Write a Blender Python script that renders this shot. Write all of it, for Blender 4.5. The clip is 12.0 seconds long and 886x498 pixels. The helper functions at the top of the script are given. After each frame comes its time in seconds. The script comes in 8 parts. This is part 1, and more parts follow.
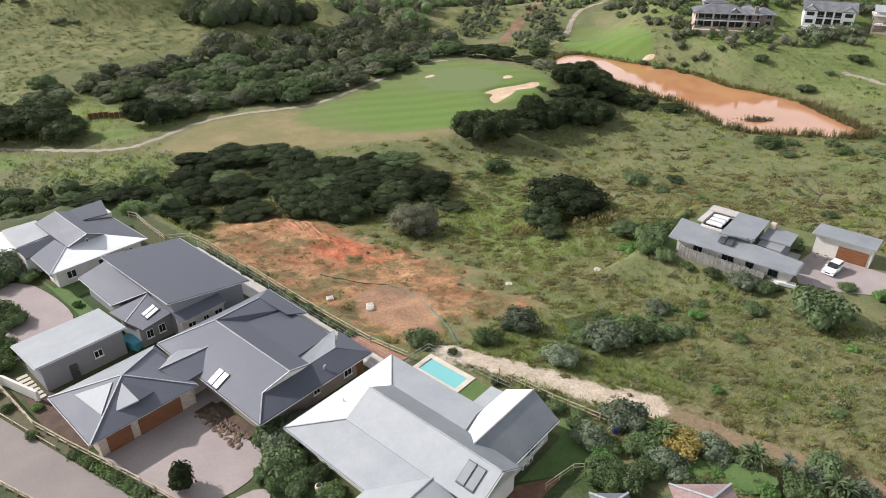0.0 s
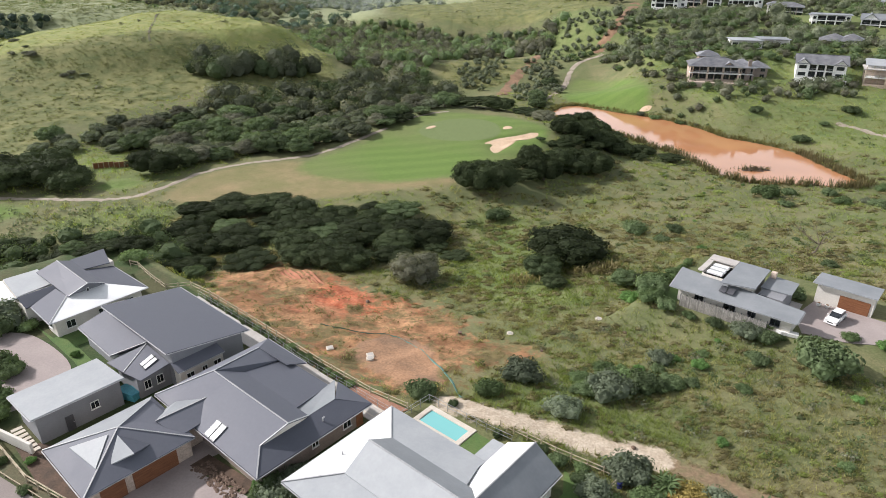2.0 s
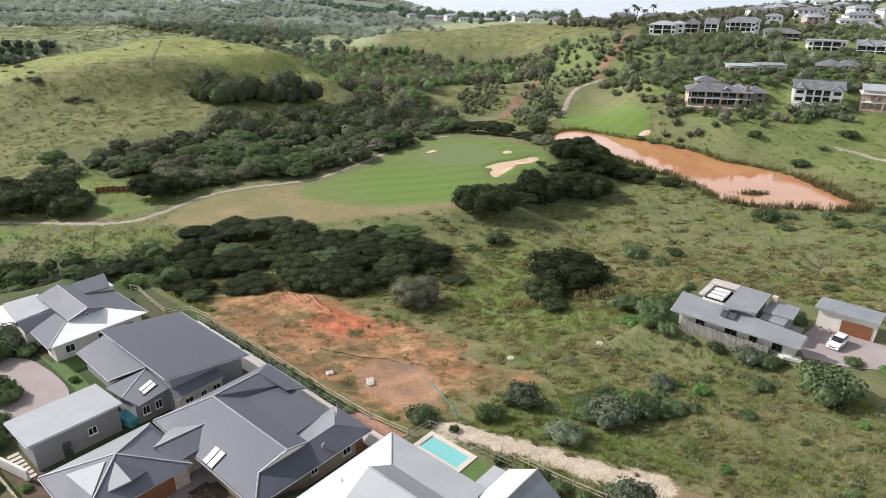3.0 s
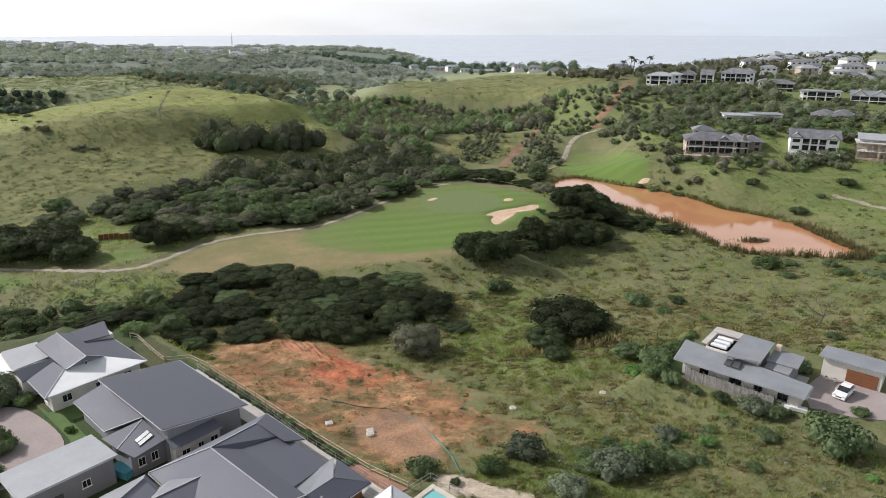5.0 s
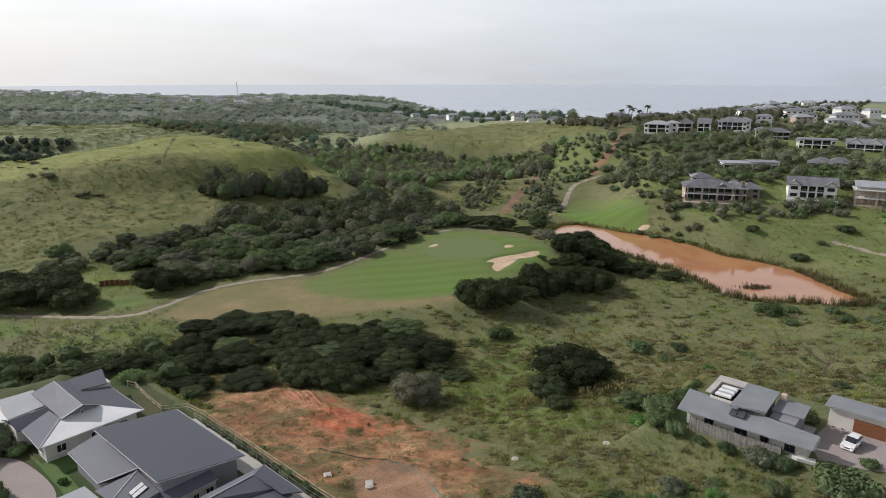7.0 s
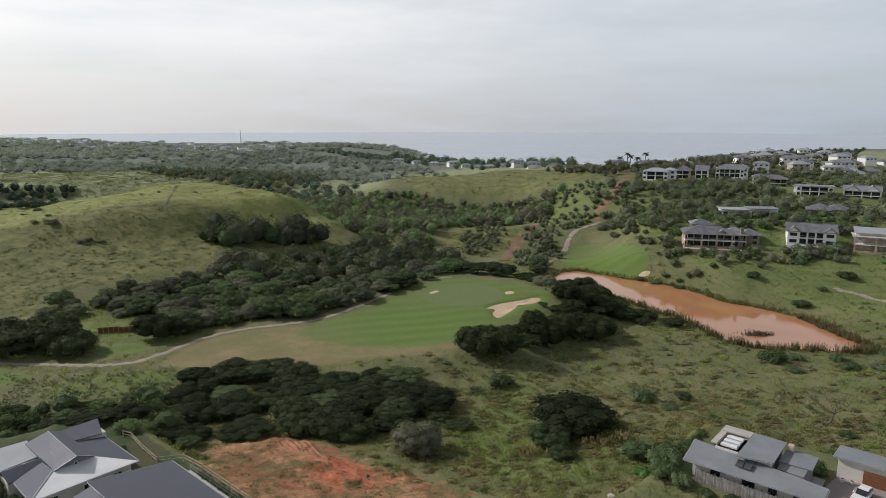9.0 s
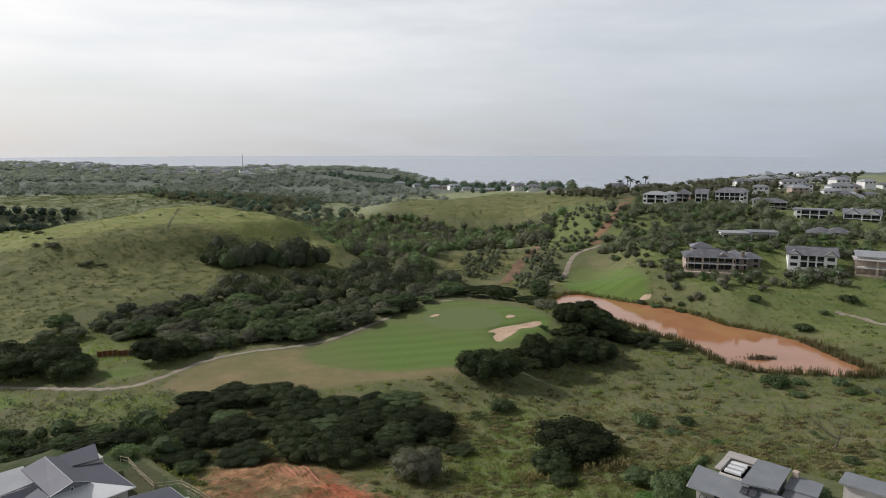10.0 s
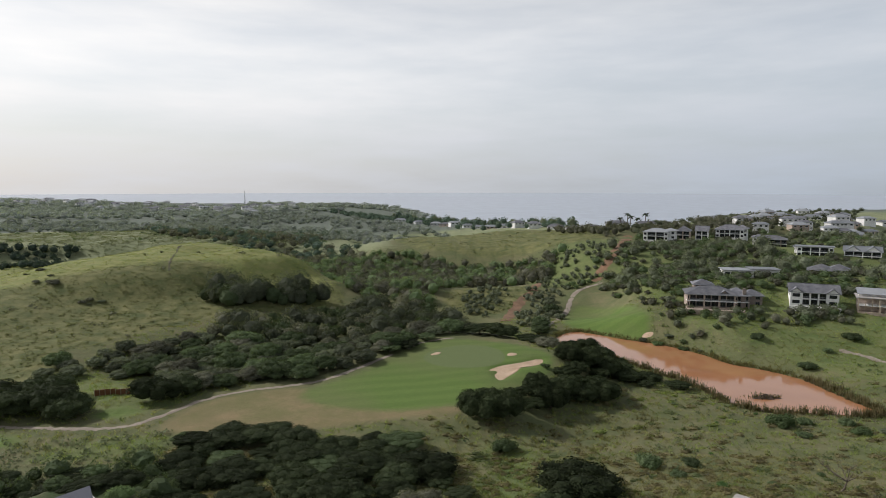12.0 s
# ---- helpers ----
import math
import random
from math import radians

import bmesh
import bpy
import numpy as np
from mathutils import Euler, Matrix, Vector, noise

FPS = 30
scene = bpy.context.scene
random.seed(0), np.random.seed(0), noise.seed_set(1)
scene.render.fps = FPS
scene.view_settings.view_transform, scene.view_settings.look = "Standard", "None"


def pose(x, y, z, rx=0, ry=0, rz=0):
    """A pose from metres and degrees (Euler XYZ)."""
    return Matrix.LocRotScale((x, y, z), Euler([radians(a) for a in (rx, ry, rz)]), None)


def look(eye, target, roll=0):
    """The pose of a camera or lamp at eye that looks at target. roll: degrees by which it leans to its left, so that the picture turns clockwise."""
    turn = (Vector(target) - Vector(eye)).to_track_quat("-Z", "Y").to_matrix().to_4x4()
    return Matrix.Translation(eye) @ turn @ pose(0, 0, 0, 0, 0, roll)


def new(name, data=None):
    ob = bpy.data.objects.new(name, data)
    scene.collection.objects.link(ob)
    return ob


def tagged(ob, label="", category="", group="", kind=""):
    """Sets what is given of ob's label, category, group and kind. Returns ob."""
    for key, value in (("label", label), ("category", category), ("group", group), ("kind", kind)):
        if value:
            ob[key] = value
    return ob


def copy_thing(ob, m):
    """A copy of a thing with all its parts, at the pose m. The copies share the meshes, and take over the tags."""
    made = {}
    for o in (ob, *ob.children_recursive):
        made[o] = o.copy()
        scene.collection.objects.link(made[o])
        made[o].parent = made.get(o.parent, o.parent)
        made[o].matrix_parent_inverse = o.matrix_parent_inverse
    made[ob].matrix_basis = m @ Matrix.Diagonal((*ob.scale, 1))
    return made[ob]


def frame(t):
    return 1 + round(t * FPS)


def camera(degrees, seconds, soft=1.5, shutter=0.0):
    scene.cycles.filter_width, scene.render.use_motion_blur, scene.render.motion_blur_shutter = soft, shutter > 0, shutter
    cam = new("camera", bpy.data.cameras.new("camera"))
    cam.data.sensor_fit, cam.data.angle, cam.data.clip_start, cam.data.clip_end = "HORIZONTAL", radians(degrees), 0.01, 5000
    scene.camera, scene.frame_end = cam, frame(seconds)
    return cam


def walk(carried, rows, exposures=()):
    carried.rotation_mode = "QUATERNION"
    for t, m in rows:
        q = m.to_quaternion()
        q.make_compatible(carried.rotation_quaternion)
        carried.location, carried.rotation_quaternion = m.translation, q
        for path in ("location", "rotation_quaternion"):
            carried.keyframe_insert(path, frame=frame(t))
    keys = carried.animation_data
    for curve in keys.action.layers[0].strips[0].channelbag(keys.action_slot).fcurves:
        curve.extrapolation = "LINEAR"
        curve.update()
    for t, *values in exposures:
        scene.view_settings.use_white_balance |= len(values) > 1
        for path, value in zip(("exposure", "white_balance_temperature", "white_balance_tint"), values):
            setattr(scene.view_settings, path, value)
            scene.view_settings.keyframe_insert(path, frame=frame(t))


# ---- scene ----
# ---- the camera: a drone that rises slowly and tilts up ----
cam = camera(68.48, 12.0, soft=0.8)
EYE_HEIGHT, RISE = 52.0, 0.1514
# seconds, yaw, pitch, roll in degrees
TURNS = ((0.0, -0.299, -29.328, 0.086), (0.5, -0.29, -28.343, 0.104), (1.0, -0.275, -27.26, 0.114), (1.5, -0.251, -26.25, 0.075),
         (2.0, -0.22, -25.152, 0.066), (2.5, -0.202, -24.166, 0.07), (3.0, -0.174, -23.095, 0.027), (5.0, -0.061, -19.033, 0.017),
         (5.5, -0.024, -18.061, 0.021), (6.0, -0.007, -17.026, 0.026), (6.5, 0.0, -16.07, 0.03), (7.0, 0.024, -15.022, 0.037),
         (9.0, 0.077, -11.004, 0.008), (9.5, 0.095, -10.036, 0.02), (10.0, 0.137, -8.995, 0.031), (10.5, 0.155, -8.017, 0.043),
         (11.0, 0.192, -7.022, 0.026), (11.5, 0.207, -6.28, 0.01), (12.0, 0.219, -5.776, 0.03))


def turned(t, yaw, pitch, roll):
    return pose(0, 0, EYE_HEIGHT + RISE * (t - 6), 0, 0, yaw) @ pose(0, 0, 0, 90 + pitch, 0, 0) @ pose(0, 0, 0, 0, 0, roll)


walk(cam, [(row[0], turned(*row)) for row in TURNS], [(0.0, 0.21), (2.5, 0.2), (5.5, -0.22), (7.0, -0.5), (9.5, -0.75), (12.0, -0.76)])

# ---- light: a hazy sun low on the left ----
SUN_HEIGHT, SUN_LEFT = 34.0, 70.0
world = bpy.data.worlds.new("sky")
scene.world = world
world.use_nodes = True
wn, wl = world.node_tree.nodes, world.node_tree.links
sky = wn.new("ShaderNodeTexSky")
sky.sky_type, sky.sun_disc = "NISHITA", False
sky.sun_elevation, sky.sun_rotation = radians(SUN_HEIGHT), radians(-SUN_LEFT)
sky.air_density, sky.dust_density, sky.ozone_density, sky.altitude = 1.0, 0.9, 1.2, 50
grey = wn.new("ShaderNodeRGBToBW")
wl.new(sky.outputs[0], grey.inputs[0])
pale = wn.new("ShaderNodeMix")
pale.data_type, pale.blend_type = "RGBA", "MULTIPLY"
pale.inputs[0].default_value, pale.inputs[7].default_value = 1.0, (0.985, 1.0, 1.05, 1)
wl.new(grey.outputs[0], pale.inputs[6])
veil = wn.new("ShaderNodeMix")
veil.data_type = "RGBA"
# the haze lies thick over the horizon and thins out upwards; it is bright and warm towards the sun, grey-blue away from it
heading, rising, haze = wn.new("ShaderNodeTexCoord"), wn.new("ShaderNodeSeparateXYZ"), wn.new("ShaderNodeMapRange")
wl.new(heading.outputs["Generated"], rising.inputs[0])
wl.new(rising.outputs["Z"], haze.inputs[0])
haze.inputs[1].default_value, haze.inputs[2].default_value, haze.inputs[3].default_value, haze.inputs[4].default_value = 0.2, 0.65, 0.95, 0.08
sunward = wn.new("ShaderNodeVectorMath")
sunward.operation = "DOT_PRODUCT"
sunward.inputs[1].default_value = (-math.sin(radians(SUN_LEFT)), math.cos(radians(SUN_LEFT)), 0)
wl.new(heading.outputs["Generated"], sunward.inputs[0])
glare = wn.new("ShaderNodeMapRange")
glare.interpolation_type = "SMOOTHSTEP"
glare.inputs[1].default_value, glare.inputs[2].default_value = -0.35, 1.1
wl.new(sunward.outputs["Value"], glare.inputs[0])
high, low, depth_of = wn.new("ShaderNodeMix"), wn.new("ShaderNodeMix"), wn.new("ShaderNodeMix")
for node, away_colour, near_colour in ((high, (5.2, 5.55, 6.05), (9.0, 8.85, 8.75)), (low, (3.75, 4.2, 4.85), (6.2, 6.1, 6.15))):
    node.data_type = "RGBA"
    node.inputs[6].default_value, node.inputs[7].default_value = (*away_colour, 1), (*near_colour, 1)
    wl.new(glare.outputs[0], node.inputs[0])
murk = wn.new("ShaderNodeMapRange")
murk.interpolation_type = "SMOOTHSTEP"
murk.inputs[1].default_value, murk.inputs[2].default_value, murk.inputs[3].default_value, murk.inputs[4].default_value = -0.01, 0.17, 0.0, 1.0
wl.new(rising.outputs["Z"], murk.inputs[0])
depth_of.data_type = "RGBA"
wl.new(murk.outputs[0], depth_of.inputs[0])
wl.new(low.outputs[2], depth_of.inputs[6])
wl.new(high.outputs[2], depth_of.inputs[7])
wl.new(haze.outputs[0], veil.inputs[0])
wl.new(pale.outputs[2], veil.inputs[6])
wl.new(depth_of.outputs[2], veil.inputs[7])
# thin streaks of high cloud, stretched flat towards the horizon
where = wn.new("ShaderNodeTexCoord")
flat = wn.new("ShaderNodeMapping")
flat.inputs["Scale"].default_value = (1.6, 1.6, 9.0)
wl.new(where.outputs["Generated"], flat.inputs[0])
cloud = wn.new("ShaderNodeTexNoise")
cloud.inputs["Scale"].default_value, cloud.inputs["Detail"].default_value, cloud.inputs["Roughness"].default_value = 2.2, 5, 0.55
wl.new(flat.outputs[0], cloud.inputs["Vector"])
thick = wn.new("ShaderNodeMapRange")
thick.inputs[1].default_value, thick.inputs[2].default_value, thick.inputs[3].default_value, thick.inputs[4].default_value = 0.33, 0.66, 0.8, 1.0
wl.new(cloud.outputs[0], thick.inputs[0])
mixed = wn.new("ShaderNodeMix")
mixed.data_type = "RGBA"
wl.new(thick.outputs[0], mixed.inputs[0])
wl.new(sky.outputs[0], mixed.inputs[6])
wl.new(veil.outputs[2], mixed.inputs[7])
back = wn["Background"]
streak = wn.new("ShaderNodeMapRange")
streak.inputs[1].default_value, streak.inputs[2].default_value, streak.inputs[3].default_value, streak.inputs[4].default_value = 0.3, 0.7, 0.955, 1.05
wl.new(cloud.outputs[0], streak.inputs[0])
bands = wn.new("ShaderNodeMix")
bands.data_type, bands.blend_type = "RGBA", "MULTIPLY"
bands.inputs[0].default_value = 1.0
wl.new(mixed.outputs[2], bands.inputs[6])
wl.new(streak.outputs[0], bands.inputs[7])
wl.new(bands.outputs[2], back.inputs[0])
back.inputs[1].default_value = 0.195
lamp = bpy.data.lights.new("sun", "SUN")
lamp.energy, lamp.angle, lamp.color = 5.0, radians(1.2), (1.0, 0.945, 0.93)
sun = new("sun", lamp)
away = Vector((-math.sin(radians(SUN_LEFT)) * math.cos(radians(SUN_HEIGHT)), math.cos(radians(SUN_LEFT)) * math.cos(radians(SUN_HEIGHT)), math.sin(radians(SUN_HEIGHT))))
sun.matrix_basis = look(away * 300, (0, 0, 0))
# ---- materials ----
def shader(name, rough=0.8, metal=0.0, spec=0.5):
    m = bpy.data.materials.new(name)
    m.use_nodes = True
    b = m.node_tree.nodes["Principled BSDF"]
    b.inputs["Roughness"].default_value, b.inputs["Metallic"].default_value = rough, metal
    b.inputs["Specular IOR Level"].default_value = spec
    return m, m.node_tree.nodes, m.node_tree.links, b


def noise_of(nodes, links, scale, detail=4.0, rough=0.55, vector=None, stretch=None):
    n = nodes.new("ShaderNodeTexNoise")
    n.inputs["Scale"].default_value, n.inputs["Detail"].default_value, n.inputs["Roughness"].default_value = scale, detail, rough
    if vector is None:
        vector = nodes.new("ShaderNodeTexCoord").outputs["Object"]
    if stretch:
        mp = nodes.new("ShaderNodeMapping")
        mp.inputs["Scale"].default_value = stretch
        links.new(vector, mp.inputs[0])
        vector = mp.outputs[0]
    links.new(vector, n.inputs["Vector"])
    return n.outputs[0]


def span(nodes, links, value, lo, hi, a=0.0, b=1.0):
    r = nodes.new("ShaderNodeMapRange")
    r.inputs[1].default_value, r.inputs[2].default_value, r.inputs[3].default_value, r.inputs[4].default_value = lo, hi, a, b
    links.new(value, r.inputs[0])
    return r.outputs[0]


def blend(nodes, links, fac, a, b, how="MIX"):
    x = nodes.new("ShaderNodeMix")
    x.data_type, x.blend_type = "RGBA", how
    for slot, v in ((0, fac), (6, a), (7, b)):
        if isinstance(v, bpy.types.NodeSocket):
            links.new(v, x.inputs[slot])
        elif slot == 0:
            x.inputs[0].default_value = v
        else:
            x.inputs[slot].default_value = (*v, 1)
    return x.outputs[2]


def arith(nodes, links, how, a, b):
    x = nodes.new("ShaderNodeMath")
    x.operation = how
    for slot, v in ((0, a), (1, b)):
        if isinstance(v, bpy.types.NodeSocket):
            links.new(v, x.inputs[slot])
        else:
            x.inputs[slot].default_value = v
    return x.outputs[0]


def relief(nodes, links, bsdf, height, depth, strength=1.0):
    b = nodes.new("ShaderNodeBump")
    b.inputs["Distance"].default_value, b.inputs["Strength"].default_value = depth, strength
    links.new(height, b.inputs["Height"])
    links.new(b.outputs[0], bsdf.inputs["Normal"])


def mottled(name, a, b, scale, rough=0.8, metal=0.0, spec=0.5, fine=None, bump=0.0, contrast=(0.35, 0.65), stretch=None, vary=0.0, grit=0.2):
    """Two colours in patches, a finer grain over them, some relief; vary: how much one piece differs from the next."""
    m, nodes, links, bs = shader(name, rough, metal, spec)
    big = noise_of(nodes, links, scale, 4, 0.6, stretch=stretch)
    col = blend(nodes, links, span(nodes, links, big, *contrast), a, b)
    grain = noise_of(nodes, links, fine or scale * 9, 3, 0.6)
    col = blend(nodes, links, 1.0, col, span(nodes, links, grain, 0.3, 0.7, 1 - grit, 1 + grit), "MULTIPLY")
    if vary:
        info = nodes.new("ShaderNodeObjectInfo")
        col = blend(nodes, links, 1.0, col, span(nodes, links, info.outputs["Random"], 0, 1, 1 - vary, 1 + vary), "MULTIPLY")
    links.new(col, bs.inputs["Base Color"])
    links.new(span(nodes, links, big, 0.3, 0.7, rough * 0.9, min(1, rough * 1.12)), bs.inputs["Roughness"])
    if bump:
        relief(nodes, links, bs, grain, bump)
    return m


def leafy(name, a, b, through_light=0.25, big=0.25, spread=0.32):
    """Leaves: each differs a little, and so does each tree."""
    m, nodes, links, bs = shader(name, 0.75, 0, 0.06)
    geo, info = nodes.new("ShaderNodeNewGeometry"), nodes.new("ShaderNodeObjectInfo")
    col = blend(nodes, links, noise_of(nodes, links, big, 3), a, b)
    col = blend(nodes, links, 1.0, col, span(nodes, links, geo.outputs["Random Per Island"], 0, 1, 1 - spread, 1 + spread), "MULTIPLY")
    col = blend(nodes, links, 1.0, col, span(nodes, links, info.outputs["Random"], 0, 1, 0.62, 1.42), "MULTIPLY")
    links.new(col, bs.inputs["Base Color"])
    glow = nodes.new("ShaderNodeBsdfTranslucent")
    links.new(blend(nodes, links, 1.0, col, (1.2, 1.3, 0.6), "MULTIPLY"), glow.inputs[0])
    both = nodes.new("ShaderNodeMixShader")
    both.inputs[0].default_value = through_light
    links.new(bs.outputs[0], both.inputs[1])
    links.new(glow.outputs[0], both.inputs[2])
    links.new(both.outputs[0], nodes["Material Output"].inputs[0])
    return m


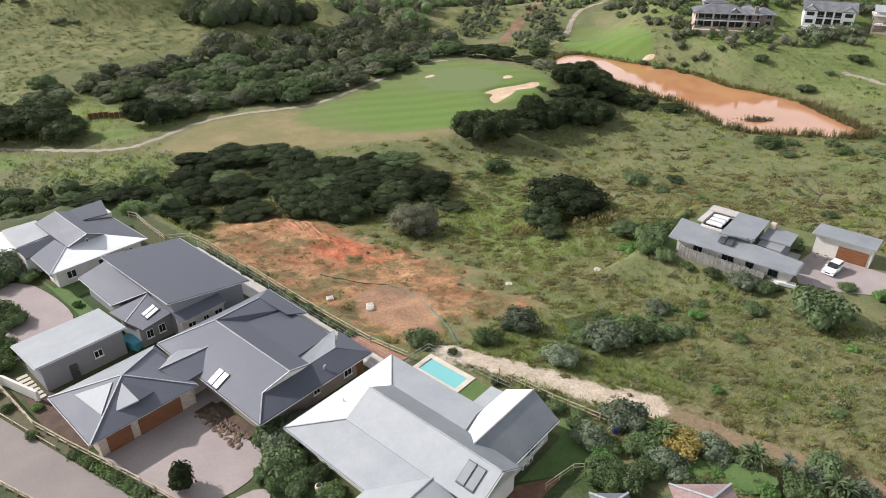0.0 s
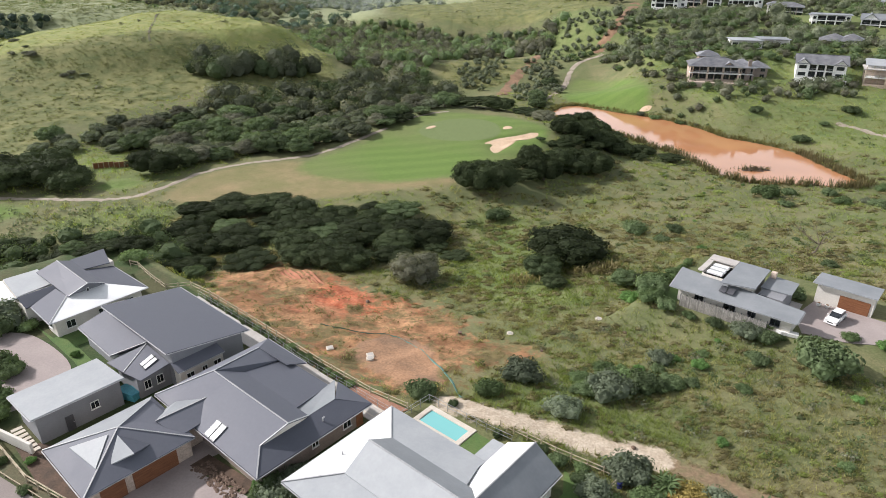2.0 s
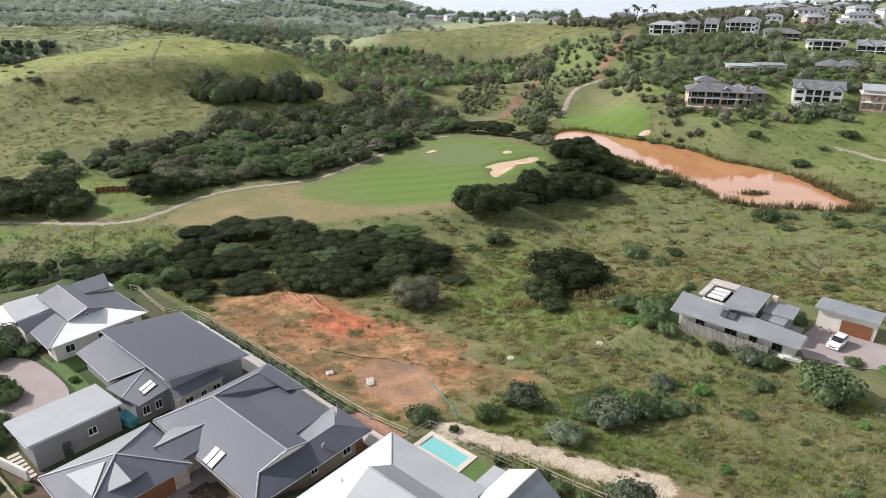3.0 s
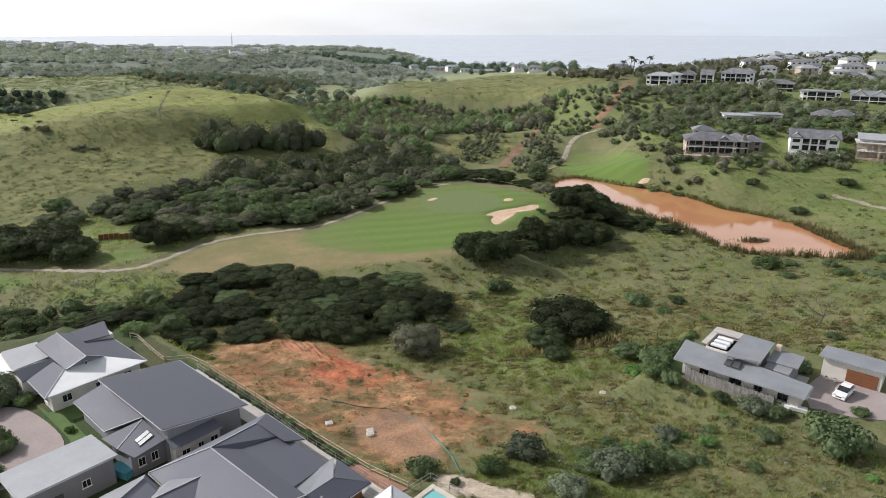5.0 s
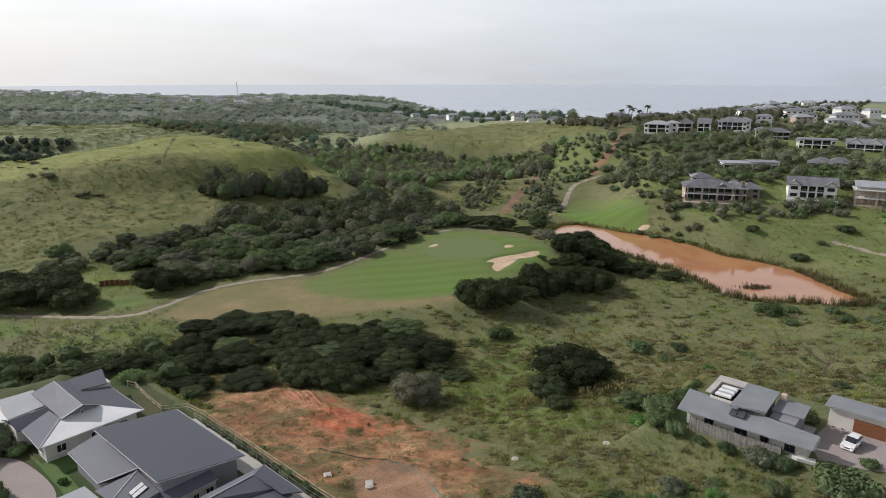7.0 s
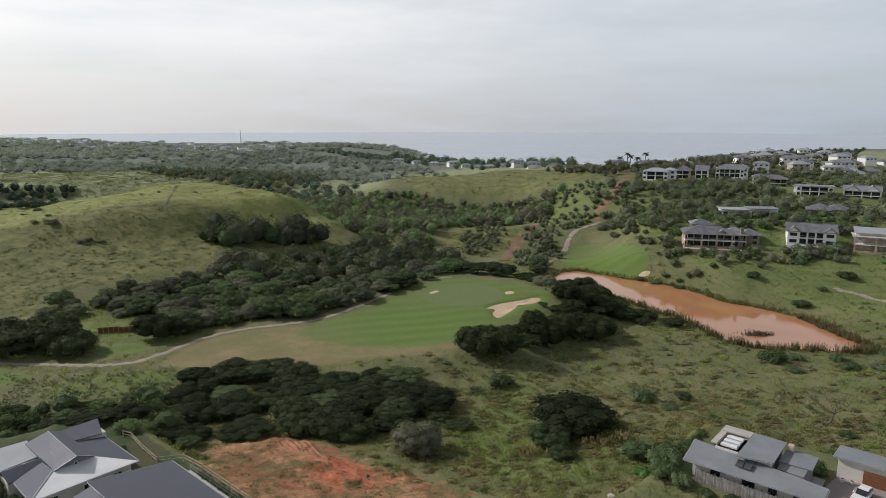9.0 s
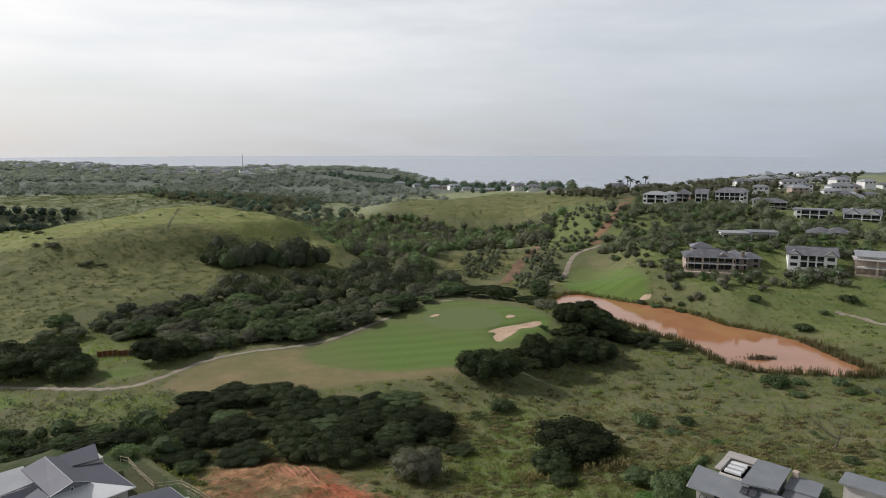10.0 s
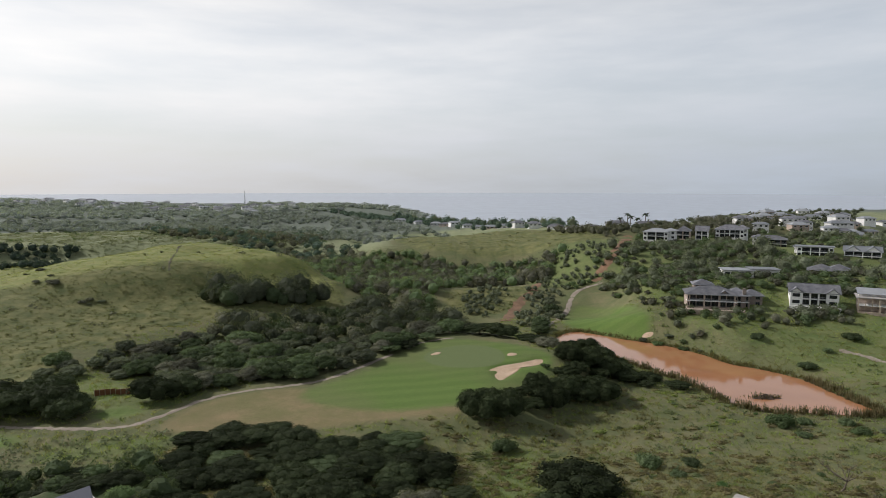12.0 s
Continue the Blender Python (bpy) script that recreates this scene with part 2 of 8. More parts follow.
M = {
    # on some estate roofs these greys also carry each slope's light and shade
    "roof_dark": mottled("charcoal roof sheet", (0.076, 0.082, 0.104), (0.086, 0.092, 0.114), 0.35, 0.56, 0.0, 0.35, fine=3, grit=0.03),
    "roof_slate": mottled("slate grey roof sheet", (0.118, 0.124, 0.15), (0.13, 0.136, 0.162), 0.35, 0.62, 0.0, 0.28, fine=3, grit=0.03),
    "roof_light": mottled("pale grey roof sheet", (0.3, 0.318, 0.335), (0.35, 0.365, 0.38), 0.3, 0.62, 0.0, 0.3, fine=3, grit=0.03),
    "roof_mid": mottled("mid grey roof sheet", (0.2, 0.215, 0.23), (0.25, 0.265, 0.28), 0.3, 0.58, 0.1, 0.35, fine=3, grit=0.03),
    "roof_far": mottled("weathered grey roof tiles", (0.1, 0.105, 0.12), (0.2, 0.2, 0.21), 0.4, 0.6, vary=0.35),
    # for the brightest slopes of estate roofs, glare put into the base colour
    "roof_glare": mottled("white roof sheet, glare in its colour", (0.66, 0.67, 0.68), (0.74, 0.75, 0.75), 0.3, 0.5, 0.0, 0.4, fine=3, grit=0.03),
    "roof_brown": mottled("pinkish brown roof sheet", (0.22, 0.15, 0.14), (0.27, 0.19, 0.175), 0.4, 0.6, vary=0.05),
    "roof_red": mottled("red clay roof tiles", (0.4, 0.12, 0.07), (0.5, 0.18, 0.1), 0.4, 0.75),
    "trim_pale": mottled("pale painted metal trim", (0.3, 0.31, 0.32), (0.38, 0.38, 0.39), 0.6, 0.5, 0.1, fine=5),
    "trim_dark": mottled("dark painted metal trim", (0.06, 0.063, 0.07), (0.09, 0.09, 0.1), 0.6, 0.45, 0.2),
    "wall_pale": mottled("cream plaster", (0.56, 0.53, 0.48), (0.64, 0.61, 0.56), 0.3, 0.9, fine=6, grit=0.06),
    "wall_white": mottled("white plaster", (0.76, 0.75, 0.73), (0.84, 0.83, 0.81), 0.4, 0.9, fine=6, vary=0.08),
    "wall_grey": mottled("grey plaster", (0.2, 0.205, 0.22), (0.235, 0.24, 0.255), 0.3, 0.85, fine=6, grit=0.05),
    "wall_brown": mottled("brown brickwork", (0.23, 0.185, 0.16), (0.3, 0.245, 0.21), 0.6, 0.9, fine=8),
    "wall_tan": mottled("tan plaster", (0.42, 0.33, 0.27), (0.5, 0.41, 0.34), 0.5, 0.9, vary=0.15),
    "timber_door": mottled("oiled timber boards", (0.16, 0.06, 0.025), (0.24, 0.1, 0.045), 0.8, 0.5, stretch=(1, 1, 12), fine=20),
    "timber_pole": mottled("weathered timber poles", (0.3, 0.25, 0.17), (0.46, 0.4, 0.29), 1.5, 0.85, fine=12),
    "timber_grey": mottled("grey weathered slats", (0.2, 0.19, 0.175), (0.32, 0.3, 0.28), 1.0, 0.85, vary=0.25),
    "bark": mottled("grey brown bark", (0.09, 0.07, 0.05), (0.17, 0.14, 0.11), 1.5, 0.95, fine=12, bump=0.04),
    "pane": mottled("dark window glass", (0.012, 0.015, 0.018), (0.03, 0.034, 0.04), 0.5, 0.08, 0, 0.8),
    "skylight": mottled("white skylight glazing", (0.62, 0.64, 0.65), (0.74, 0.75, 0.75), 1.0, 0.25),
    "frame_white": mottled("white window frame", (0.62, 0.62, 0.6), (0.74, 0.74, 0.72), 2.0, 0.5),
    "metal": mottled("galvanised steel", (0.35, 0.36, 0.37), (0.5, 0.5, 0.51), 3.0, 0.4, 0.8),
    "paving": mottled("pinkish brown pavers", (0.29, 0.245, 0.235), (0.345, 0.295, 0.28), 0.2, 0.9, fine=4, bump=0.005, grit=0.07),
    "concrete": mottled("pale concrete", (0.38, 0.355, 0.33), (0.48, 0.455, 0.43), 0.5, 0.9, fine=6, bump=0.005, grit=0.08),
    "coping": mottled("cream pool coping", (0.5, 0.45, 0.38), (0.58, 0.53, 0.46), 0.6, 0.85, fine=6, grit=0.07),
    "asphalt": mottled("worn grey brown road", (0.2, 0.17, 0.16), (0.25, 0.215, 0.2), 0.15, 0.92, fine=6, bump=0.005, grit=0.07),
    "cart_path": mottled("pale concrete cart path", (0.27, 0.225, 0.18), (0.34, 0.29, 0.235), 0.2, 0.9, fine=3),
    "bunker_sand": mottled("bunker sand", (0.47, 0.33, 0.22), (0.58, 0.43, 0.3), 0.2, 0.95, fine=2, bump=0.03),
    "dirt_track": mottled("bare brown dirt", (0.15, 0.085, 0.048), (0.25, 0.15, 0.088), 0.15, 0.95, fine=1.2, bump=0.1),
    "reeds": leafy("dry brown reeds", (0.17, 0.155, 0.085), (0.27, 0.225, 0.13), 0.3, 0.1, 0.4),
    "soil_dark": mottled("dark garden soil", (0.065, 0.043, 0.03), (0.12, 0.078, 0.055), 0.8, 0.95, fine=5, bump=0.03),
    "stone": mottled("brown rocks", (0.1, 0.065, 0.048), (0.21, 0.145, 0.105), 1.2, 0.9, bump=0.03),
    "car_paint": mottled("white car paint", (0.72, 0.72, 0.72), (0.78, 0.78, 0.78), 1.0, 0.2),
    "rubber": mottled("black rubber", (0.015, 0.015, 0.015), (0.03, 0.03, 0.03), 3.0, 0.8),
    "lamp_glass": mottled("clear lamp glass", (0.5, 0.5, 0.5), (0.65, 0.65, 0.65), 3.0, 0.1),
    "tail_red": mottled("red lamp glass", (0.3, 0.02, 0.02), (0.4, 0.03, 0.03), 3.0, 0.15),
    "plastic_white": mottled("white plastic", (0.6, 0.6, 0.58), (0.72, 0.72, 0.7), 2.0, 0.5),
    "plastic_blue": mottled("blue tarpaulin", (0.06, 0.28, 0.36), (0.1, 0.38, 0.46), 2.0, 0.5),
    "barrel_blue": mottled("dark blue plastic", (0.02, 0.025, 0.16), (0.03, 0.04, 0.22), 2.0, 0.45),
    "lawn": mottled("mown lawn", (0.062, 0.125, 0.028), (0.1, 0.15, 0.044), 0.5, 0.95, fine=7, bump=0.03),
    "red_cut": mottled("bare red earth", (0.31, 0.115, 0.065), (0.38, 0.175, 0.105), 0.05, 0.95, fine=0.4),
    "verge_grass": mottled("weedy verge", (0.07, 0.078, 0.036), (0.13, 0.105, 0.062), 0.6, 0.95, fine=6, bump=0.04),
    "deck": mottled("reddish brown brick paving", (0.26, 0.13, 0.085), (0.36, 0.2, 0.135), 0.6, 0.9, fine=5),
    "net": mottled("faded green shade net", (0.11, 0.23, 0.2), (0.16, 0.29, 0.25), 2.0, 0.85),
    "leaf_dark": leafy("dark green leaves", (0.024, 0.036, 0.017), (0.056, 0.068, 0.033), 0.18),
    "leaf_mid": leafy("mid green leaves", (0.068, 0.104, 0.05), (0.138, 0.17, 0.088), 0.25),
    "leaf_olive": leafy("olive grey leaves", (0.12, 0.128, 0.09), (0.2, 0.195, 0.148), 0.3),
    "leaf_bright": leafy("fresh green leaves", (0.076, 0.160, 0.046), (0.153, 0.246, 0.088)),
    "leaf_silver": leafy("silvery grey leaves", (0.1, 0.128, 0.085), (0.17, 0.193, 0.135)),
    "leaf_yellow": leafy("yellow flowering foliage", (0.44, 0.33, 0.11), (0.27, 0.235, 0.09)),
    # haze in the colour of these two: leaf_wood greyed, leaf_hill lightened
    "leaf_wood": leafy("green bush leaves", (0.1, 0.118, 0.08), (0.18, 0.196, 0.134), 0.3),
    "leaf_hill": leafy("hillside leaves", (0.13, 0.185, 0.094), (0.205, 0.265, 0.14), 0.35),
    "leaf_garden": leafy("garden shrub leaves", (0.085, 0.13, 0.058), (0.155, 0.205, 0.095), 0.3),
    # leaves of far woods, paled and blued to carry the distance haze
    "leaf_haze": leafy("far leaves with haze in their colour", (0.215, 0.24, 0.225), (0.27, 0.29, 0.275), 0.25, 0.05, 0.3),
    # aloe leaves; also tints the middle-distance woods blue as haze would
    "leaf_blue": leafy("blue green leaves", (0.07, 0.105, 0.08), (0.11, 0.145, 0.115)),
    "grass_field": leafy("wild grass blades", (0.14, 0.155, 0.066), (0.31, 0.272, 0.135), 0.45, 0.09, 0.5),
    "grass_dry": leafy("dry brown grass blades", (0.4, 0.335, 0.19), (0.28, 0.245, 0.128), 0.45, 0.12, 0.5),
    "grass_lush": leafy("lush green grass", (0.115, 0.168, 0.05), (0.255, 0.275, 0.098), 0.45, 0.09, 0.5),
    "scrub_brown": leafy("brownish scrub", (0.145, 0.132, 0.068), (0.235, 0.205, 0.112), 0.35, 0.1, 0.45),
    "scrub_green": leafy("green scrub", (0.125, 0.16, 0.075), (0.19, 0.222, 0.105), 0.35, 0.1, 0.4),
    "grass_rough": leafy("rough olive grass", (0.12, 0.122, 0.055), (0.17, 0.145, 0.078), 0.4, 0.12, 0.45),
    # cane colour of the crest, brightened to stand for sun on it
    "cane_fresh": leafy("cane brightened as by sun", (0.22, 0.262, 0.08), (0.33, 0.33, 0.125), 0.4, 0.02, 0.3),
    # grass of the far hill, greyed in colour for the haze
    "hazed_grass": leafy("far grass with haze in its colour", (0.2, 0.226, 0.118), (0.28, 0.292, 0.17), 0.3, 0.02, 0.3),
    "cane": leafy("yellow green cane", (0.1, 0.126, 0.046), (0.255, 0.252, 0.105), 0.42, 0.06, 0.36),
}


def water(name, colour, rough, ripple, depth):
    m, nodes, links, bs = shader(name, rough, 0, 0.5)
    big = noise_of(nodes, links, 0.03, 4)
    links.new(blend(nodes, links, span(nodes, links, big, 0.3, 0.7), colour, tuple(c * 0.8 for c in colour)), bs.inputs["Base Color"])
    relief(nodes, links, bs, noise_of(nodes, links, ripple, 3), depth, 0.5)
    return m


M["pond_water"] = water("muddy orange water", (0.47, 0.222, 0.108), 0.05, 0.6, 0.02)
M["pool_water"] = water("turquoise pool water", (0.2, 0.5, 0.5), 0.06, 1.2, 0.02)
# haze over the sea is put into its pale base colour
M["sea_water"] = water("grey blue sea paled with haze", (0.45, 0.5, 0.57), 0.34, 0.05, 0.4)
# ---- helpers for meshes ----
def mesh_of(name, verts, faces, material, smooth=False):
    me = bpy.data.meshes.new(name)
    me.from_pydata([tuple(map(float, v)) for v in verts], [], faces)
    if material:
        me.materials.append(M[material])
    if smooth:
        me.shade_smooth()
    return me


def part(name, data, parent, label=""):
    """A mesh as one part under a thing."""
    ob = new(name, data)
    ob.parent = parent
    return tagged(ob, label) if label else ob


def empty(name, x=0, y=0, z=0, yaw=0, **tags):
    ob = new(name)
    ob.matrix_basis = pose(x, y, z, 0, 0, yaw)
    return tagged(ob, **tags)


class Shape:
    """Collects boxes, prisms, tubes and sheets for one mesh."""

    def __init__(self):
        self.v, self.f = [], []

    def add(self, verts, faces):
        k = len(self.v)
        self.v += [tuple(p) for p in verts]
        self.f += [tuple(i + k for i in f) for f in faces]
        return self

    def box(self, x0, y0, z0, x1, y1, z1):
        v = [(x, y, z) for z in (z0, z1) for x, y in ((x0, y0), (x1, y0), (x1, y1), (x0, y1))]
        return self.add(v, [(3, 2, 1, 0), (4, 5, 6, 7), (0, 1, 5, 4), (1, 2, 6, 5), (2, 3, 7, 6), (3, 0, 4, 7)])

    def chamfered(self, x0, y0, z0, x1, y1, z1, c):
        """A box with its upper edges bevelled."""
        v = [(x0, y0, z0), (x1, y0, z0), (x1, y1, z0), (x0, y1, z0), (x0, y0, z1 - c), (x1, y0, z1 - c), (x1, y1, z1 - c), (x0, y1, z1 - c),
             (x0 + c, y0 + c, z1), (x1 - c, y0 + c, z1), (x1 - c, y1 - c, z1), (x0 + c, y1 - c, z1)]
        f = [(3, 2, 1, 0), (8, 9, 10, 11)]
        for k in (0, 4):
            f += [(k + i, k + (i + 1) % 4, k + 4 + (i + 1) % 4, k + 4 + i) for i in range(4)]
        return self.add(v, f)

    def prism(self, outline, z0, z1):
        n = len(outline)
        v = [(x, y, z0) for x, y in outline] + [(x, y, z1) for x, y in outline]
        return self.add(v, [tuple(range(n - 1, -1, -1)), tuple(range(n, 2 * n))] + [(i, (i + 1) % n, n + (i + 1) % n, n + i) for i in range(n)])

    def slab(self, pts, thick):
        """A flat sheet of any slope, thickened downwards."""
        n = len(pts)
        v = [tuple(p) for p in pts] + [(p[0], p[1], p[2] - thick) for p in pts]
        return self.add(v, [tuple(range(n)), tuple(range(2 * n - 1, n - 1, -1))] + [(i, n + i, n + (i + 1) % n, (i + 1) % n) for i in range(n)])

    def beam(self, p, q, w, h):
        """A bar from p to q, w wide and h high, standing on the line."""
        p, q = Vector(p), Vector(q)
        d = (q - p).normalized()
        side = d.cross(Vector((0, 0, 1)))
        side = side.normalized() * (w / 2) if side.length > 1e-4 else Vector((w / 2, 0, 0))
        up = side.cross(d).normalized() * h
        v = [a + s * side + k * up for a in (p, q) for s, k in ((-1, 0), (1, 0), (1, 1), (-1, 1))]
        return self.add(v, [(3, 2, 1, 0), (4, 5, 6, 7), (0, 1, 5, 4), (1, 2, 6, 5), (2, 3, 7, 6), (3, 0, 4, 7)])

    def tube(self, p, q, r0, r1, n=7):
        p, q = Vector(p), Vector(q)
        d = (q - p).normalized()
        a = d.orthogonal().normalized()
        b = d.cross(a)
        v = [c + r * (math.cos(k * math.tau / n) * a + math.sin(k * math.tau / n) * b) for c, r in ((p, r0), (q, r1)) for k in range(n)]
        return self.add(v, [tuple(range(n - 1, -1, -1)), tuple(range(n, 2 * n))] + [(k, (k + 1) % n, n + (k + 1) % n, n + k) for k in range(n)])

    def mesh(self, name, material, smooth=False):
        return mesh_of(name, self.v, self.f, material, smooth)


# ---- the lie of the land ----
LANDS = []


def land(ax, ay, az, bx, by, bz, flat, soft):
    """A landform: the ground near the line from a to b lies at its heights, flat to each side and then soft into the rest."""
    LANDS.append((ax, ay, az, bx, by, bz, flat, soft))


# the estate's terrace, the vacant field and the plot beyond it
land(-86, 25, 0.0, 52, 25, 0.0, 39, 12)
land(-66, 84, 0.0, -4, 58, 0.0, 11, 10)
land(44, 92, -1.1, 71, 85, -1.1, 15, 12)
land(-25, 106, -5.2, 21, 99, -5.8, 7, 14)
land(34, 120, -8.6, 109, 126, -6.9, 9, 18)
# the wooded dip, the fairway and the mound of the green
land(-80, 129, -9.8, 12, 133, -12.1, 5, 12)
land(-126, 161, -9.8, -23, 182, -9.2, 9, 12)
land(-6, 193, -7.5, 7, 235, -5.8, 16, 14)
land(57, 172, -14.9, 86, 161, -14.9, 7, 16)
# the pond's hollow and the slope behind it
land(55, 271, -16.4, 126, 193, -16.4, 14, 10)
land(46, 310, -12.6, 86, 288, -9.2, 12, 14)
land(109, 283, -3.4, 190, 271, -2.3, 12, 12)
land(150, 236, -12.6, 218, 184, -10.3, 14, 18)
land(138, 336, 4.6, 264, 336, 5.8, 16, 18)
land(138, 460, 10.3, 299, 460, 12.6, 23, 25)
land(161, 540, 17.2, 345, 644, 19.5, 18, 30)
land(494, 828, 16.1, 736, 874, 19.5, 34, 52)
# the valley of bush, the hills of cane
land(-195, 230, -17.2, 46, 345, -19.5, 21, 18)
land(-460, 391, -17.2, -300, 420, -8.0, 25, 36)
land(-226, 332, 1.0, -199, 383, 9.5, 2, 32)
land(-165, 285, -9.0, -108, 318, -8.0, 2, 20)
land(-225, 285, -9.0, -165, 285, -9.0, 2, 22)
land(-199, 383, 9.5, -174, 418, 13.2, 4, 28)
land(-172, 420, 12.6, -156, 414, 8.5, 4, 14)
land(-143, 408, 5.0, -142, 407.5, 5.0, 2, 8)
land(-126, 402, 14.2, -116, 397, 12.5, 5, 11)
land(-106, 391, 6.0, -92, 378, 0.0, 5, 12)
land(-80, 370, -9.0, -60, 350, -15.0, 5, 13)
land(-83, 494, -17.2, 23, 448, -18.4, 16, 23)
land(-360, 548, -21.0, -165, 562, -20.0, 14, 24)
land(12, 385, -9.2, 63, 391, -9.2, 14, 16)
land(23, 598, 1.1, 172, 598, 10.3, 23, 34)
land(-460, 735, -8.5, -330, 740, -3.5, 30, 50)
land(-330, 740, -3.5, -250, 725, -6.5, 26, 44)
land(-483, 989, -17.2, -69, 805, -18.4, 34, 46)
land(-1300, 1100, -11.0, -600, 1330, -13.0, 120, 130)
# the ridge along the coast
land(126, 678, 6.9, 23, 897, -5.8, 23, 34)
land(0, 920, -6.9, -150, 1173, -6.0, 29, 46)
land(-218, 1260, 2.5, -300, 1340, 5.0, 25, 52)
land(-300, 1340, 5.0, -420, 1400, -3.0, 25, 60)
land(-483, 1610, -3.4, -1380, 2070, 0.0, 57, 138)


def ground(x, y):
    """The height of the bare ground."""
    x, y = np.asarray(x, float), np.asarray(y, float)
    low = -13.5 - 16 / (1 + np.exp(-(y - 1000) / 80.0))
    top, total = low * 0.05, 0.05 + 0 * x
    for ax, ay, az, bx, by, bz, flat, soft in LANDS:
        dx, dy = bx - ax, by - ay
        s = np.clip(((x - ax) * dx + (y - ay) * dy) / (dx * dx + dy * dy), 0, 1)
        d = np.maximum(np.hypot(x - ax - s * dx, y - ay - s * dy) - flat, 0)
        w = np.exp(-0.5 * (d / soft) ** 2)
        top, total = top + w * (az + s * (bz - az)), total + w
    z = top / total
    # the levelled terraces of the estate and of the plot beyond
    u, v = 0.7547 * x - 0.6561 * y, 0.6561 * x + 0.7547 * y
    edge = 45.2 + 5.8 / (1 + np.exp(-np.clip((u + 44) / 1.2, -50, 50)))
    w = np.clip((edge + 3 - v) / 3, 0, 1) * np.clip((u + 135) / 15, 0, 1)
    z = z * (1 - w * w * (3 - 2 * w))
    w = np.clip(1 - np.maximum(np.maximum(np.abs(u + 18) - 17, np.abs(v - 103.5) - 12), 0) / 6, 0, 1)
    w = w * w * (3 - 2 * w)
    return z * (1 - w) - 1.05 * w


def inside(px, py, outline):
    """How far points lie inside a closed outline, in metres; negative outside."""
    hit, best = np.zeros(np.shape(px), bool), np.full(np.shape(px), 1e9)
    n = len(outline)
    for i in range(n):
        (ax, ay), (bx, by) = outline[i], outline[(i + 1) % n]
        dx, dy = bx - ax, by - ay
        s = np.clip(((px - ax) * dx + (py - ay) * dy) / (dx * dx + dy * dy + 1e-9), 0, 1)
        best = np.minimum(best, np.hypot(px - ax - s * dx, py - ay - s * dy))
        if dy:
            hit ^= ((ay > py) != (by > py)) & (px < ax + (py - ay) * dx / dy)
    return np.where(hit, best, -best)


def rounded(outline, times=2):
    """Corners cut until the outline is smooth."""
    for _ in range(times):
        cut = []
        for i, (ax, ay) in enumerate(outline):
            bx, by = outline[(i + 1) % len(outline)]
            cut += [(ax * 0.75 + bx * 0.25, ay * 0.75 + by * 0.25), (ax * 0.25 + bx * 0.75, ay * 0.25 + by * 0.75)]
        outline = cut
    return outline


def smooth_line(line, times=2):
    for _ in range(times):
        cut = [line[0]]
        for (ax, ay), (bx, by) in zip(line, line[1:]):
            cut += [(ax * 0.75 + bx * 0.25, ay * 0.75 + by * 0.25), (ax * 0.25 + bx * 0.75, ay * 0.25 + by * 0.75)]
        line = cut + [line[-1]]
    return line


def near_line(px, py, line):
    best = np.full(np.shape(px), 1e9)
    for (ax, ay), (bx, by) in zip(line, line[1:]):
        dx, dy = bx - ax, by - ay
        s = np.clip(((px - ax) * dx + (py - ay) * dy) / (dx * dx + dy * dy + 1e-9), 0, 1)
        best = np.minimum(best, np.hypot(px - ax - s * dx, py - ay - s * dy))
    return best


POND = rounded([(46, 274), (50, 289), (60, 300), (68, 294), (80, 283), (91, 276), (100, 265), (106, 254), (108, 245), (115, 239), (122, 232), (127, 222), (128, 210), (130, 198), (132, 190), (124, 188), (110, 191), (97, 191), (90, 198), (88, 212), (84, 225), (77, 235), (70, 250), (64, 263), (58, 272), (52, 276)], 1)
RED = rounded([(-29, 113), (-19, 110), (-13, 104), (-7, 101), (-3, 95), (-12, 92), (-21, 94), (-27, 101)])
EARTH = rounded([(-41, 98), (-46, 117), (-39, 120), (-30, 121), (-25, 117), (-18, 112), (-14, 106), (-7, 103), (0, 98), (5, 93), (3, 88), (8, 86), (15, 81), (13, 76), (6, 76), (1, 70), (-4, 66), (-11, 69.5), (-20, 77), (-33, 88.5)], 1)
TURNING = rounded([(-14, 78), (-9, 86), (-2, 83), (0, 75), (0, 69), (-6, 69)])
MOWN = rounded([(-44, 186), (-36, 198), (-27, 206), (-21, 216), (-15, 229), (-9, 239), (2, 244), (12, 243), (26, 236), (37, 227), (38, 216), (30, 198), (19, 185), (11, 177), (3, 175), (-10, 171), (-23, 172), (-36, 176)], 1)
PUTTING = rounded([(-9, 223), (4, 236), (20, 231), (21, 213), (9, 207), (-5, 211)])
DRY = rounded([(-74, 161), (-72, 175), (-65, 186), (-54, 190), (-43, 193), (-40, 184), (-29, 175), (-13, 171), (3, 175), (6, 170), (-7, 167), (-16, 165), (-25, 162.5), (-39, 160), (-52, 158), (-66, 157)], 1)
TEE = rounded([(-126, 161), (-104, 156), (-103, 150), (-112, 143), (-130, 145)])
TEE_SMALL = rounded([(-97, 169), (-95, 176), (-88, 179), (-81, 172), (-88, 167)])
FAR_GREEN = rounded([(55, 309), (67, 352), (78, 364), (92, 335), (96, 300), (90, 280), (82, 280), (67, 296)])
BUNKER = rounded([(13, 206), (18, 211), (22, 213), (27, 215.5), (33, 220), (34, 216), (29, 211), (25, 210), (23.5, 206), (20, 201), (17, 196), (15, 201), (17, 206)], 1)
SAND_TRACK = smooth_line([(1, 65), (5, 63), (11, 61), (17, 58), (24, 56)])
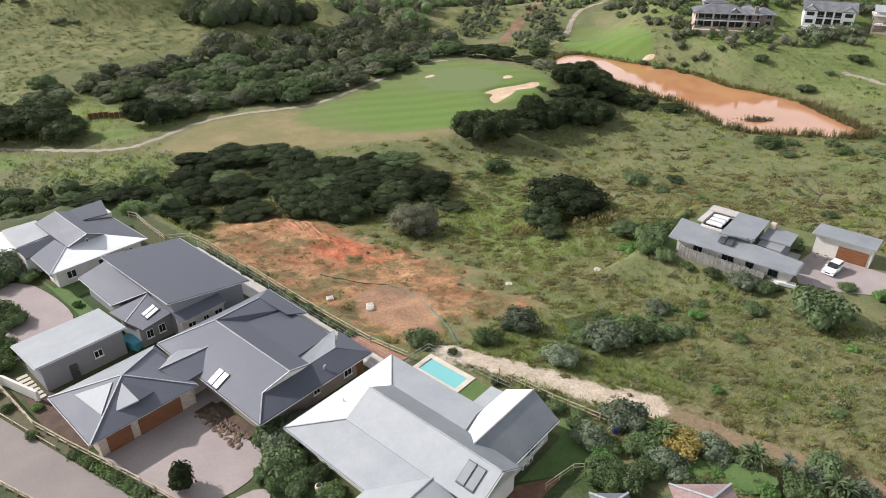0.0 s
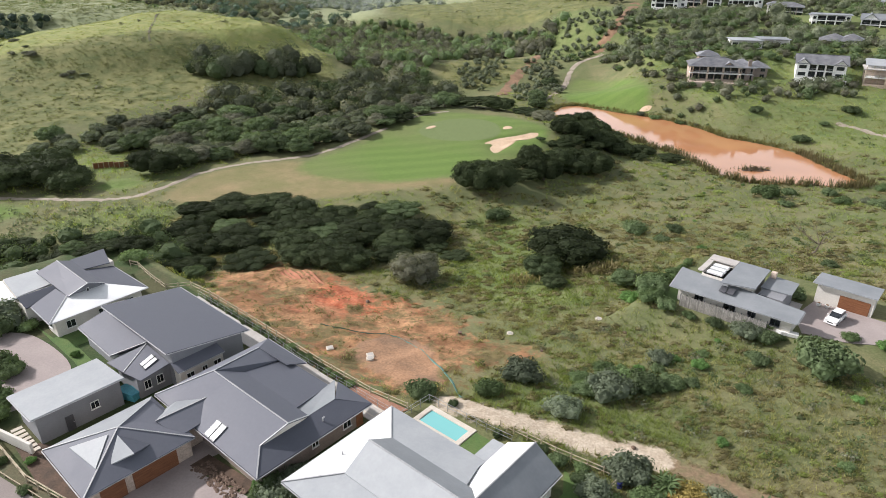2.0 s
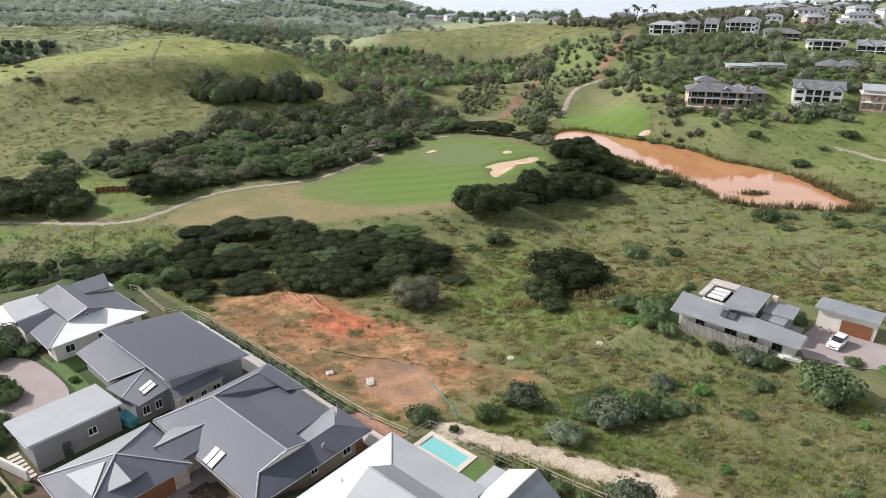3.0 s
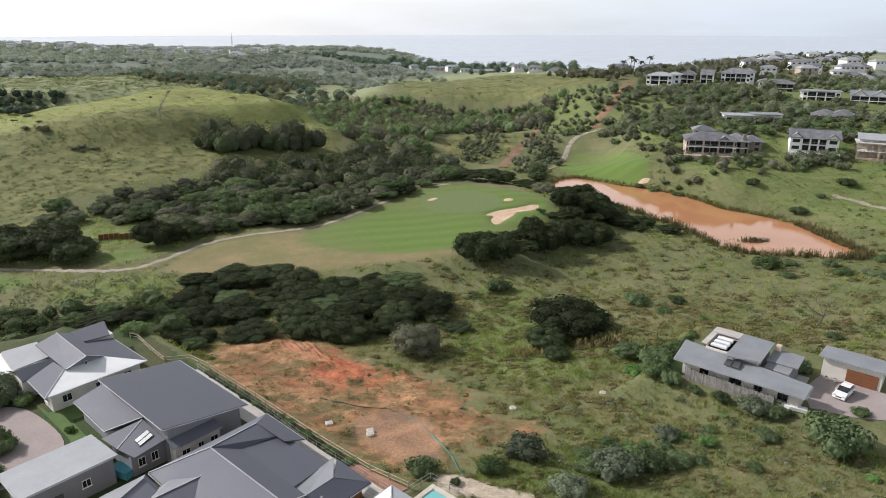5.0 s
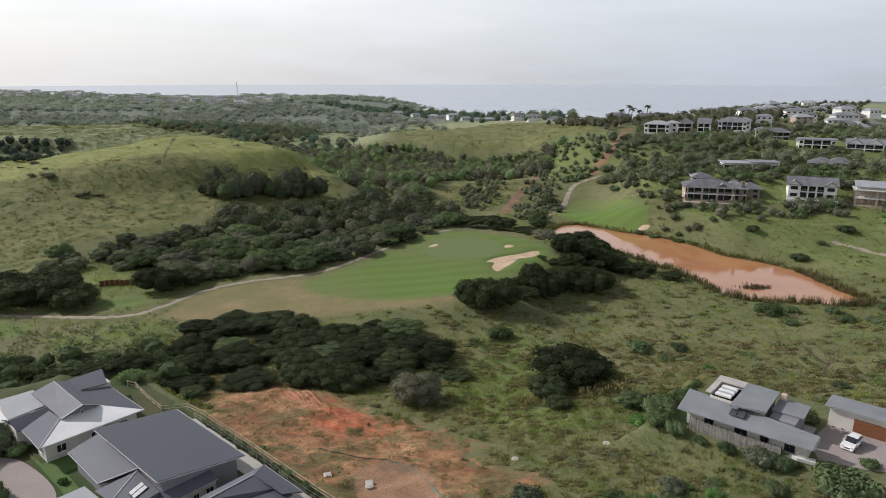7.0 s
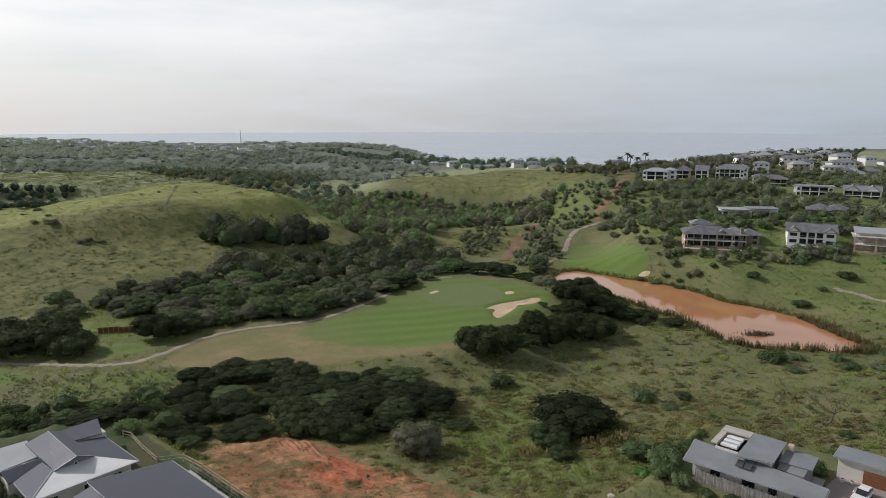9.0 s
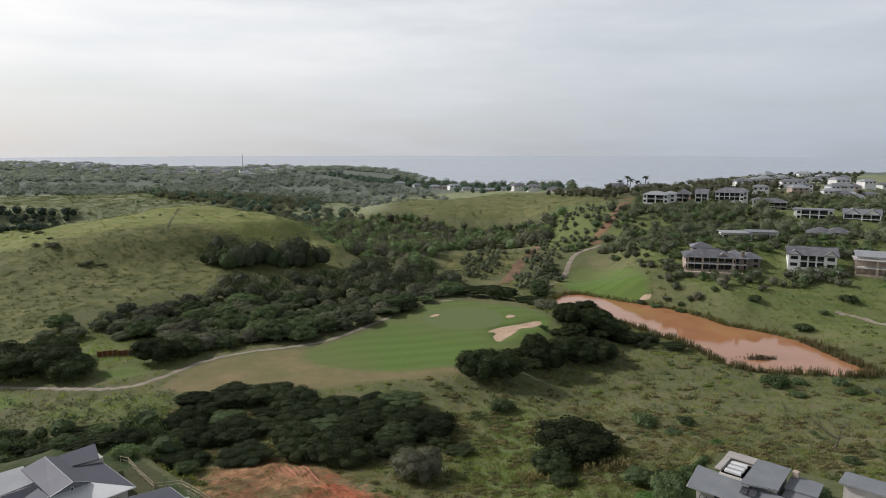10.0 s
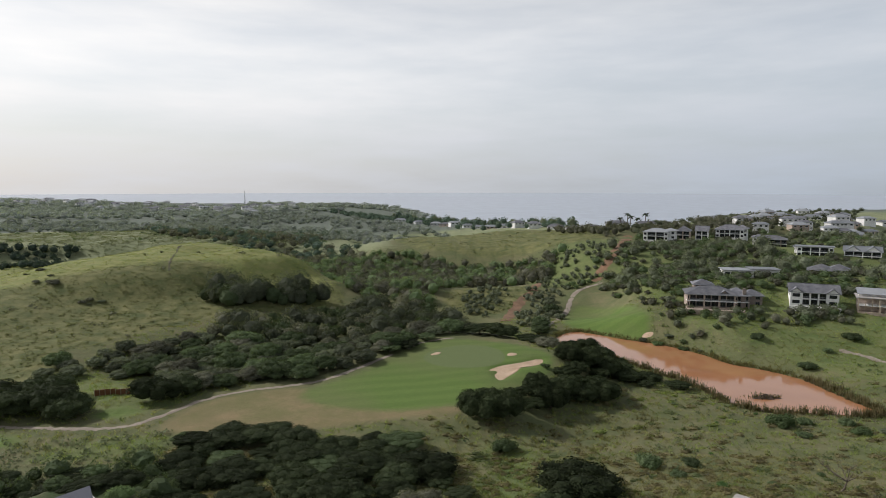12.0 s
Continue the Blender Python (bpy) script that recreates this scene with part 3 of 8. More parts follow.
BROWN_TRACK = smooth_line([(24, 56), (28, 53), (33, 50), (38, 47), (44, 43), (60, 34)])
CANE = [rounded(o) for o in ([(-420, 300), (-150, 240), (-132, 286), (-110, 318), (-54, 346), (-60, 380), (-80, 425), (-110, 500), (-300, 520), (-480, 480)],
                             [(-30, 548), (20, 520), (70, 505), (110, 470), (150, 560), (130, 640), (20, 690), (-60, 640)],
                             [(-4, 350), (30, 335), (62, 400), (40, 415), (0, 400)], [(-4, 352), (28, 338), (60, 398), (40, 412), (4, 400)],
                             [(-175, 215), (-120, 190), (-150, 262), (-240, 300)], [(352, 580), (385, 565), (640, 800), (640, 920), (560, 890), (440, 700)])]
LUSH = [rounded(o) for o in ([(96, 292), (128, 240), (146, 205), (240, 160), (262, 250), (200, 285), (110, 288)], [(-150, 232), (-118, 230), (-96, 214), (-70, 190), (-78, 176), (-100, 172), (-140, 190)], [(0, 120), (8, 134), (16, 132), (24, 104), (34, 108), (24, 94), (8, 98)], [(140, 250), (152, 288), (200, 280), (260, 250), (240, 170), (160, 215)], [(5, 155), (18, 118), (30, 105), (38, 112), (26, 140), (18, 158)],
                             [(-70, 160), (-100, 150), (-90, 138), (-62, 146)], [(0, 66), (14, 72), (26, 66), (30, 58), (16, 60)],
                             [(96, 292), (180, 270), (260, 262), (330, 440), (300, 500), (130, 470), (100, 400)], [(56, 392), (100, 392), (142, 466), (124, 500), (70, 480), (50, 430)])]


def steps(a, b, fine, grow):
    """Even steps from a to b, then ever wider ones to both sides."""
    core = list(np.arange(a, b + fine / 2, fine))
    lo, hi, d = [], [], fine
    while d < 60:
        d *= grow
        lo.append((lo[-1] if lo else a) - d)
        hi.append((hi[-1] if hi else core[-1]) + d)
    return np.array(lo[::-1] + core + hi)


def fbm(x, y, size, seed=0.0):
    """Smooth waves that serve as an uneven surface."""
    s, amp, k = 0 * x, 1.0, math.tau / size
    for o in range(4):
        a, b = 1.3 + seed + o * 2.1, 0.7 + seed * 0.6 + o * 1.7
        s = s + amp * np.sin(k * (x * math.cos(a) + y * math.sin(a)) + 2.3 * np.sin(k * 0.7 * (x * math.cos(b + 1) + y * math.sin(b + 1)) + a) + b)
        amp, k = amp * 0.55, k * 1.93
    return s / 2.0


def soft(v, w):
    return np.clip(v / w * 0.5 + 0.5, 0, 1)


def surface(x, y):
    """The ground as it is built: the land with its unevenness, bunkers and banks."""
    x, y = np.asarray(x, float), np.asarray(y, float)
    z = ground(x, y)
    far = np.hypot(x, y)
    house = soft(50.5 - (0.656 * x + 0.755 * y), 4) * (y < 100)
    plot = soft(13 - near_line(x, y, [(38, 92), (68, 86)]), 8)
    calm = np.maximum(np.maximum(house, plot), np.maximum(soft(inside(x, y, MOWN), 6), soft(inside(x, y, DRY), 6)))
    z = z + (1 - calm) * (0.35 * fbm(x, y, 17) + 0.18 * fbm(x, y, 5, 2)) * np.clip((far - 40) / 60, 0, 1) * np.where(inside(x, y, POND) > -6, 0.2, 1)
    z = z + (1 - calm) * np.clip((far - 250) / 300, 0, 1) * 1.3 * fbm(x, y, 70, 4)
    z = z - 0.7 * soft(inside(x, y, BUNKER), 1.5)
    z = z + soft(inside(x, y, EARTH), 5) * (0.3 * fbm(x, y, 9, 5) + 0.14 * fbm(x, y, 2.6, 7))
    shore = np.clip((inside(x, y, POND) + 15) / 14, 0, 1)
    shore = shore * shore * (3 - 2 * shore)
    z = np.where(z > -15.7, z * (1 - shore) - 15.7 * shore, z)
    z = np.where(inside(x, y, POND) > -1, np.minimum(z, -16.2 - 0.3 * np.clip(inside(x, y, POND), -1, 4)), z)
    return z


xs, ys = steps(-112, 150, 1.05, 1.04), steps(20, 262, 1.05, 1.04)
xs, ys = xs[np.abs(xs) < 2600], ys[(ys > -420) & (ys < 2700)]
gx, gy = np.meshgrid(xs, ys)
gz = surface(gx, gy)
nx, ny = len(xs), len(ys)
idx = np.arange(nx * ny).reshape(ny, nx)
quads = np.stack([idx[:-1, :-1], idx[:-1, 1:], idx[1:, 1:], idx[1:, :-1]], -1).reshape(-1, 4)
land_mesh = bpy.data.meshes.new("ground")
land_mesh.from_pydata(np.stack([gx, gy, gz], -1).reshape(-1, 3), [], quads.tolist())
land_mesh.shade_smooth()


def cover(name, values):
    land_mesh.attributes.new(name, "FLOAT", "POINT").data.foreach_set("value", np.clip(values, 0, 1).astype(np.float32).ravel())


cover("earth", soft(inside(gx, gy, EARTH), 7))
cover("red", soft(inside(gx, gy, RED), 6))
cover("turning", soft(inside(gx, gy, TURNING), 3))
cover("mown", np.maximum.reduce([soft(inside(gx, gy, o), 5) for o in (MOWN, TEE, TEE_SMALL, FAR_GREEN)]))
cover("putting", soft(inside(gx, gy, PUTTING), 2))
cover("dry", soft(inside(gx, gy, DRY), 4))
cover("sand", soft(2.0 - near_line(gx, gy, SAND_TRACK), 1.6))
cover("track", soft(1.7 - near_line(gx, gy, BROWN_TRACK), 2.4))
cover("cane", np.maximum.reduce([soft(inside(gx, gy, o), 14) for o in CANE]))
# crest and upper slope, where sunlight is put into the cane colour
SUNLIT_CREST = rounded([(-330, 330), (-225, 318), (-185, 352), (-150, 372), (-128, 372), (-104, 352), (-62, 346), (-64, 382), (-90, 420), (-140, 450), (-300, 500), (-420, 450)])
cover("vivid", soft(inside(gx, gy, SUNLIT_CREST), 26))
# two masks by distance, where haze is put into the ground colour
cover("hazed_grass", soft(gy - 560, 90) * (1 - np.maximum.reduce([soft(inside(gx, gy, o), 14) for o in CANE[:2]])))
cover("far_haze", soft(gy - 850, 90))
cover("lush", np.maximum.reduce([soft(inside(gx, gy, o), 9) for o in LUSH]))
cover("garden", soft(np.where(0.755 * gx - 0.656 * gy < -44, 44.4, 46.5) - (0.656 * gx + 0.755 * gy), 2) * (gy < 110))


def ground_material():
    m, nodes, links, bs = shader("earth and grass", 0.95, 0, 0.2)

    def attr(n):
        a = nodes.new("ShaderNodeAttribute")
        a.attribute_name = n
        return a.outputs["Fac"]

    broad, patch = noise_of(nodes, links, 0.03, 5, 0.6), noise_of(nodes, links, 0.11, 5, 0.65)
    tuft, fine = noise_of(nodes, links, 0.7, 4, 0.65), noise_of(nodes, links, 3.0, 3, 0.6)
    # wild grass in green and dry patches
    col = blend(nodes, links, span(nodes, links, patch, 0.38, 0.62), (0.118, 0.134, 0.06), (0.186, 0.172, 0.09))
    col = blend(nodes, links, span(nodes, links, broad, 0.4, 0.62, 0, 0.7), col, (0.115, 0.135, 0.056))

    def lay(col, mask, under, rag=0.9, lo=0.45, hi=0.6):
        """A cover laid over the rest, its border broken up."""
        edge = arith(nodes, links, "ADD", mask, arith(nodes, links, "MULTIPLY", arith(nodes, links, "SUBTRACT", tuft, 0.5), rag))
        return blend(nodes, links, span(nodes, links, edge, lo, hi), col, under)

    cane = blend(nodes, links, span(nodes, links, patch, 0.35, 0.65), (0.098, 0.12, 0.044), (0.205, 0.2, 0.085))
    col = lay(col, attr("cane"), cane, 0.8)
    # sunlit crest painted over the duller cane
    col = lay(col, attr("vivid"), blend(nodes, links, span(nodes, links, patch, 0.35, 0.65), (0.185, 0.22, 0.07), (0.27, 0.27, 0.105)), 0.6)
    # far ground paled for haze, and greyed further beyond the valley
    col = lay(col, attr("hazed_grass"), blend(nodes, links, span(nodes, links, broad, 0.35, 0.65), (0.21, 0.24, 0.13), (0.27, 0.29, 0.165)), 0.5)
    col = lay(col, attr("far_haze"), (0.15, 0.175, 0.14), 0.6)
    col = lay(col, attr("lush"), blend(nodes, links, span(nodes, links, patch, 0.35, 0.65), (0.118, 0.16, 0.054), (0.165, 0.185, 0.074)), 1.2, 0.4, 0.7)
    col = lay(col, attr("garden"), blend(nodes, links, span(nodes, links, patch, 0.4, 0.6), (0.05, 0.08, 0.03), (0.09, 0.09, 0.045)), 0.4)
    # bare earth: orange, ochre and brown with weeds in it
    soil = blend(nodes, links, span(nodes, links, patch, 0.36, 0.62), (0.42, 0.235, 0.125), (0.215, 0.11, 0.054))
    redder = arith(nodes, links, "ADD", attr("red"), arith(nodes, links, "MULTIPLY", arith(nodes, links, "SUBTRACT", patch, 0.5), 2.2))
    soil = blend(nodes, links, span(nodes, links, redder, 0.45, 0.8), soil, blend(nodes, links, span(nodes, links, tuft, 0.3, 0.7), (0.33, 0.08, 0.036), (0.48, 0.19, 0.105)))
    weeds = span(nodes, links, noise_of(nodes, links, 0.13, 7, 0.75), 0.49, 0.57, 0, 0.8)
    soil = blend(nodes, links, weeds, soil, (0.125, 0.118, 0.052))
    soil = blend(nodes, links, 1.0, soil, span(nodes, links, noise_of(nodes, links, 0.45, 5, 0.7), 0.35, 0.65, 0.68, 1.25), "MULTIPLY")
    col = lay(col, attr("earth"), soil, 1.2, 0.42, 0.62)
    col = lay(col, attr("turning"), blend(nodes, links, span(nodes, links, patch, 0.4, 0.6), (0.34, 0.2, 0.12), (0.2, 0.13, 0.085)), 0.7)
    col = lay(col, attr("track"), (0.22, 0.158, 0.1), 1.3, 0.4, 0.75)
    col = lay(col, attr("sand"), blend(nodes, links, span(nodes, links, tuft, 0.3, 0.7), (0.36, 0.29, 0.215), (0.53, 0.455, 0.36)), 0.9, 0.4, 0.6)
    # mown turf with its stripes, and turf gone dry
    wave = nodes.new("ShaderNodeTexWave")
    wave.inputs["Scale"].default_value, wave.inputs["Distortion"].default_value, wave.inputs["Detail"].default_value = 0.045, 1.5, 1
    mp = nodes.new("ShaderNodeMapping")
    mp.inputs["Rotation"].default_value = (0, 0, radians(78))
    links.new(nodes.new("ShaderNodeTexCoord").outputs["Object"], mp.inputs[0])
    links.new(mp.outputs[0], wave.inputs["Vector"])
    turf = blend(nodes, links, span(nodes, links, wave.outputs["Fac"], 0.2, 0.8, 0.3, 0.7), (0.096, 0.158, 0.036), (0.14, 0.206, 0.052))
    turf = blend(nodes, links, span(nodes, links, broad, 0.4, 0.65, 0, 0.7), turf, (0.15, 0.165, 0.068))
    parched = blend(nodes, links, span(nodes, links, patch, 0.35, 0.65), (0.262, 0.206, 0.112), (0.19, 0.166, 0.08))
    parched = blend(nodes, links, span(nodes, links, noise_of(nodes, links, 0.06, 6, 0.7), 0.45, 0.62, 0, 0.6), parched, (0.15, 0.155, 0.062))
    col = lay(col, attr("dry"), parched, 0.5, 0.25, 0.7)
    col = lay(col, attr("mown"), turf, 0.6, 0.3, 0.75)
    col = lay(col, attr("putting"), (0.14, 0.178, 0.072), 0.1, 0.4, 0.6)
    col = blend(nodes, links, 1.0, col, span(nodes, links, fine, 0.3, 0.7, 0.78, 1.2), "MULTIPLY")
    links.new(col, bs.inputs["Base Color"])
    rough = arith(nodes, links, "MULTIPLY", tuft, arith(nodes, links, "SUBTRACT", 1.0, arith(nodes, links, "MULTIPLY", attr("mown"), 0.9)))
    relief(nodes, links, bs, rough, 0.5, 0.4)
    return m


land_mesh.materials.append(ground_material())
ground_ob = tagged(new("ground", land_mesh), "rolling ground of wild grass, red earth, mown turf and cane fields", "ground", kind="structure")

# ---- water ----
pond = Shape().prism(POND, -16.9, -16.0).mesh("pond", "pond_water")
tagged(new("water_pond", pond), "still muddy orange pond between grassy banks", "pond", kind="structure")
sea = Shape()
rings = [(r, a) for r in (700, 1500, 2600, 3800, 4960) for a in range(0, 361, 6)]
sea.v = [(r * math.sin(radians(a)), r * math.cos(radians(a)), -21.0) for r, a in rings]
sea.f = [(k * 61 + i, k * 61 + i + 1, (k + 1) * 61 + i + 1, (k + 1) * 61 + i) for k in range(4) for i in range(60)]
tagged(new("water_sea", sea.mesh("sea", "sea_water")), "hazy grey-blue sea reaching to the horizon", "sea", kind="structure")


def drape(x, y, lift=0.05):
    return float(surface(x, y)) + lift


def strip(line, width, material, name, label, lift=0.06, rag=0.0):
    """A path laid on the ground along a line."""
    line = smooth_line(line, 3)
    pts = []
    for a, b in zip(line, line[1:]):
        n = max(1, int(math.dist(a, b) / 1.5))
        pts += [(a[0] + (b[0] - a[0]) * k / n, a[1] + (b[1] - a[1]) * k / n) for k in range(n)]
    pts.append(line[-1])
    rows = []
    for i, p in enumerate(pts):
        a, b = pts[max(0, i - 1)], pts[min(len(pts) - 1, i + 1)]
        d = Vector((b[0] - a[0], b[1] - a[1])).normalized()
        w = width / 2 * (1 + rag * math.sin(i * 1.7) * math.sin(i * 0.61))
        rows.append([(p[0] - d.y * w * s, p[1] + d.x * w * s) for s in (-1, -0.5, 0, 0.5, 1)])
    flat_xy = np.array(rows).reshape(-1, 2)
    z = surface(flat_xy[:, 0], flat_xy[:, 1]).reshape(-1, 5)
    z[:, [0, 4]] -= 0.12
    v = [(*xy, zz + lift) for xy, zz in zip(flat_xy, z.ravel())]
    f = [(k * 5 + j + 1, k * 5 + j, k * 5 + j + 5, k * 5 + j + 6) for k in range(len(rows) - 1) for j in range(4)]
    return tagged(new(name, mesh_of(name, v, f, material, True)), label, "path", kind="structure")


def patch_of(outline, material, name, label, lift=0.08):
    """A sheet in an outline, laid on the ground."""
    o = np.array(outline)
    c = o.mean(0)
    ring = [c + (o - c) * k for k in (1.0, 0.85, 0.6, 0.3)]
    xy = np.concatenate(ring + [c[None]])
    z = surface(xy[:, 0], xy[:, 1]) + lift
    z[:len(o)] -= lift + 0.05
    n = len(o)
    f = [(k * n + i, k * n + (i + 1) % n, (k + 1) * n + (i + 1) % n, (k + 1) * n + i) for k in range(3) for i in range(n)]
    f += [(3 * n + i, 3 * n + (i + 1) % n, 4 * n) for i in range(n)]
    return tagged(new(name, mesh_of(name, np.column_stack([xy, z]), f, material, True)), label, "ground", kind="structure")


CART = [(-140, 164), (-119, 163), (-106, 162), (-94, 160.5), (-86, 160.5), (-81, 163), (-76, 171), (-72, 180), (-66, 188), (-58, 192), (-46, 195.5), (-37, 201), (-31, 207.5), (-24, 216), (-19, 224)]
strip(CART, 1.9, "cart_path", "path_cart", "pale concrete golf cart path along the fairway", 0.1)
strip([(-14, 231), (-9, 239), (-2, 243.5), (3, 245)], 1.4, "cart_path", "path_green", "pale concrete path behind the putting green", 0.1)
strip([(43, 298), (47, 303), (54, 319), (63, 342), (68, 356), (72, 371), (77, 381), (85, 391), (97, 396)], 3.0, "cart_path", "path_far", "pale winding path beside the far green", 0.15)
strip([(30, 322), (34, 338), (39, 355), (45, 373), (54, 394), (62, 420)], 6.0, "dirt_track", "track_low", "bare red-brown dirt track up the slope", 0.2, 0.25)
strip([(92, 398), (98, 407), (104, 412), (113, 428), (127, 462), (140, 500)], 7.0, "dirt_track", "track_high", "bare red-brown dirt track up the cane hill", 0.2, 0.25)
strip([(151, 245), (156, 241), (160, 233), (170, 220), (190, 205)], 3.0, "cart_path", "path_slope", "pale path across the green slope", 0.15)
patch_of(BUNKER, "bunker_sand", "bunker_large", "pale sand bunker with a lobed edge beside the green", 0.15)
patch_of(rounded([(-6, 222), (-3, 226), (-1, 225), (-3, 222)]), "bunker_sand", "bunker_small", "small round sand bunker in the turf", 0.12)
patch_of(rounded([(21, 220), (22, 224), (25, 224), (25, 221)]), "bunker_sand", "bunker_back", "small round sand bunker in the turf", 0.12)
patch_of(rounded([(86, 283), (89, 285), (93, 283), (90, 281)]), "bunker_sand", "bunker_far", "small pale sand bunker by the far green", 0.12)
strip([(-173, 424), (-171, 412), (-166, 400), (-162, 384), (-155, 362), (-150, 350)], 1.3, "verge_grass", "track_cane", "worn dark track over the crest of the cane hill", 0.12, 0.35)
# ---- the estate: its houses share one grid, turned 41 degrees ----
GRID = -41.0
CU, SU = math.cos(radians(GRID)), math.sin(radians(GRID))


def place(u, v):
    """From the estate's grid to the world."""
    return u * CU - v * SU, u * SU + v * CU


def roof_plane(house, pts, material, ribs=0.62, thick=0.14):
    """One slope of a roof: a thick sheet with standing ribs down the slope."""
    s = Shape().slab(pts, thick)
    p = [Vector(q) for q in pts]
    n = Vector((0, 0, 0))
    for i in range(len(p)):
        n += p[i].cross(p[(i + 1) % len(p)])
    n.normalize()
    if n.z < 0:
        n.negate()
    down = Vector((n.x, n.y, 0))
    down = (down - n * down.dot(n)).normalized() if down.length > 0.01 else Vector((0, 1, 0))
    across = n.cross(down).normalized()
    flat2 = [((q - p[0]).dot(across), (q - p[0]).dot(down)) for q in p]
    lo, hi = min(a for a, _ in flat2), max(a for a, _ in flat2)
    slope = part("roof_slope", s.mesh("roof_slope", material), house)
    mid = sum(p, Vector()) / len(p)
    if max(abs((q - mid).dot(n)) for q in p) > 0.03:
        return slope
    k = lo + ribs * 0.5
    while k < hi:
        cuts = []
        for i in range(len(flat2)):
            (a0, b0), (a1, b1) = flat2[i], flat2[(i + 1) % len(flat2)]
            if (a0 > k) != (a1 > k):
                cuts.append(b0 + (k - a0) * (b1 - b0) / (a1 - a0))
        cuts.sort()
        for c0, c1 in zip(cuts[::2], cuts[1::2]):
            if c1 - c0 > 0.4:
                a, b = p[0] + across * k + down * c0, p[0] + across * k + down * c1
                w, h = across * 0.007, n * 0.002
                rib = Shape().add([a - w, a + w, b + w, b - w, a - w + h, a + w + h, b + w + h, b - w + h], [(4, 5, 6, 7), (0, 1, 5, 4), (2, 3, 7, 6), (1, 2, 6, 5), (3, 0, 4, 7)])
                part("rib", rib.mesh("rib", material), slope)
        k += ribs
    return slope


def trim(house, name, material, *lines, w=0.15, h=0.05):
    for p, q in lines:
        part(name, Shape().beam(p, q, w, h).mesh(name, material), house)


def wall_block(house, u0, v0, u1, v1, z0, z1, material, label=""):
    return part("wall", Shape().chamfered(u0, v0, z0, u1, v1, z1, 0.02).mesh("wall", material), house, label)


def gable_wall(house, a, b, top, foot, material, thick=0.2):
    """A triangular wall between a and b with its peak at top, down to foot."""
    a, b, t = Vector(a), Vector(b), Vector(top)
    d = (b - a).normalized().cross(Vector((0, 0, 1))) * thick
    pts = [Vector((a.x, a.y, foot)), Vector((b.x, b.y, foot)), b, t, a]
    n = 5
    part("gable", Shape().add(pts + [q - d for q in pts], [tuple(range(n)), tuple(range(2 * n - 1, n - 1, -1))] + [(i, n + i, n + (i + 1) % n, (i + 1) % n) for i in range(n)]).mesh("gable", material), house)


def window(house, u, v, z, w, h, face, bars=1, frame_mat="frame_white"):
    """A window in a wall that looks towards u+, u-, v+ or v-: frame, bars, sill and panes."""
    yaw = {"u+": 90, "u-": -90, "v+": 180, "v-": 0}[face]
    fr = Shape()
    t = 0.07
    fr.box(-w / 2, -0.07, 0, -w / 2 + t, 0.02, h).box(w / 2 - t, -0.07, 0, w / 2, 0.02, h).box(-w / 2, -0.07, 0, w / 2, 0.02, t).box(-w / 2, -0.07, h - t, w / 2, 0.02, h)
    for k in range(1, bars + 1):
        x = -w / 2 + w * k / (bars + 1)
        fr.box(x - 0.03, -0.06, t, x + 0.03, 0.0, h - t)
    ob = part("window", fr.mesh("window", frame_mat), house)
    ob.matrix_basis = pose(u, v, z, 0, 0, yaw)
    for k in range(bars + 1):
        x0, x1 = -w / 2 + w * k / (bars + 1) + 0.02, -w / 2 + w * (k + 1) / (bars + 1) - 0.02
        part("pane", Shape().box(x0, -0.035, t * 0.6, x1, -0.02, h - t * 0.6).mesh("pane", "pane"), ob)
    part("sill", Shape().chamfered(-w / 2 - 0.06, -0.14, -0.08, w / 2 + 0.06, 0.02, 0, 0.015).mesh("sill", frame_mat), ob)
    return ob


def skylight(house, corners, count=2, glass="skylight"):
    """Glazed panels lying on a slope: corners a b (top), c d (foot)."""
    a, b, c, d = [Vector(q) for q in corners]
    for k in range(count):
        f0, f1 = (k + 0.06) / count, (k + 0.94) / count
        top0, top1, low1, low0 = a.lerp(b, f0), a.lerp(b, f1), d.lerp(c, f1), d.lerp(c, f0)
        up = Vector((0, 0, 0.12))
        ob = part("skylight", Shape().slab([top0 + up, top1 + up, low1 + up, low0 + up], 0.14).mesh("skylight", "trim_dark"), house)
        m0 = (top0 + top1 + low0 + low1) / 4
        ins = [q.lerp(m0, 0.1) + up + Vector((0, 0, 0.02)) for q in (top0, top1, low1, low0)]
        part("glazing", Shape().slab(ins, 0.03).mesh("glazing", glass), ob)


def estate_house(name, label):
    return empty(name, yaw=GRID, label=label, category="house")


def house_one():
    h = estate_house("house", "single-storey house with dark gabled and hipped metal roofs and cream walls")
    wall_block(h, -107.5, 25.6, -95.6, 36.8, -1, 3.0, "wall_pale")
    wall_block(h, -97, 24.0, -93.6, 36.6, -1, 2.9, "wall_pale")
    wall_block(h, -104.5, 22.6, -100.5, 27, -1, 2.9, "wall_pale")
    wall_block(h, -113, 19, -104, 28, -1, 2.7, "wall_pale")
    # one roof in several greys: light, shade and glare put into the colour
    rd, rl = "roof_dark", "roof_slate"
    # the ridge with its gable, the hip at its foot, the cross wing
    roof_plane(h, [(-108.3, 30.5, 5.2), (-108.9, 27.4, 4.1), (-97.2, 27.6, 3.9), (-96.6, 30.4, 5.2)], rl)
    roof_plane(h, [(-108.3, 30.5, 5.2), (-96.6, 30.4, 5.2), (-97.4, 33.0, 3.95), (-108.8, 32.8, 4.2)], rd)
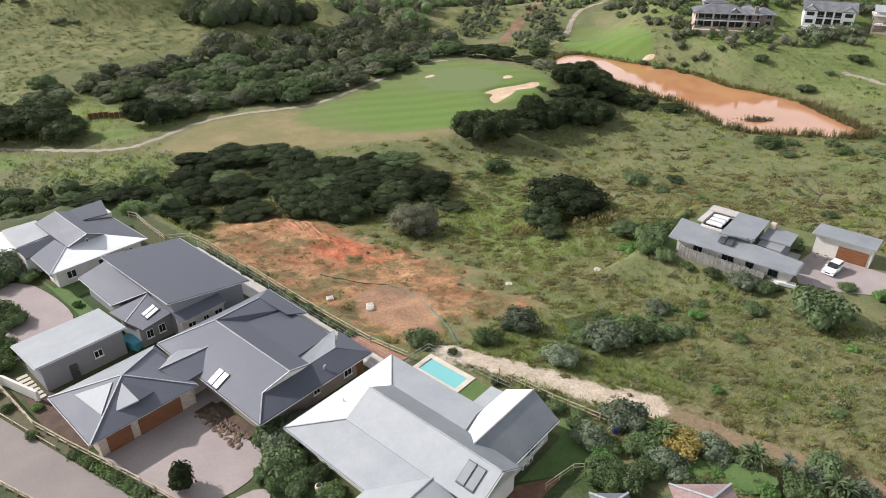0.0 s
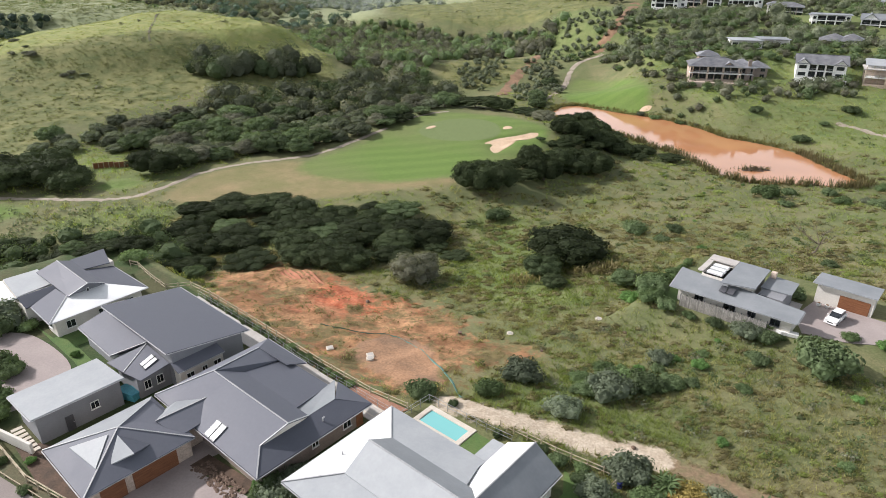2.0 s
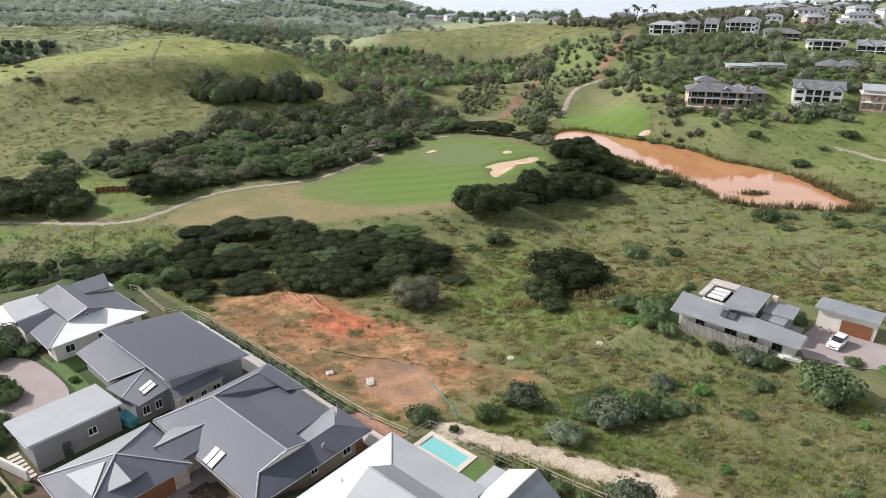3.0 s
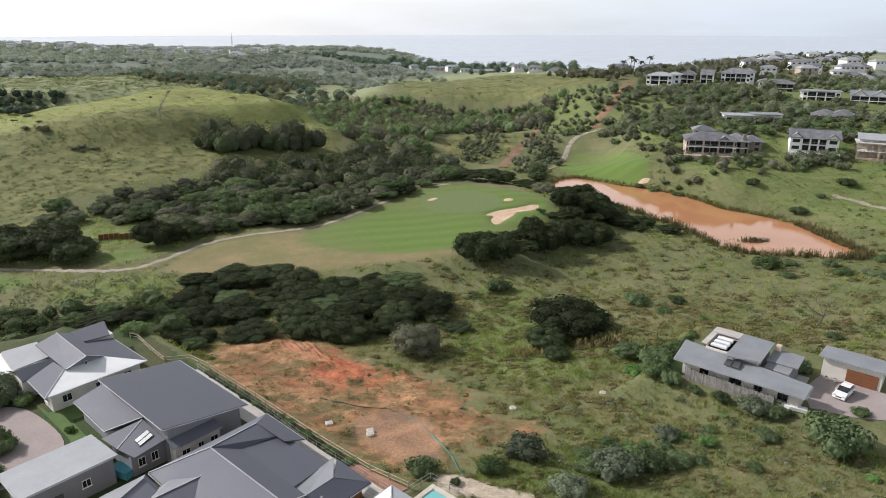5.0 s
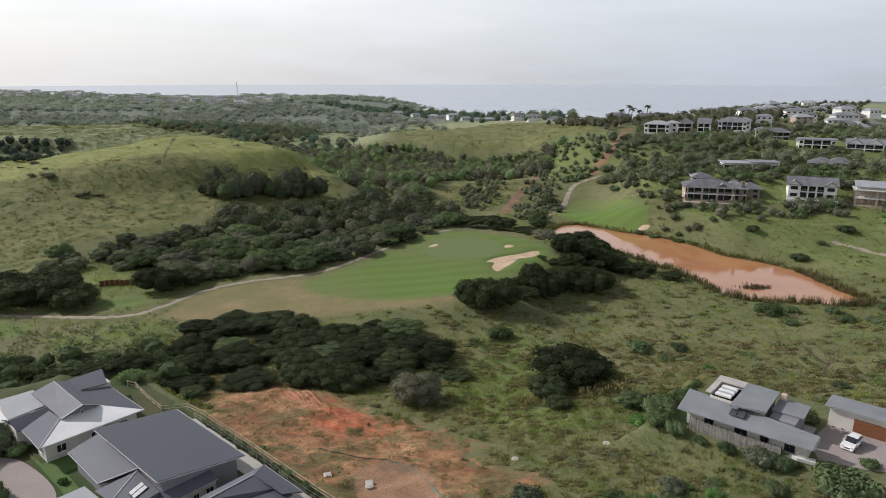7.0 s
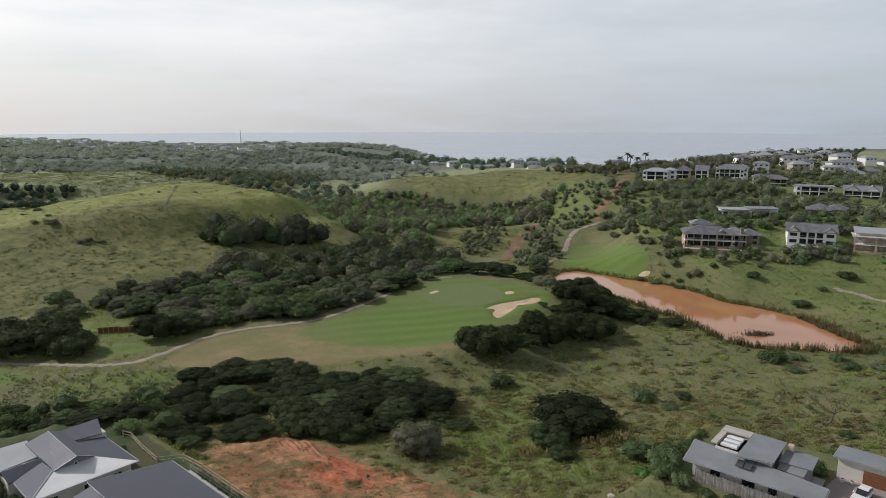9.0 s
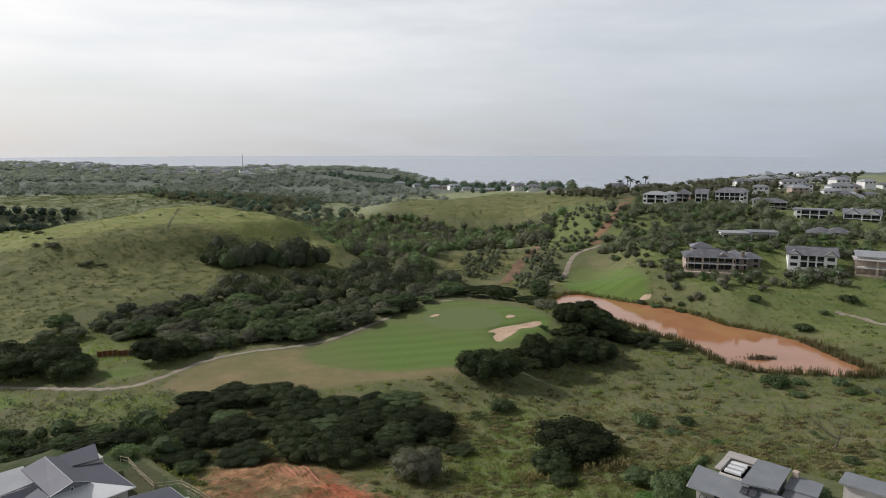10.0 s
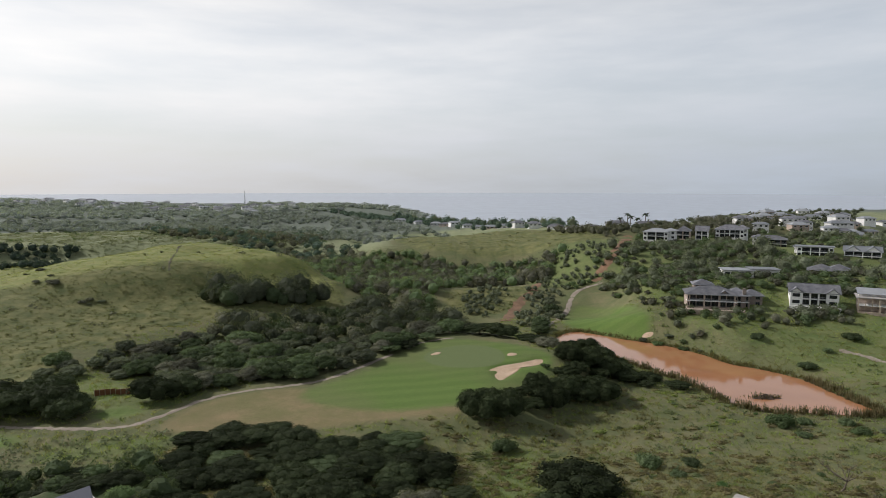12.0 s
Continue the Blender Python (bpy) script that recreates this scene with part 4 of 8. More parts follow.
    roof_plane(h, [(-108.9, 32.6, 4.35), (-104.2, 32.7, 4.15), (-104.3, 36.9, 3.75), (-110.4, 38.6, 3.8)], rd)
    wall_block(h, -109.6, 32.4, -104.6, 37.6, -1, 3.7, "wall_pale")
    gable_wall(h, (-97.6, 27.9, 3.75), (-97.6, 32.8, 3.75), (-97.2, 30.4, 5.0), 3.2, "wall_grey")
    # white hip: the glare on this low slope, put into the sheet
    roof_plane(h, [(-97.8, 27.6, 3.8), (-92.8, 23.1, 3.0), (-92.8, 37.4, 3.0), (-97.8, 32.9, 3.8)], "roof_glare")
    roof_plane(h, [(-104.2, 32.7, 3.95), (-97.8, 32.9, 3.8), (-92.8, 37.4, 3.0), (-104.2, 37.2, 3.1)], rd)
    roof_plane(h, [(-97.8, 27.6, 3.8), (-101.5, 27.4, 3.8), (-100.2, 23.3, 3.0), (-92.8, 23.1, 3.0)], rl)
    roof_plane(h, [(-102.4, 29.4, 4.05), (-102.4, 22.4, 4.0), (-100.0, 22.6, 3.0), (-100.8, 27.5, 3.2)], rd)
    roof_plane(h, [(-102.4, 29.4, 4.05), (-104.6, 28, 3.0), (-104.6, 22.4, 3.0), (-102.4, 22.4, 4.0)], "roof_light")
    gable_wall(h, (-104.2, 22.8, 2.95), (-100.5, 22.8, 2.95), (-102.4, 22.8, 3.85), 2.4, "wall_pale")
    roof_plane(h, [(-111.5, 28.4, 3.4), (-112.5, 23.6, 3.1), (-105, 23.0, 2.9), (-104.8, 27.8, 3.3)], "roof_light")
    roof_plane(h, [(-112.5, 23.4, 2.9), (-114, 18.5, 2.7), (-104.6, 18.5, 2.6), (-104.8, 22.8, 2.8)], "roof_glare")
    trim(h, "ridge_cap", "trim_pale", ((-108.3, 30.5, 5.22), (-96.6, 30.4, 5.22)), ((-96.6, 30.4, 5.22), (-97.4, 33.0, 3.97)), ((-97.2, 27.6, 3.92), (-96.6, 30.4, 5.22)),
         ((-97.8, 27.6, 3.85), (-92.8, 23.1, 3.04)), ((-97.8, 32.9, 3.85), (-104.2, 32.7, 4.0)))
    trim(h, "gutter", "trim_pale", ((-92.7, 23.1, 2.9), (-92.7, 37.4, 2.9)), ((-92.8, 23.05, 2.9), (-100.2, 23.2, 2.9)), ((-92.8, 37.5, 2.9), (-104.2, 37.3, 2.95)))
    for v in (26.0, 30.6, 34.6):
        window(h, -93.58, v, 0.9, 1.3, 1.2, "u+")
    window(h, -95.6, 23.98, 0.9, 1.2, 1.2, "v-")
    window(h, -97.17, 30.4, 3.7, 0.4, 0.6, "u+", 0)
    window(h, -107, 18.98, 0.8, 1.6, 1.1, "v-")


def house_two():
    h = estate_house("house", "house with a broad charcoal lean-to metal roof over grey walls")
    wall_block(h, -86.6, 29.2, -70.2, 39.2, -1, 3.9, "wall_grey")
    wall_block(h, -86.6, 29.2, -70.2, 31.4, 3.9, 5.0, "wall_grey")
    wall_block(h, -88.2, 26, -77, 29.2, -1, 2.9, "wall_grey")
    wall_block(h, -76.6, 25, -71.2, 29.2, -1, 2.85, "wall_grey")
    wall_block(h, -70.2, 29.3, -68.7, 35.3, -1, 2.9, "wall_pale")
    roof_plane(h, [(-87.7, 28.6, 5.5), (-69.7, 28.6, 5.5), (-69.1, 39.8, 3.95), (-87.4, 39.9, 3.95)], "roof_dark")
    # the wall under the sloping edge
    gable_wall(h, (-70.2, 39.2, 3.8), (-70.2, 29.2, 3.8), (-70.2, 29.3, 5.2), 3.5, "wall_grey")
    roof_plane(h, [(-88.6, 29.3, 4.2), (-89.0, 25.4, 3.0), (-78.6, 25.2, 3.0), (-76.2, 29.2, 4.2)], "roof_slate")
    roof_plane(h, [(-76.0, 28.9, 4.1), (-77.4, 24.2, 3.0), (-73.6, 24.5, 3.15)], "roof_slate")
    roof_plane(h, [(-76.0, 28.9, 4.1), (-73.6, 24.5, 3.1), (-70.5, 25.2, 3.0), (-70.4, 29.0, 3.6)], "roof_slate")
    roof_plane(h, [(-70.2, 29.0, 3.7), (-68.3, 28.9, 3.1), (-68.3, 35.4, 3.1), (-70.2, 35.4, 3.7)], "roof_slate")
    skylight(h, [(-73.6, 28.4, 3.83), (-72.0, 28.4, 3.68), (-71.6, 26.4, 3.3), (-73.2, 26.4, 3.42)], 2)
    trim(h, "ridge_cap", "trim_pale", ((-87.7, 28.5, 5.4), (-69.7, 28.5, 5.4)), ((-76.0, 28.9, 4.12), (-73.6, 24.5, 3.12)), ((-76.2, 29.2, 4.22), (-78.6, 25.2, 3.02)))
    trim(h, "gutter", "trim_pale", ((-69.6, 28.6, 5.38), (-69.0, 39.8, 3.83)), ((-87.4, 40.0, 3.85), (-69.1, 39.9, 3.85)), ((-89, 25.3, 2.9), (-78.6, 25.1, 2.9)), ((-68.2, 28.9, 3.0), (-68.2, 35.4, 3.0)), ((-87.8, 28.6, 5.38), (-87.5, 39.9, 3.83)))
    for v, w in ((30.6, 1.1), (32.6, 0.8), (34.4, 1.1)):
        window(h, -68.68, v, 1.2, w, 1.0, "u+")
    for v in (26.2, 27.8):
        window(h, -71.18, v, 1.0, 0.9, 1.2, "u+")


def house_three():
    h = estate_house("outbuilding", "grey outbuilding with a pale sheet-metal roof")
    wall_block(h, -77.6, 13.8, -71.7, 23.2, -1, 3.45, "wall_grey")
    roof_plane(h, [(-78.4, 13.2, 3.6), (-71.3, 13.3, 3.9), (-71.3, 23.7, 3.9), (-78.4, 23.5, 3.6)], "roof_light", 0.6)
    trim(h, "gutter", "trim_pale", ((-71.2, 13.3, 3.76), (-71.2, 23.7, 3.76)), ((-78.4, 13.15, 3.46), (-71.3, 13.2, 3.76)))
    window(h, -71.68, 20.0, 1.4, 1.0, 1.0, "u+")
    door = part("door", Shape().chamfered(-71.7, 16.6, 0, -71.6, 17.5, 2.05, 0.02).mesh("door", "trim_dark"), h)
    part("door_handle", Shape().box(-71.6, 17.35, 1.0, -71.54, 17.42, 1.14).mesh("door_handle", "metal"), door)
    for k in range(7):
        part("step", Shape().chamfered(-77 + k * 0.9, 12.2, -1.0, -76.4 + k * 0.9, 13.4, 0.05 + 0.02 * k, 0.02).mesh("step", "coping"), h)


def house_four():
    h = estate_house("house", "house with charcoal hipped metal roofs and timber garage doors")
    # one charcoal roof; darker and paler sheets put its light and shade into colour
    rd, rl = "roof_dark", "roof_slate"
    wall_block(h, -65.6, 26.0, -47, 39.6, -1, 2.9, "wall_brown")
    wall_block(h, -65.8, 13.4, -57.2, 24.0, -1, 2.9, "wall_tan")
    wall_block(h, -62.5, 23.9, -58.5, 26.2, -1, 2.9, "wall_tan")
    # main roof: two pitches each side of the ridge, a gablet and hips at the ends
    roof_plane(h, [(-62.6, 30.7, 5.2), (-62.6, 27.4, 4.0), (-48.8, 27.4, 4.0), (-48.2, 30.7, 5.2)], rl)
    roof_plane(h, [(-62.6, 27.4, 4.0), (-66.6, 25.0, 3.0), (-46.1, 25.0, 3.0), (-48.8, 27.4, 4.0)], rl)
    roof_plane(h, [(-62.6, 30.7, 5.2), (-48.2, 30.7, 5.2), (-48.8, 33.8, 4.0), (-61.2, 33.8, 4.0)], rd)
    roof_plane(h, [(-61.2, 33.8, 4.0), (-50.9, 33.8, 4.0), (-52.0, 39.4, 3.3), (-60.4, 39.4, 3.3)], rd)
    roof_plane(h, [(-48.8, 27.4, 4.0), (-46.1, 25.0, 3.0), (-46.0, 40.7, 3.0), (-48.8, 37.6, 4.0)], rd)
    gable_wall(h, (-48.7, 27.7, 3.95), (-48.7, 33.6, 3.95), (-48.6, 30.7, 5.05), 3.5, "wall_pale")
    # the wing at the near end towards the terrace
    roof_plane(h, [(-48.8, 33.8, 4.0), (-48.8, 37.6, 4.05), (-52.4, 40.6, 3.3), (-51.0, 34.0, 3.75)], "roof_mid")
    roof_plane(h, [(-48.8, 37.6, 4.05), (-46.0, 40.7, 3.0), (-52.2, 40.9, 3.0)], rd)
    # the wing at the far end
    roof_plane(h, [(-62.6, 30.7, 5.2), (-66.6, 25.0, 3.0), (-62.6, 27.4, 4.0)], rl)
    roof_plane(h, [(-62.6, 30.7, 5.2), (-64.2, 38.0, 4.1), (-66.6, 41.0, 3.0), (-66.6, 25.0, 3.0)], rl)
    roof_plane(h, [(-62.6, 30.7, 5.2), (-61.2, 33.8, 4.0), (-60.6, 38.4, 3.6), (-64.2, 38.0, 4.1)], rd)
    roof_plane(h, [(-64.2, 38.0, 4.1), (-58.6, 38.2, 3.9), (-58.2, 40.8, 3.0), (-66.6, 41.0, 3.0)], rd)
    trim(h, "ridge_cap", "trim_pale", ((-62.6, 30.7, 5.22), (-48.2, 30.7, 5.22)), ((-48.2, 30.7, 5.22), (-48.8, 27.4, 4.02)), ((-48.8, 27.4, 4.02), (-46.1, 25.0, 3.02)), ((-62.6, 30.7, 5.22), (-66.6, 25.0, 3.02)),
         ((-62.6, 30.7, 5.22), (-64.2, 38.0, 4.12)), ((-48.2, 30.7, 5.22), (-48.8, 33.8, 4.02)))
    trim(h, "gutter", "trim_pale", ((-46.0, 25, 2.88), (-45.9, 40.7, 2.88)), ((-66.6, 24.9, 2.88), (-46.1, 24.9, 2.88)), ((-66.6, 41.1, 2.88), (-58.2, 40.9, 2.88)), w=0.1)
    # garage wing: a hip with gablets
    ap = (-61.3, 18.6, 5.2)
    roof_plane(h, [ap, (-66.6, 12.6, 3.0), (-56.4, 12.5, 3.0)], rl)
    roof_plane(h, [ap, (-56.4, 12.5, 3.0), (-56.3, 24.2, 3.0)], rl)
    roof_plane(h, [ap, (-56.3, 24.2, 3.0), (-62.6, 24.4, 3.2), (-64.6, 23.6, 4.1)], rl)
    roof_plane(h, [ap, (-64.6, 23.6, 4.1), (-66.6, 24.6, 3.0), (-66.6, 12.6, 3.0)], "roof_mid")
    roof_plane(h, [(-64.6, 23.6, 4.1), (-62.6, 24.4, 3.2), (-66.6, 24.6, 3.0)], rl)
    # bright side of the gablet, the sun on it put into the sheet
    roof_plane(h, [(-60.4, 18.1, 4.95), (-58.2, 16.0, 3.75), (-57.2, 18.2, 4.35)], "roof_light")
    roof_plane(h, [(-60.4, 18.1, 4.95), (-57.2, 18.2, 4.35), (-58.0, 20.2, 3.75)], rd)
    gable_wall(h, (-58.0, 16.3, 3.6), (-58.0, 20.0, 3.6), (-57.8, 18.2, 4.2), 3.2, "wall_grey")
    # pale triangle laid over the hip, a glint held in its colour
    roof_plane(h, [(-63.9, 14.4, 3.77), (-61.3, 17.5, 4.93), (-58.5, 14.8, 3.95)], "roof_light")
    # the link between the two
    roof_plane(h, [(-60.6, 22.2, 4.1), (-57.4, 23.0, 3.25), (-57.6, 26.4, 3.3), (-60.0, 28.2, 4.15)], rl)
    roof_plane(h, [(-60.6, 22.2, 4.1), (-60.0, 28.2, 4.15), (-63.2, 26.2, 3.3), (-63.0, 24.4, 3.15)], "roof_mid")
    trim(h, "ridge_cap", "trim_pale", (ap, (-66.6, 12.6, 3.03)), (ap, (-56.4, 12.5, 3.03)), (ap, (-56.3, 24.2, 3.03)), (ap, (-64.6, 23.6, 4.12)), ((-60.6, 22.2, 4.13), (-60.0, 28.2, 4.18)))
    trim(h, "gutter", "trim_pale", ((-56.35, 12.5, 2.88), (-56.25, 24.2, 2.88)), ((-66.6, 12.5, 2.88), (-56.4, 12.4, 2.88)), w=0.1)
    for v0, v1 in ((14.2, 16.7), (17.5, 22.3)):
        door = part("garage_door", Shape().chamfered(-57.3, v0, 0, -57.12, v1, 2.25, 0.02).mesh("garage_door", "timber_door"), h)
        for k in range(8):
            part("board", Shape().chamfered(-57.14, v0 + 0.04, 0.04 + k * 0.275, -57.08, v1 - 0.04, 0.295 + k * 0.275, 0.02).mesh("board", "timber_door"), door)
    skylight(h, [(-56.0, 26.9, 3.82), (-54.0, 26.9, 3.82), (-53.9, 25.0, 3.03), (-55.9, 25.0, 3.03)], 2)
    window(h, -46.98, 33.0, 1.2, 0.9, 0.8, "u+")
    window(h, -46.98, 37.6, 0.9, 1.2, 1.3, "u+")
    part("door", Shape().chamfered(-47.0, 39.0, 0, -46.9, 40.0, 2.1, 0.02).mesh("door", "timber_door"), h, "red-brown timber side door")
    part("vent", Shape().tube((-47.4, 34.6, 3.3), (-47.4, 34.6, 3.9), 0.09, 0.09).tube((-47.4, 34.6, 3.85), (-47.4, 34.9, 3.95), 0.1, 0.1).mesh("vent", "trim_pale"), h)


def house_five():
    h = estate_house("house", "house with pale grey metal roofs, a raised ridge and cream walls")
    # one pale roof: white slopes sunlit, mid-grey ones shaded, all in the colour
    rp = "roof_light"
    wall_block(h, -42.8, 27.6, -24, 40.4, -1, 2.9, "wall_pale")
    wall_block(h, -30, 37, -24.1, 44.9, -1, 2.9, "wall_pale")
    wall_block(h, -31, 20, -24.2, 31, -1, 2.9, "wall_pale")
    wall_block(h, -38.4, 31.1, -22.9, 36.8, 2.9, 4.0, "wall_pale")
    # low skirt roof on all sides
    # the sunward hip is whitened in colour as by full sun
    roof_plane(h, [(-43.9, 26.4, 3.0), (-39.1, 30.8, 4.0), (-39.2, 37.1, 4.0), (-43.9, 41.8, 3.0)], "roof_glare")
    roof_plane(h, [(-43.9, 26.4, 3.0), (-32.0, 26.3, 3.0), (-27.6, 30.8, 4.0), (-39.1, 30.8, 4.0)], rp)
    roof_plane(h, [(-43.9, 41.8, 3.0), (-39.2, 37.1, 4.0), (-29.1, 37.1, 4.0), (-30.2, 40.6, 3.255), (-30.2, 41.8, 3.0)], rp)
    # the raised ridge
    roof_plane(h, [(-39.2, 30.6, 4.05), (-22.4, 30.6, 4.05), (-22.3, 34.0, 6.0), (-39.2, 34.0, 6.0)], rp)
    # far side of the ridge in roof_mid, its shade put into the colour
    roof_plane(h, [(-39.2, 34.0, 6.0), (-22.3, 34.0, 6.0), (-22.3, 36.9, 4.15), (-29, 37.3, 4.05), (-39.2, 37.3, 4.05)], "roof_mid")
    for u in (-39.0, -22.9):
        gable_wall(h, (u, 30.9, 3.95), (u, 37.0, 3.95), (u, 34.0, 5.8), 0.5, "wall_pale")
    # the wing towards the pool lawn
    # sunward side white, the other grey: light and shade in the sheet colour
    roof_plane(h, [(-26.8, 34.9, 5.0), (-30.2, 38.0, 3.05), (-30.2, 45.7, 3.05), (-26.8, 45.7, 5.0)], "roof_glare")
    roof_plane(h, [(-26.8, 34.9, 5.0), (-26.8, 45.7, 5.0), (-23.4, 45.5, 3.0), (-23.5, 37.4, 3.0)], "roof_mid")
    gable_wall(h, (-30, 44.9, 3.0), (-24.0, 44.9, 3.0), (-26.8, 44.9, 4.75), 2.5, "wall_pale")
    wall_block(h, -31.6, 41.8, -30, 45.0, -1, 2.6, "wall_pale")
    roof_plane(h, [(-31.9, 41.6, 2.8), (-30.1, 41.6, 2.95), (-30.1, 45.3, 2.95), (-31.9, 45.3, 2.8)], rp)
    # the wing towards the drive
    roof_plane(h, [(-32.0, 26.3, 3.0), (-32.0, 19.4, 3.0), (-27.7, 19.4, 4.1), (-27.6, 30.8, 4.1)], rp)
    roof_plane(h, [(-27.6, 30.8, 4.1), (-27.7, 19.4, 4.1), (-23.2, 19.4, 3.0), (-23.2, 30.7, 3.0)], rp)
    trim(h, "ridge_cap", "trim_pale", ((-43.9, 26.4, 3.03), (-39.1, 30.8, 4.03)), ((-39.2, 34.0, 6.02), (-22.3, 34.0, 6.02)), ((-26.8, 34.9, 5.02), (-26.8, 45.7, 5.02)), ((-43.9, 41.8, 3.03), (-39.2, 37.1, 4.03)), ((-27.6, 30.8, 4.12), (-27.7, 19.4, 4.12)))
    trim(h, "gutter", "trim_pale", ((-44.0, 26.4, 2.88), (-44.0, 41.8, 2.88)), ((-43.9, 26.3, 2.88), (-32, 26.2, 2.88)), ((-43.9, 41.9, 2.88), (-30.2, 41.9, 2.88)), ((-23.35, 37.4, 2.88), (-23.3, 45.5, 2.88)), ((-22.3, 30.6, 3.95), (-22.2, 34.0, 5.9)), ((-22.2, 34.0, 5.9), (-22.2, 36.9, 4.05)), w=0.1)
    skylight(h, [(-25.6, 33.4, 5.66), (-23.5, 33.4, 5.66), (-23.5, 31.4, 4.52), (-25.6, 31.4, 4.52)], 2, "roof_mid")
    part("vent", Shape().tube((-41.8, 32.6, 3.3), (-41.8, 32.6, 3.85), 0.08, 0.08).mesh("vent", "trim_pale"), h)
    window(h, -22.88, 33.2, 1.0, 1.4, 1.2, "u+")
    window(h, -24.08, 41.5, 1.0, 1.4, 1.2, "u+")
    window(h, -41, 27.58, 0.9, 1.3, 1.3, "v-")
    # two outdoor units and pipes on the side wall
    for v in (39.6, 40.6):
        unit = part("outdoor_unit", Shape().chamfered(-24.0, v, 0.4, -23.6, v + 0.8, 1.0, 0.03).mesh("outdoor_unit", "plastic_white"), h)
        part("grille", Shape().tube((-23.6, v + 0.35, 0.7), (-23.57, v + 0.35, 0.7), 0.24, 0.24, 12).mesh("grille", "trim_dark"), unit)
    for z in (1.1, 1.35):
        part("pipe", Shape().tube((-23.8, 37.4, z), (-23.8, 43.6, z), 0.05, 0.05).mesh("pipe", "plastic_white"), h)


def house_six():
    h = empty("house", 0, 0, -1.0, yaw=GRID, label="low modern house with mid-grey sheet roofs and a slatted fence", category="house")
    rm = "roof_mid"
    wall_block(h, -31.6, 95.0, -14.6, 98.6, -1, 2.6, "wall_pale")
    wall_block(h, -29.6, 98.6, -21.6, 105.4, -1, 4.0, "wall_pale")
    wall_block(h, -20.8, 99, -17.2, 105.6, -1, 3.2, "wall_grey")
    roof_plane(h, [(-32.6, 93.7, 2.65), (-13.8, 94.3, 2.65), (-13.7, 97.6, 3.34), (-32.9, 99.2, 3.8)], rm, 0.8)
    s = Shape().slab([(-26.0, 96.6, 4.35), (-21.1, 98.1, 4.35), (-21.2, 106.0, 4.5), (-26.0, 106.0, 4.5)], 0.2)
    part("roof_slope", s.mesh("roof_slope", rm), h)
    s = Shape().slab([(-30.4, 103.8, 4.5), (-26.05, 103.8, 4.5), (-26.05, 106.0, 4.5), (-30.4, 106.0, 4.5)], 0.2).slab([(-30.4, 98.9, 4.4), (-29.5, 98.9, 4.4), (-29.5, 103.75, 4.4), (-30.4, 103.75, 4.4)], 0.2)
    part("parapet", s.mesh("parapet", "concrete"), h)
    part("flat_roof", Shape().box(-29.4, 98.8, 3.7, -26.0, 103.7, 4.0).mesh("flat_roof", "roof_dark"), h)
    for k in range(3):
        part("roof_light", Shape().chamfered(-29.1, 99.3 + k * 1.45, 4.0, -26.6, 100.1 + k * 1.45, 4.4, 0.1).mesh("roof_light", "skylight"), h)
    roof_plane(h, [(-21.1, 101.2, 3.4), (-16.6, 101.4, 3.4), (-16.7, 106.0, 3.55), (-21.1, 106.2, 3.55)], rm, 0.8)
    trim(h, "gutter", "trim_pale", ((-32.6, 93.65, 2.52), (-13.8, 94.25, 2.52)), ((-13.7, 94.3, 2.52), (-13.6, 97.6, 3.2)), ((-32.7, 93.7, 2.52), (-33.0, 99.2, 3.68)), ((-26.0, 96.5, 4.22), (-21.0, 98.05, 4.22)), w=0.1)
    for k in range(2):
        c = -25.7 + k * 1.15
        part("skylight", Shape().slab([(c, 97.1, 3.75), (c + 1.0, 97.1, 3.75), (c + 1.0, 95.7, 3.38), (c, 95.7, 3.38)], 0.12).mesh("skylight", "trim_dark"), h)
    part("chimney", Shape().chamfered(-20.9, 105.2, 2, -20.1, 106.0, 4.5, 0.03).mesh("chimney", "wall_tan"), h)
    for u, w in ((-28.2, 1.4), (-23.5, 1.8), (-20.2, 1.2), (-16.8, 1.4)):
        window(h, u, 94.98, 0.9, w, 1.1, "v-", 1, "trim_dark")
    g = empty("garage", 0, 0, -1.0, yaw=GRID, label="detached cream garage with a grey roof and a brown door", category="garage")
    wall_block(g, -14.6, 108.9, -6.5, 112.4, -1, 3.3, "wall_pale")
    roof_plane(g, [(-15.2, 108.3, 3.5), (-6.2, 108.3, 3.5), (-6.1, 112.8, 3.55), (-15.0, 112.8, 3.55)], rm, 0.8)
    trim(g, "gutter", "trim_pale", ((-15.2, 108.25, 3.36), (-6.2, 108.25, 3.36)), ((-15.25, 108.3, 3.36), (-15.05, 112.8, 3.4)), w=0.1)
    d = part("garage_door", Shape().box(-11.2, 108.82, 0, -6.95, 108.92, 2.25).mesh("garage_door", "timber_door"), g)
    for k in range(6):
        part("door_panel", Shape().chamfered(-11.16, 108.78, 0.03 + k * 0.37, -6.99, 108.84, 0.37 + k * 0.37, 0.02).mesh("door_panel", "timber_door"), d)


for build in (house_one, house_two, house_three, house_four, house_five, house_six):
    build()


# ---- paving, pool, fences ----
def sheet(name, outline_uv, material, label, top=0.05, category="paving", base=-1.2):
    pts = [place(u, v) for u, v in outline_uv]
    return tagged(new(name, Shape().prism(pts, base, top).mesh(name, material)), label, category, kind="structure")


